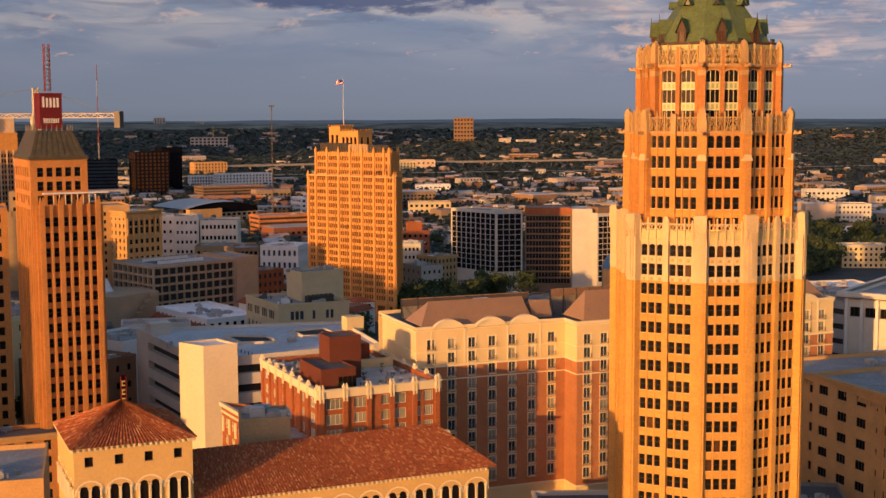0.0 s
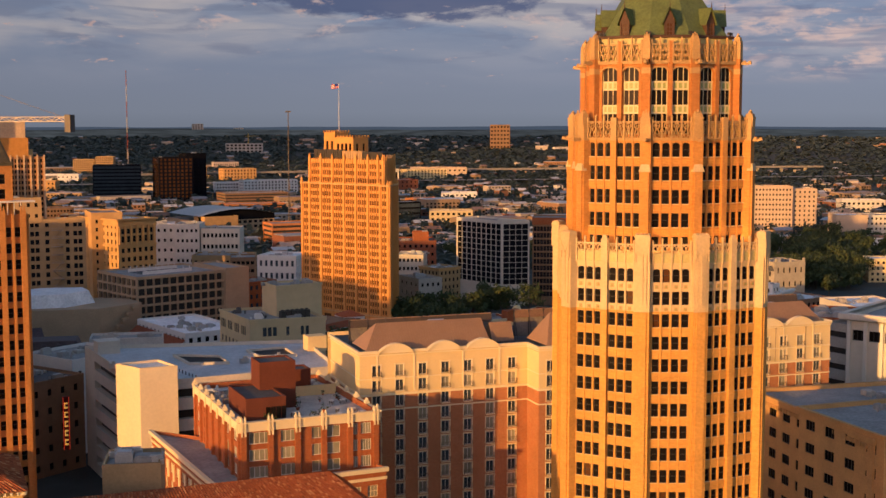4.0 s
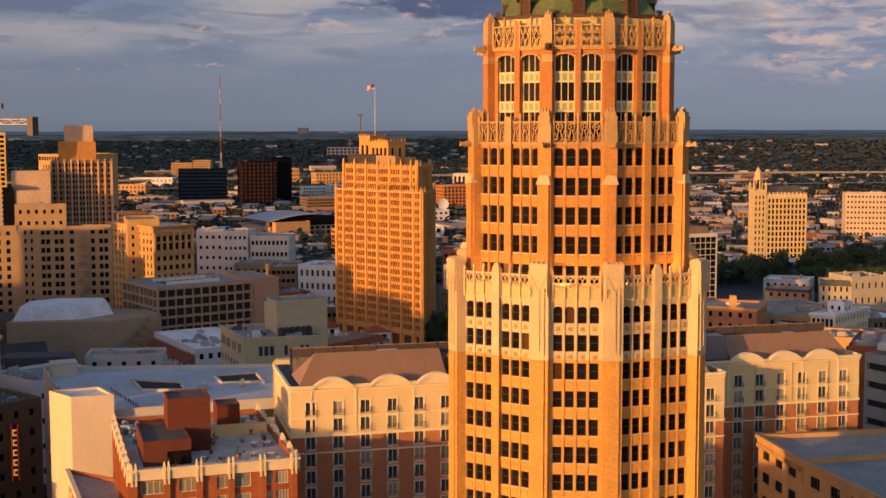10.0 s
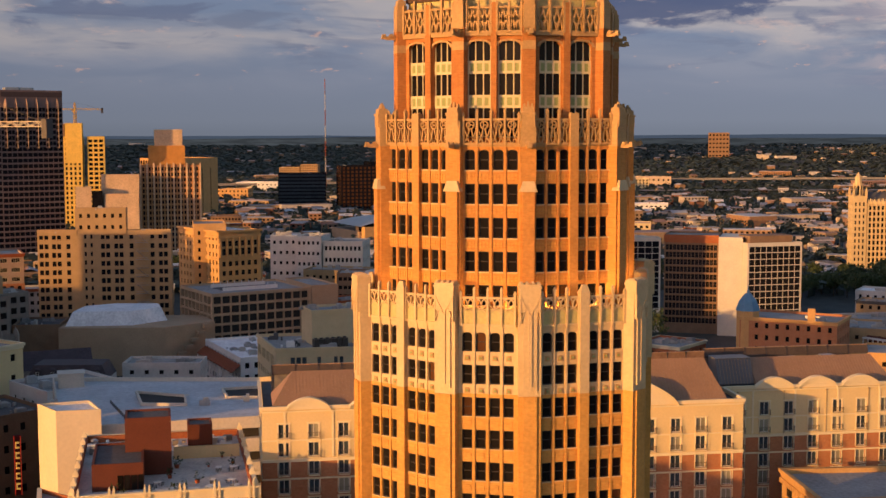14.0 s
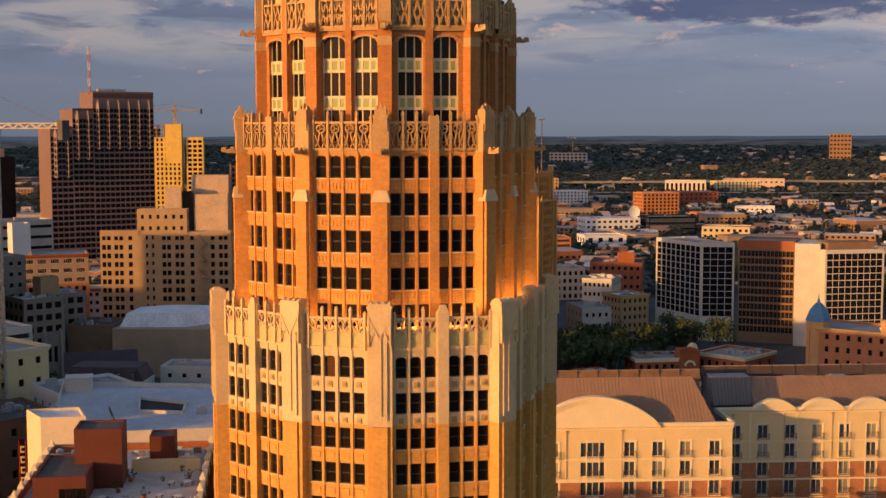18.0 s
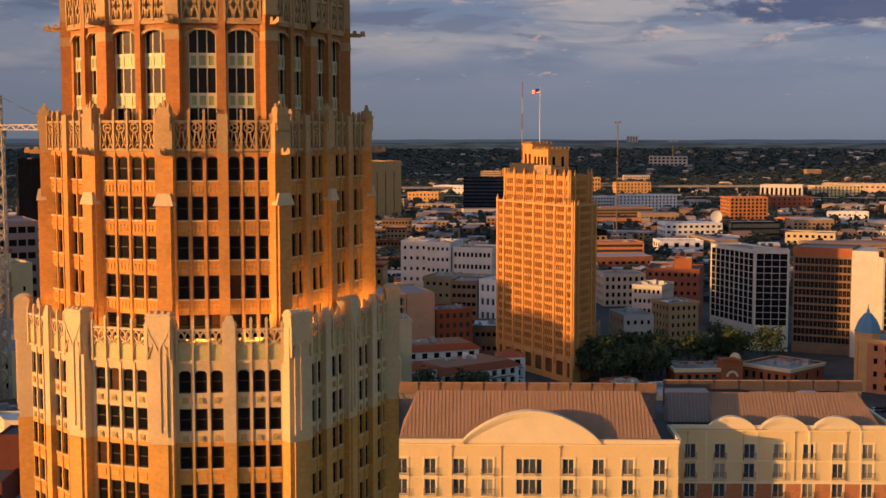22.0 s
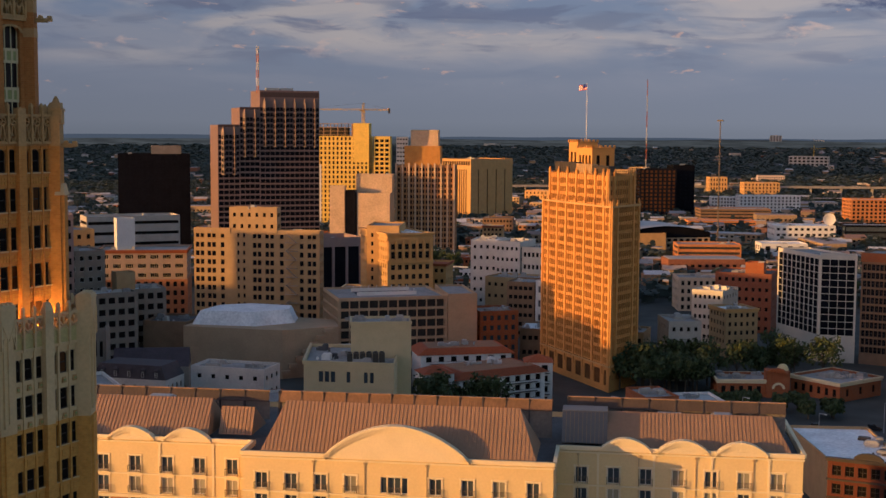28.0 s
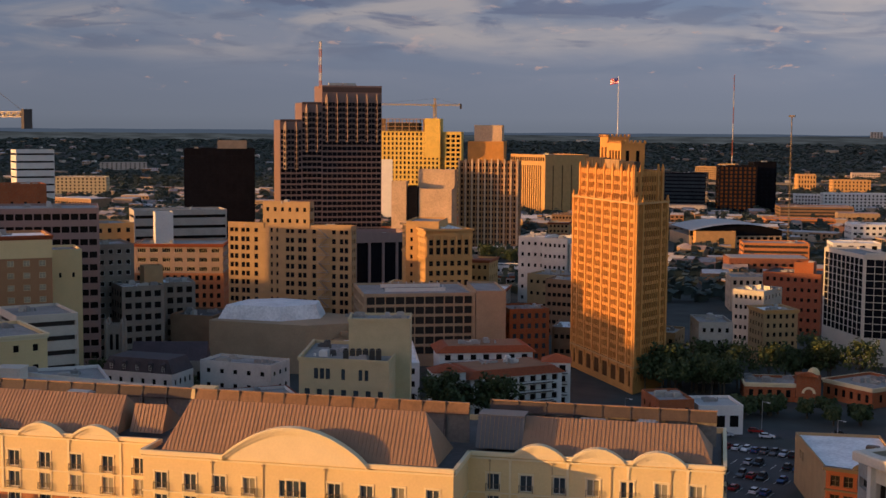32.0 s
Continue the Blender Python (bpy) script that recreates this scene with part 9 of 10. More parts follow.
block("red_hall", "long dark red hall with a flat roof", "hall", (-129, 1475), (-84, 1498), 30, 16, DULL_BRICK, 3, 8, 5, 2.0, 2.0, GLASS, ROOF_GREY, **MID)
block("glass_office", "low dark green glass office", "office building", (-104, 1008), (-66, 1026), 26, 15.6, GLASS_BLK, 3, 1, 1, wh=3.4, strip=True, glass=GLASS_B, **MID)
block("apartment_block", "cream apartment block with dark bay windows", "apartment building", (-112, 1816), (-50, 1846), 24, 17, CREAM, 4, 12, 5, 2.2, 2.6, GLASS, ROOF_GREY, **MID)
block("orange_shop", "low orange brick shop", "shop", (-79, 1170), (-50, 1184), 20, 10, ORANGE_BRICK, 2, 6, 4, 2.0, 1.8, GLASS, ROOF_GREY, **MID)
block("cream_lofts", "cream brick lofts with paired windows", "building", (-100, 556), (-80, 566), 20, 16.8, PEACH_PALE, 4, 7, 5, 1.5, 2.2, GLASS, ROOF_GREY, frame=FRAME_D, clutter=4, limit=20)
block("sand_apartments", "stepped apartments of sand-coloured brick", "apartment building", (-700, 2056), (-664, 2060), 24, 26, BEIGE, 7, 10, 6, 2.0, 2.0, GLASS, ROOF_GREY, **MID)
block("sand_apartments", "taller apartments of sand-coloured brick", "apartment building", (-662, 2060), (-632, 2063), 24, 31, BEIGE, 8, 9, 6, 2.0, 2.0, GLASS, ROOF_GREY, **MID)
block("orange_hall", "low orange brick hall among trees", "hall", (-581, 1441), (-540, 1445), 26, 15.8, SAND, 3, 8, 5, 1.8, 2.4, GLASS, ROOF_GREY, **MID)
block("white_hall", "long white hall with a pale roof", "hall", (-655, 1715), (-592, 1721), 30, 13.4, WHITE_PAINT, 2, 10, 5, 2.0, 2.0, GLASS, ROOF_WHITE, **MID)
block("columned_hall", "pale hall with tall dark bays between columns", "hall", (-178, 1747), (-121, 1750), 30, 20, CONC_PALE, 1, 9, 4, 3.2, 13, GLASS, ROOF_GREY, **MID)
block("flat_hall", "wide pale hall with a grey roof", "hall", (-111, 1929), (-19, 1932), 40, 16.5, PEACH_PALE, 2, 12, 6, 3.0, 2.4, GLASS, ROOF_GREY, **MID)
block("white_hall", "low white hall with a pale roof", "hall", (-51, 1295), (-10, 1296), 26, 9.6, WHITE_PAINT, 2, 8, 4, 2.0, 1.6, GLASS, ROOF_WHITE, **MID)
block("cream_offices", "cream and tan offices in the evening sun", "office building", (-1125, 1038), (-1078, 1076), 30, 25, YELLOW, 6, 12, 6, 2.0, 2.0, GLASS, ROOF_WHITE, clutter=6, limit=6)
block("grey_offices", "grey offices among trees", "office building", (-1763, 1705), (-1700, 1766), 30, 17, CONCRETE, 4, 10, 5, 3.0, 2.0, GLASS, ROOF_GREY, **MID)
def ball_park():
    ob = thing("sports_hall", "grey hall with a wide curving metal roof and tan brick base", "hall")
    R = quad_of((-242, 866), (-186, 908), 60)
    poly_block(ob, R, 0, 9, SAND4, ROOF_GREY, {0: grid_wins(70, 1, 9, 14, 2, 3.2, 2.2)}, GLASS, None, 0.3, 0.4, 8)
    g = Geo()
    u, n, L = frame_of(R[0], R[1])
    for k in range(8):
        a0, a1 = k / 8, (k + 1) / 8
        f = lambda a, d: (R[0][0] + u.x * (a * L) - n.x * d, R[0][1] + u.y * (a * L) - n.y * d, 9 + 9 * math.sin(math.pi * (0.15 + 0.7 * a)))
        g.quad(f(a0, -3), f(a1, -3), f(a1, 58), f(a0, 58))
        g.quad((*f(a0, 0)[:2], 8.9), (*f(a1, 0)[:2], 8.9), f(a1, 0), f(a0, 0), m=1)
    part("curved_roof", g, (GALV, GLASS_BLK), ob, "wide grey curving metal roof")
    block("brick_drum", "", "", (-236, 862), (-212, 880), 20, 13, SAND, 0, 0, clutter=0, into=ob)
ball_park()
def overpass():
    ob = thing("highway_bridge", "long pale concrete highway bridge on piers", "bridge")
    pts = [(-900, 1560), (-420, 1850), (-120, 1985), (260, 2090), (620, 2160)]
    for p, q in zip(pts, pts[1:]):
        u, n, L = frame_of(p, q)
        g = Geo()
        c = ((p[0] + q[0]) / 2, (p[1] + q[1]) / 2)
        g.obox(c, (u.x, u.y), L, 16, 9.0, 10.6)
        for s in (-1, 1):
            g.obox((c[0] + n.x * s * 7.8, c[1] + n.y * s * 7.8), (u.x, u.y), L, 0.5, 10.6, 11.8)
        part("deck", g, PAVE, ob)
        for k in range(int(L / 45)):
            g = Geo()
            g.obox((p[0] + u.x * (k * 45 + 20), p[1] + u.y * (k * 45 + 20)), (u.x, u.y), 2.2, 9, -0.5, 9.0)
            part("pier", g, CONCRETE, ob)
overpass()

def corner_shop():
    ob = thing("corner_shop", "tan stucco building with a white roof and dark red Victorian front", "shop")
    N, E, F2, F = (35.7, 238.5), (54, 239.5), (38, 277), (19.5, 269)
    poly_block(ob, [N, E, F2, F], 0, 13, BEIGE, ROOF_WHITE, {3: [(6, 7.2, 8, 10.2), (9, 10.2, 8, 10.2)]}, GLASS, FRAME_D, 0.7, 0.25, 10)
    front = [(35.9, 237.6), (54.2, 238.6), (54.1, 239.4), (35.8, 238.4)]
    L = frame_of(front[0], front[1])[2]
    poly_block(ob, front, 0, 13.6, DKRED, ROOF_DARK, {0: grid_wins(L, 8.6, 12.6, 6, 1, 2.0, 2.4) + grid_wins(L, 4.4, 8.2, 6, 1, 2.0, 2.4) + grid_wins(L, 0.4, 4.2, 4, 1, 3.6, 3.2)}, GLASS, FRAME_D, 0.2, 0.3, 20, (2, 2))
    for z0, z1, o in ((12.9, 13.7, 0.7), (8.3, 8.7, 0.35), (4.1, 4.5, 0.35)):
        g = Geo()
        ledge(g, front, z0, z1, o, (0,))
        part("cornice", g, FRAME_D, ob, "dark moulded cornice")
    g = Geo()
    u, n, L = frame_of(front[0], front[1])
    P = lambda s, d: (front[0][0] + u.x * s + n.x * d, front[0][1] + u.y * s + n.y * d)
    for k in range(8):
        a0, a1 = math.pi * k / 8, math.pi * (k + 1) / 8
        g.quad((*P(9 - 3.4 * math.cos(a0), 0.4), 13.6), (*P(9 - 3.4 * math.cos(a1), 0.4), 13.6), (*P(9 - 3.4 * math.cos(a1), 0.4), 13.6 + 1.7 * math.sin(a1)), (*P(9 - 3.4 * math.cos(a0), 0.4), 13.6 + 1.7 * math.sin(a0)))
        g.quad((*P(9 - 3.4 * math.cos(a0), 0.4), 13.6 + 1.7 * math.sin(a0)), (*P(9 - 3.4 * math.cos(a1), 0.4), 13.6 + 1.7 * math.sin(a1)), (*P(9 - 3.4 * math.cos(a1), -0.4), 13.6 + 1.7 * math.sin(a1)), (*P(9 - 3.4 * math.cos(a0), -0.4), 13.6 + 1.7 * math.sin(a0)))
    part("pediment", g, FRAME_D, ob, "dark curved pediment")
    roof_clutter(ob, [(44, 246), (54, 247), (46, 272), (36, 268)], 12.3, 12, 77, (GALV, ROOF_GREY, STEEL))
corner_shop()

# unseen blocks added on the sunny side of the centre to cast long shadows over the streets
block("office_building", "plain tan office block added unseen to shade the streets", "office building", (-236, 20), (-190, 28), 30, 64, BEIGE, 14, 12, 8, 1.6, 1.9, GLASS, ROOF_GREY, limit=2)
block("office_building", "long grey office block added unseen to shade the streets", "office building", (-322, 16), (-248, 24), 30, 60, CONCRETE, 13, 18, 8, 1.6, 1.9, GLASS, ROOF_GREY, limit=2)
block("office_building", "brown brick office block added unseen to shade the streets", "office building", (-404, 14), (-330, 22), 30, 69, BROWN, 15, 18, 8, 1.6, 1.9, GLASS, ROOF_GREY, limit=2)
block("office_building", "tall pale office block added unseen to shade the streets", "office building", (-467, 12), (-420, 18), 30, 90, CONC_PALE, 20, 12, 8, 1.6, 1.9, GLASS, ROOF_GREY, limit=2)
# in view, unlike the shading blocks around it
block("office_building", "tan stone office bay catching the low sun", "office building", (47.2, 49.5), (76, 60), 26, 32.6, SAND, 7, 6, 4, 3.0, 2.0, GLASS, ROOF_GREY, cornice=SAND, clutter=4, frame=FRAME_D, bars=(3, 1))
block("office_building", "grey stone office block added unseen to shade the streets", "office building", (-552, 10), (-474, 16), 30, 71, CONCRETE, 15, 18, 8, 1.6, 1.9, GLASS, ROOF_GREY, limit=2)
block("office_building", "brown office slab added unseen to shade the beige tower", "office building", (-340, 196), (-296, 204), 14, 69, BROWN, 15, 12, 4, 1.6, 1.9, GLASS, ROOF_GREY, limit=2)
block("office_building", "tan office slab added unseen to shade the white lofts", "office building", (-390, 286), (-336, 294), 12, 67, BEIGE, 15, 12, 4, 1.6, 1.9, GLASS, ROOF_GREY, limit=2)

# ---- trees ----
FOLIAGE = island_mat("tree_leaves", [(0.034, 0.052, 0.018), (0.046, 0.068, 0.022), (0.058, 0.080, 0.026), (0.078, 0.085, 0.030)], 0.7)
# Far foliage, lightened and blued so its colour carries the distance haze.
HAZED_FOLIAGE = island_mat("hazed_tree_leaves", [(0.046, 0.066, 0.058), (0.055, 0.074, 0.062), (0.062, 0.080, 0.062), (0.072, 0.082, 0.058)], 0.8)
BARK = mat("bark", (0.10, 0.075, 0.05), 0.95, var=0.3, fine=8)

def leaf_clump(g, c, r, rnd, n, size):
    for _ in range(n):
        d = Vector((rnd.gauss(0, 1), rnd.gauss(0, 1), rnd.gauss(0, 0.8))).normalized() * r * rnd.uniform(0.55, 1.0)
        p = Vector(c) + d
        nrm = (d.normalized() + Vector((rnd.gauss(0, 0.5), rnd.gauss(0, 0.5), rnd.gauss(0, 0.5)))).normalized()
        x = nrm.orthogonal().normalized()
        x = (Matrix.Rotation(rnd.uniform(0, 6.28), 3, nrm) @ x) * size * rnd.uniform(0.6, 1.2)
        y = nrm.cross(x) * rnd.uniform(0.5, 0.9)
        g.quad(p - x, p - y * 0.8, p + x * 0.9 + nrm * size * 0.2, p + y)

def tree(seed, h=11.0, r=4.6):
    rnd = random.Random(seed)
    t = thing("tree", "dark green broadleaf tree with a broad uneven crown", "tree", (0, 0, -200), group="street trees")
    g = Geo()
    ring_ = lambda rr: [(rr * math.cos(k * math.pi / 4), rr * math.sin(k * math.pi / 4)) for k in range(8)]
    g.prism(ring_(0.34), 0, h * 0.42, 0, 0.62)
    for k in range(5):
        a = k * 1.26 + rnd.uniform(-0.3, 0.3)
        p, q = Vector((0, 0, h * 0.3)), Vector((math.cos(a) * r * 0.6, math.sin(a) * r * 0.6, h * rnd.uniform(0.55, 0.75)))
        s = (q - p).orthogonal().normalized() * 0.12
        w = (q - p).normalized().cross(s)
        for o1, o2 in ((s, w), (w, -s), (-s, -w), (-w, s)):
            g.quad(p + o1, p + o2, q + o2 * 0.4, q + o1 * 0.4)
    part("trunk", g, BARK, t)
    g = Geo()
    for k in range(19):
        a = rnd.uniform(0, 6.28)
        d = r * math.sqrt(rnd.random()) * 0.8
        c = (math.cos(a) * d, math.sin(a) * d, h * rnd.uniform(0.48, 0.88) - d * 0.15)
        leaf_clump(g, c, r * rnd.uniform(0.28, 0.45), rnd, 46, 0.70)
    part("crown", g, FOLIAGE, t)
    return t

trees = [tree(1, 15, 6.2), tree(2, 17.5, 7.0), tree(3, 12, 5.2), tree(4, 6.5, 3.4)]
first = [True] * 4
trnd = random.Random(11)
def plant(x, y, z=0.0, low=False):
    k = 3 if low else trnd.randrange(3)
    if first[k]:
        first[k] = False
        trees[k].matrix_world = pose(x, y, z, 0, 0, trnd.uniform(0, 360))
    else:
        o = copy_thing(trees[k], pose(x, y, z, 0, 0, trnd.uniform(0, 360)))

def grove(x0, y0, x1, y1, n, spread, low=False):
    for _ in range(n):
        f = trnd.random()
        x, y = x0 + (x1 - x0) * f + trnd.gauss(0, spread), y0 + (y1 - y0) * f + trnd.gauss(0, spread)
        if all(math.hypot(x - a, y - b) > c * 0.72 + 2 for a, b, c in FOOT):
            plant(x, y, 0, low)
grove(-50, 356, -24, 374, 26, 6)        # the dark trees by the slab and the river
grove(-22, 338, 16, 346, 12, 3, True)
grove(-20, 395, 0, 412, 7, 5)
grove(-150, 232, -190, 215, 6, 4)       # street trees by the church
grove(-95, 272, -70, 280, 6, 3)
grove(-150, 150, -165, 260, 9, 4)
grove(40, 560, 130, 640, 30, 16)        # the park before the gothic hotel
grove(120, 560, 200, 640, 26, 18)
grove(112, 530, 200, 540, 22, 16)        # the wooded park by the old houses
grove(150, 600, 250, 720, 26, 22)
grove(-60, 640, 40, 620, 8, 14)
grove(-330, 640, -240, 680, 12, 16)
grove(150, 500, 190, 560, 26, 14)       # thick woods beyond the plastered house
grove(165, 560, 260, 760, 20, 18)
grove(88, 424, 100, 430, 4, 3, True)
grove(70, 410, 82, 420, 4, 3, True)

def park_woods():
    """Close woods between the old houses and the hotels."""
    rnd = random.Random(31)
    g = Geo()
    n = 0
    while n < 190:
        f = rnd.random()
        y = 505 + 330 * f
        x = 150 + 95 * f + rnd.uniform(-6, 75)
        if any(math.hypot(x - a, y - b) < c * 0.85 + 3 for a, b, c in FOOT) or (x > 188 and y < 545):
            n += 0.2
            continue
        h, r = rnd.uniform(8, 13), rnd.uniform(4, 6)
        for k in range(9):
            a, d = rnd.uniform(0, 6.28), r * math.sqrt(rnd.random()) * 0.8
            leaf_clump(g, (x + math.cos(a) * d, y + math.sin(a) * d, h * rnd.uniform(0.35, 0.85) - d * 0.15), r * rnd.uniform(0.3, 0.48), rnd, 24, 0.95)
        n += 1
    ob = part("park_trees", g, FOLIAGE, None)
    tagged(ob, "close woods of dark green broadleaf trees", "trees", kind="stuff")
park_woods()

# ---- low-rise town ----
def hit_foot(x, y, r):
    return any(math.hypot(x - a, y - b) < c * 0.8 + r for a, b, c in FOOT)

town = random.Random(23)
walls = [WHITE_PAINT, CONCRETE, BEIGE, SAND, RED_BRICK, CONCRETE, BROWN, BROWN, BEIGE, RED_BRICK, BROWN]
names = {"white_painted_wall": "white", "pale_concrete": "pale concrete", "beige_brick": "beige brick", "sandstone": "sand-coloured", "red_brick": "red brick", "concrete": "grey concrete", "cream_stucco": "cream stucco", "brown_brick": "brown brick"}
made = 0
e1, e2 = Vector((math.cos(radians(22)), math.sin(radians(22)))), Vector((-math.sin(radians(22)), math.cos(radians(22))))
for i in range(-14, 20):
    for j in range(3, 24):
        c = e1 * (i * 48 + town.uniform(-6, 6)) + e2 * (j * 46 + town.uniform(-6, 6))
        w, d = town.uniform(13, 30), town.uniform(12, 24)
        r = math.hypot(c.x - 20, c.y + 100)
        az = math.degrees(math.atan2(-(c.x - 20), c.y + 100))
        if not (400 < r < 1150 and -20 < az < 54) or hit_foot(c.x, c.y, max(w, d) * 0.5) or town.random() < 0.40 or made > 78 or (-62 < c.x < 6 and 318 < c.y < 362):
            continue
        m = town.choice(walls)
        fl = town.choice((1, 1, 2, 2, 3, 4)) if r > 560 else town.choice((1, 1, 2))
        h = fl * 3.6 + 1.6
        p0 = c - e1 * w / 2 - e2 * d / 2
        p1 = c + e1 * w / 2 - e2 * d / 2
        rf = town.choice((ROOF_WHITE, ROOF_GREY, ROOF_GREY, ROOF_DARK, ROOF_DARK))
        block("low_building", f"{names[m.name]} low commercial building with a flat {'white' if rf is ROOF_WHITE else 'grey'} roof", "building", (p0.x, p0.y), (p1.x, p1.y), d, h, m, fl, max(4, int(w / 2.8)), max(3, int(d / 3)), 1.6, 1.7, GLASS, rf, limit=0, clutter=town.choice((1, 2)), cornice=town.choice((None, None, CLAY, CREAM_TRIM)), sides=(1, 3))
        made += 1

def far_town():
    rnd = random.Random(77)
    g, rf, wn_ = Geo(), Geo(), Geo()
    n = 0
    while n < 2100:
        az = radians(rnd.uniform(-24, 58))
        r = 750 + 3500 * rnd.random() ** 1.1
        x, y = 20 - math.sin(az) * r, -100 + math.cos(az) * r
        dens = noise.noise((x * 0.0016, y * 0.0016, 5.0)) + (0.25 if r < 1700 else -0.05)
        if rnd.random() > 0.55 + dens or (r > 1700 and rnd.random() < 0.72) or hit_foot(x, y, 16):
            continue
        big = rnd.random() < 0.06
        w, d = (rnd.uniform(25, 62), rnd.uniform(14, 30)) if big else (rnd.uniform(8, 18), rnd.uniform(7, 13))
        h = rnd.uniform(6, 13) if big else rnd.uniform(3.5, 7.5)
        a = radians(rnd.choice((22, 22, 30, -60, 0)))
        z = ground_z(x, y)
        u = (math.cos(a), math.sin(a))
        g.obox((x, y), u, w, d, z - 1, z + h)
        if r < 2600 and (big or h > 5):      # rows of dark windows round the larger houses
            for q in range(max(1, int(h / 3.4))):
                k = max(2, int(w / 4))
                for e in range(k):
                    s = -w / 2 + w * (e + 0.5) / k
                    wn_.obox((x + u[0] * s, y + u[1] * s), u, w / k * 0.5, d + 0.2, z + 1 + q * 3.3, z + 2.6 + q * 3.3)
        if not big and rnd.random() < 0.5:        # a shallow gable
            nx, ny = -u[1], u[0]
            for s in (-1, 1):
                q = [(x + u[0] * t * w / 2 + nx * s * d / 2, y + u[1] * t * w / 2 + ny * s * d / 2, z + h) for t in (-1, 1)]
                m_ = [(x + u[0] * t * w / 2, y + u[1] * t * w / 2, z + h + d * 0.2) for t in (1, -1)]
                rf.quad(*(q + m_ if s < 0 else (q + m_)[::-1]))
        else:
            rf.obox((x, y), u, w * 0.96, d * 0.96, z + h, z + h + 0.4)
        n += 1
    ob = part("distant_houses", g, FARWALL, None)
    tagged(ob, "scattered distant low houses and sheds across the plain", "houses", kind="stuff")
    ob = part("distant_windows", wn_, GLASS, None)
    tagged(ob, "dark windows of the distant houses", "windows", kind="stuff")
    ob = part("distant_roofs", rf, FARROOF, None)
    tagged(ob, "grey, white and brown roofs of the distant houses", "roofs", kind="stuff")
FARWALL = island_mat("mixed_house_walls", [(0.60, 0.52, 0.40), (0.30, 0.17, 0.09), (0.36, 0.25, 0.15), (0.66, 0.60, 0.50), (0.24, 0.085, 0.045), (0.40, 0.27, 0.14), (0.20, 0.14, 0.10)])
FARROOF = island_mat("mixed_house_roofs", [(0.24, 0.23, 0.22), (0.62, 0.61, 0.59), (0.16, 0.13, 0.11), (0.45, 0.43, 0.41), (0.26, 0.14, 0.09)])
far_town()

def far_woods():
    rnd = random.Random(5)
    g = Geo()
    n = 0
    while n < 25000:
        az = radians(rnd.uniform(-24, 58))
        r = 690 + 3600 * rnd.random() ** 1.05
        x, y = 20 - math.sin(az) * r, -100 + math.cos(az) * r
        k = noise.noise((x * 0.0023, y * 0.0023, 9.0)) + noise.noise((x * 0.012, y * 0.012, 2.0)) * 0.5
        want = 0.75 if r < 1000 else 0.9 if r < 1800 else 0.97
        if rnd.random() > want + k * 0.8 or hit_foot(x, y, 5):
            continue
        z = ground_z(x, y)
        s = 1.0 + max(0, r - 1500) / 1500
        R = rnd.uniform(3.4, 6.2) * s
        H = rnd.uniform(6.5, 11.5) if r < 2200 else rnd.uniform(5.5, 9.5)
        for _ in range(9):
            a = rnd.uniform(0, 6.28)
            d = R * math.sqrt(rnd.random())
            p = Vector((x + math.cos(a) * d, y + math.sin(a) * d, z + H * (1 - 0.5 * (d / R) ** 2) * rnd.uniform(0.55, 1)))
            nrm = Vector((math.cos(a) * d / R * 0.7, math.sin(a) * d / R * 0.7, 0.9 + rnd.random() * 0.5)).normalized()
            t = nrm.orthogonal().normalized() * R * rnd.uniform(0.35, 0.6)
            b = nrm.cross(t) * rnd.uniform(0.6, 0.9)
            g.quad(p - t, p - b, p + t * 0.8, p + b)
            if _ % 3 == 0:
                g.quad(p - t + Vector((0, 0, -H * 0.45)), p + t * 0.8 + Vector((0, 0, -H * 0.45)), p + t * 0.8, p - t)
        n += 1
    ob = part("distant_trees", g, HAZED_FOLIAGE, None)
    tagged(ob, "dark green tree cover with painted distance haze, spreading to the horizon", "trees", kind="stuff")
far_woods()

# ---- streets, parking lot, cars ----
def strip(name, label, pts, w, m, z=0.06):
    g = Geo()
    for p, q in zip(pts, pts[1:]):
        u, n, L = frame_of(p, q)
        a, b = Vector(p), Vector(q)
        g.quad((*(a + n * w / 2), z), (*(b + n * w / 2), z), (*(b - n * w / 2), z), (*(a - n * w / 2), z))
    tagged(part(name, g, m, None), label, name, kind="structure")
strip("road", "dark asphalt street between tall buildings", [(-110, 160), (-190, 205), (-238, 278), (-330, 420), (-420, 560)], 12, ASPHALT)
strip("road", "asphalt street beside the parking lot", [(-60, 290), (0, 318), (60, 340), (140, 370)], 11, ASPHALT)
strip("road", "asphalt street running off to the north", [(25, 400), (75, 600), (150, 900), (240, 1300)], 14, ASPHALT)
strip("road", "asphalt street behind the garage", [(-100, 400), (-60, 700), (-20, 1000)], 12, ASPHALT)
strip("road", "pale elevated highway across the plain", [(-700, 1500), (-200, 1650), (300, 1750), (800, 1900)], 26, PAVE, 7.0)
g = Geo()
g.quad((-16, 246, 0.10), (22, 240, 0.10), (22, 300, 0.10), (-16, 304, 0.10))
tagged(part("pavement", g, ASPHALT, None), "asphalt parking lot with painted bays", "parking lot", kind="structure")
g = Geo()
for r_ in range(4):
    for k in range(13):
        x = -13 + k * 2.6
        y = 252 + r_ * 13
        g.quad((x, y, 0.115), (x + 0.14, y, 0.115), (x + 0.14, y + 5, 0.115), (x, y + 5, 0.115))
tagged(part("trim", g, FRAME_W, None), "white painted parking bay lines", "markings", kind="structure")

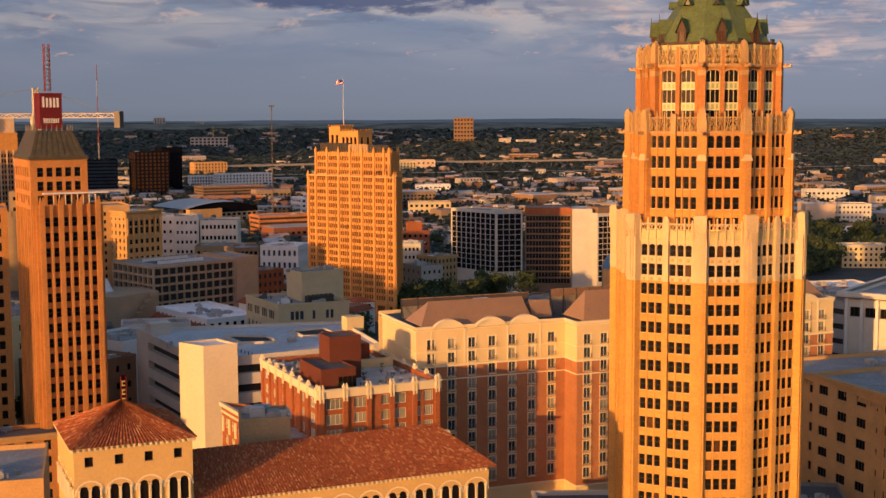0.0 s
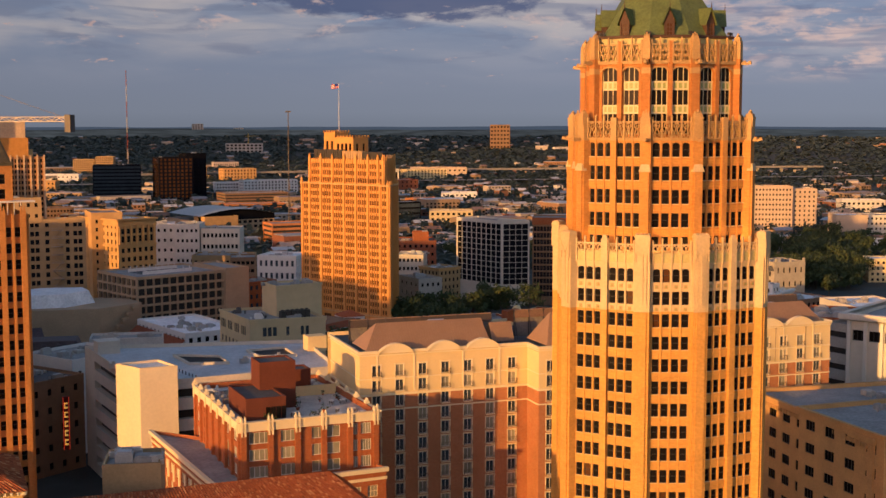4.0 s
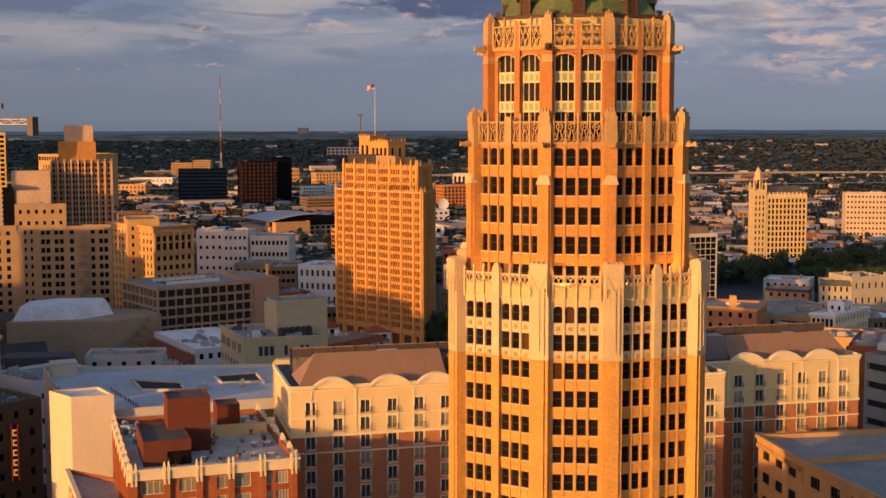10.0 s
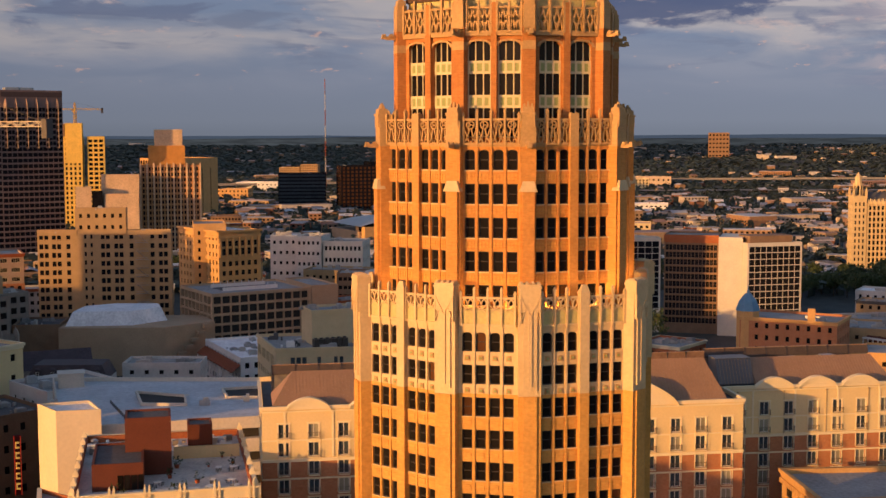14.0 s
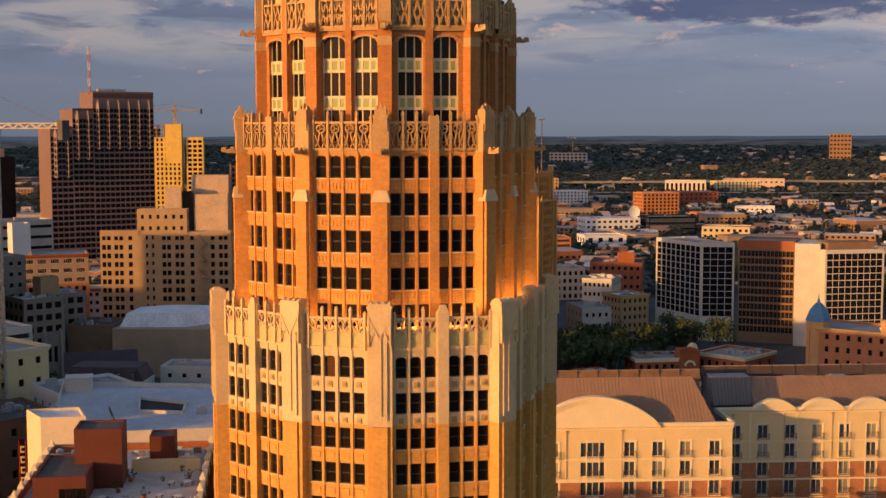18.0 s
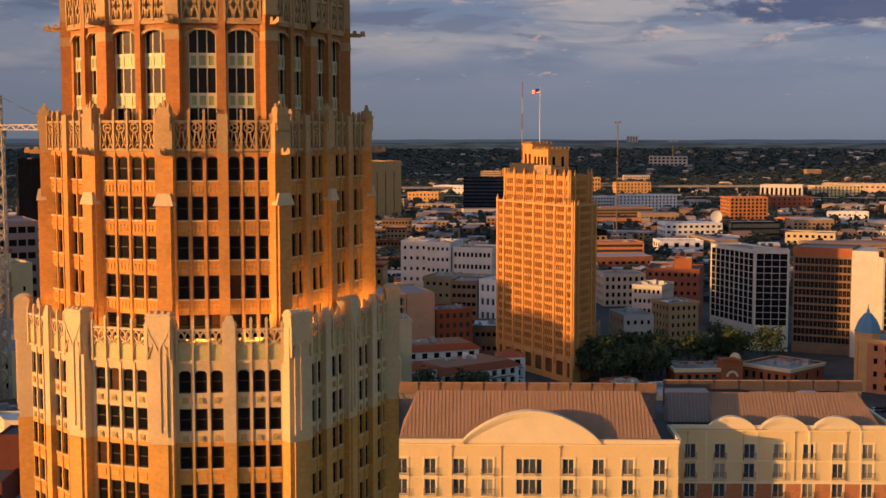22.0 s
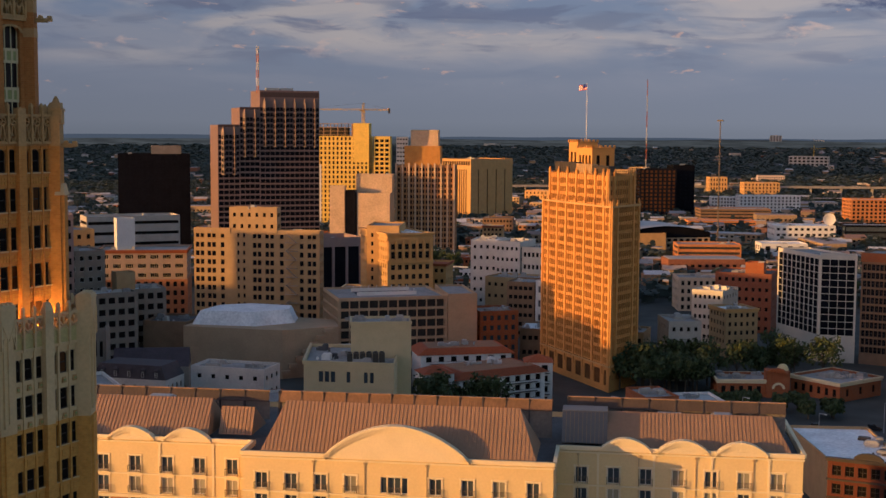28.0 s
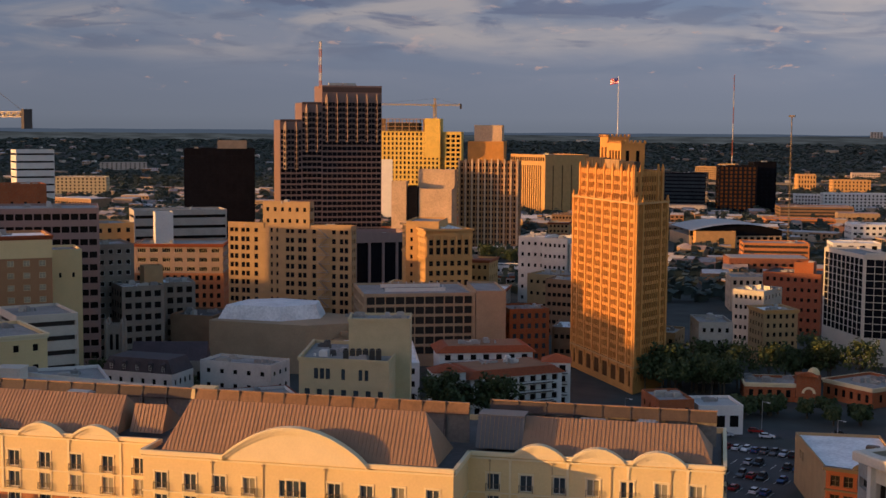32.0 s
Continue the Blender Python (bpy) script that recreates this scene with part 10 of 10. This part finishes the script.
CARMATS = [mat("car_paint_" + n, c, 0.25, var=0.03, spec=0.5) for n, c in (("white", (0.7, 0.7, 0.69)), ("silver", (0.4, 0.4, 0.41)), ("black", (0.02, 0.02, 0.022)), ("red", (0.3, 0.02, 0.015)), ("blue", (0.03, 0.06, 0.16)), ("grey", (0.12, 0.12, 0.125)))]
TYRE = mat("tyre_rubber", (0.02, 0.02, 0.02), 0.9, var=0.1)
RED_LENS = mat("tail_light_red", (0.35, 0.02, 0.015), 0.3, var=0.05)
def car(paint, label, tall=0.0):
    t = thing("car", label, "car", (0, 0, -300), group="parked cars")
    g = Geo()
    prof = [(-2.2, 0.35), (2.2, 0.35), (2.25, 0.75), (1.3, 0.95), (0.6, 1.02), (-1.9, 1.02 + tall * 0.2), (-2.2, 0.9)]
    for s in (-1, 1):
        pts = [(x, s * 0.88, z) for x, z in prof]
        g.quad(*(pts if s < 0 else pts[::-1]))
    for a, b in zip(prof, prof[1:] + prof[:1]):
        g.quad((a[0], 0.88, a[1]), (a[0], -0.88, a[1]), (b[0], -0.88, b[1]), (b[0], 0.88, b[1]))
    part("body", g, paint, t)
    g = Geo()
    g.prism([(-1.9, -0.82), (0.75, -0.82), (0.75, 0.82), (-1.9, 0.82)], 1.0, 1.42 + tall, 0, 0.76)
    part("cabin_glass", g, GLASS, t)
    g = Geo()
    g.box(-1.45, -0.6, 1.41 + tall, 0.3, 0.6, 1.47 + tall)
    part("car_roof", g, paint, t)
    for x in (-1.4, 1.4):
        for y in (-0.86, 0.86):
            g = Geo()
            n = 10
            for s in (-0.1, 0.1):
                pts = [(x + 0.33 * math.cos(2 * math.pi * k / n), y + s, 0.33 + 0.33 * math.sin(2 * math.pi * k / n)) for k in range(n)]
                g.quad(*(pts if s < 0 else pts[::-1]))
            for k in range(n):
                a0, a1 = 2 * math.pi * k / n, 2 * math.pi * (k + 1) / n
                g.quad(*[(x + 0.33 * math.cos(a), y + s, 0.33 + 0.33 * math.sin(a)) for a, s in ((a0, -0.1), (a0, 0.1), (a1, 0.1), (a1, -0.1))])
            part("wheel", g, TYRE, t)
    g = Geo()
    g.box(-2.24, -0.8, 0.7, -2.18, -0.5, 0.85)
    g.box(-2.24, 0.5, 0.7, -2.18, 0.8, 0.85)
    part("tail_light", g, RED_LENS, t)
    return t
crnd = random.Random(3)
kinds = [car(m, f"parked {n} {k}", z) for m, n, k, z in ((CARMATS[0], "white", "saloon car with dark windows", 0), (CARMATS[1], "silver", "saloon car with dark windows", 0), (CARMATS[2], "black", "sport utility car with dark windows", 0.3), (CARMATS[3], "dark red", "saloon car with dark windows", 0), (CARMATS[4], "dark blue", "saloon car with dark windows", 0), (CARMATS[5], "grey", "sport utility car with dark windows", 0.3))]
spots = []
for r_ in range(4):
    for k in range(12):
        if crnd.random() < 0.82:
            spots.append((-11.6 + k * 2.6, 254.6 + r_ * 13, 90 + crnd.choice((0, 180))))
for k in range(16):
    f = crnd.random()
    spots.append((-40 + 90 * f, 298 + 38 * f + crnd.choice((-3.4, 3.4)), 23))
for f in (0.1, 0.3, 0.42, 0.6, 0.75):
    spots.append((-190 - 48 * f + 3, 205 + 73 * f, 123))
used = set()
for n, (x, y, a) in enumerate(spots):
    k = crnd.randrange(6)
    if k not in used:
        used.add(k)
        kinds[k].matrix_world = pose(x, y, 0.12, 0, 0, a)
    else:
        copy_thing(kinds[k], pose(x, y, 0.12, 0, 0, a))
def street_lamp(x, y):
    t = thing("street_lamp", "tall grey street lamp with a curved arm", "street lamp", (x, y, 0), group="street lamps")
    g = Geo()
    g.prism([(0.12 * math.cos(k * math.pi / 3), 0.12 * math.sin(k * math.pi / 3)) for k in range(6)], 0, 9, 0, 0.6)
    part("pole", g, GALV, t)
    g = Geo()
    g.box(0, -0.06, 8.85, 1.8, 0.06, 9.0)
    part("arm", g, GALV, t)
    g = Geo()
    g.box(1.4, -0.18, 8.7, 2.2, 0.18, 8.88)
    part("lamp_head", g, FRAME_W, t)
for x, y in ((-14, 300), (20, 306), (24, 280), (-5, 318), (34, 330), (-40, 300)):
    street_lamp(x, y)
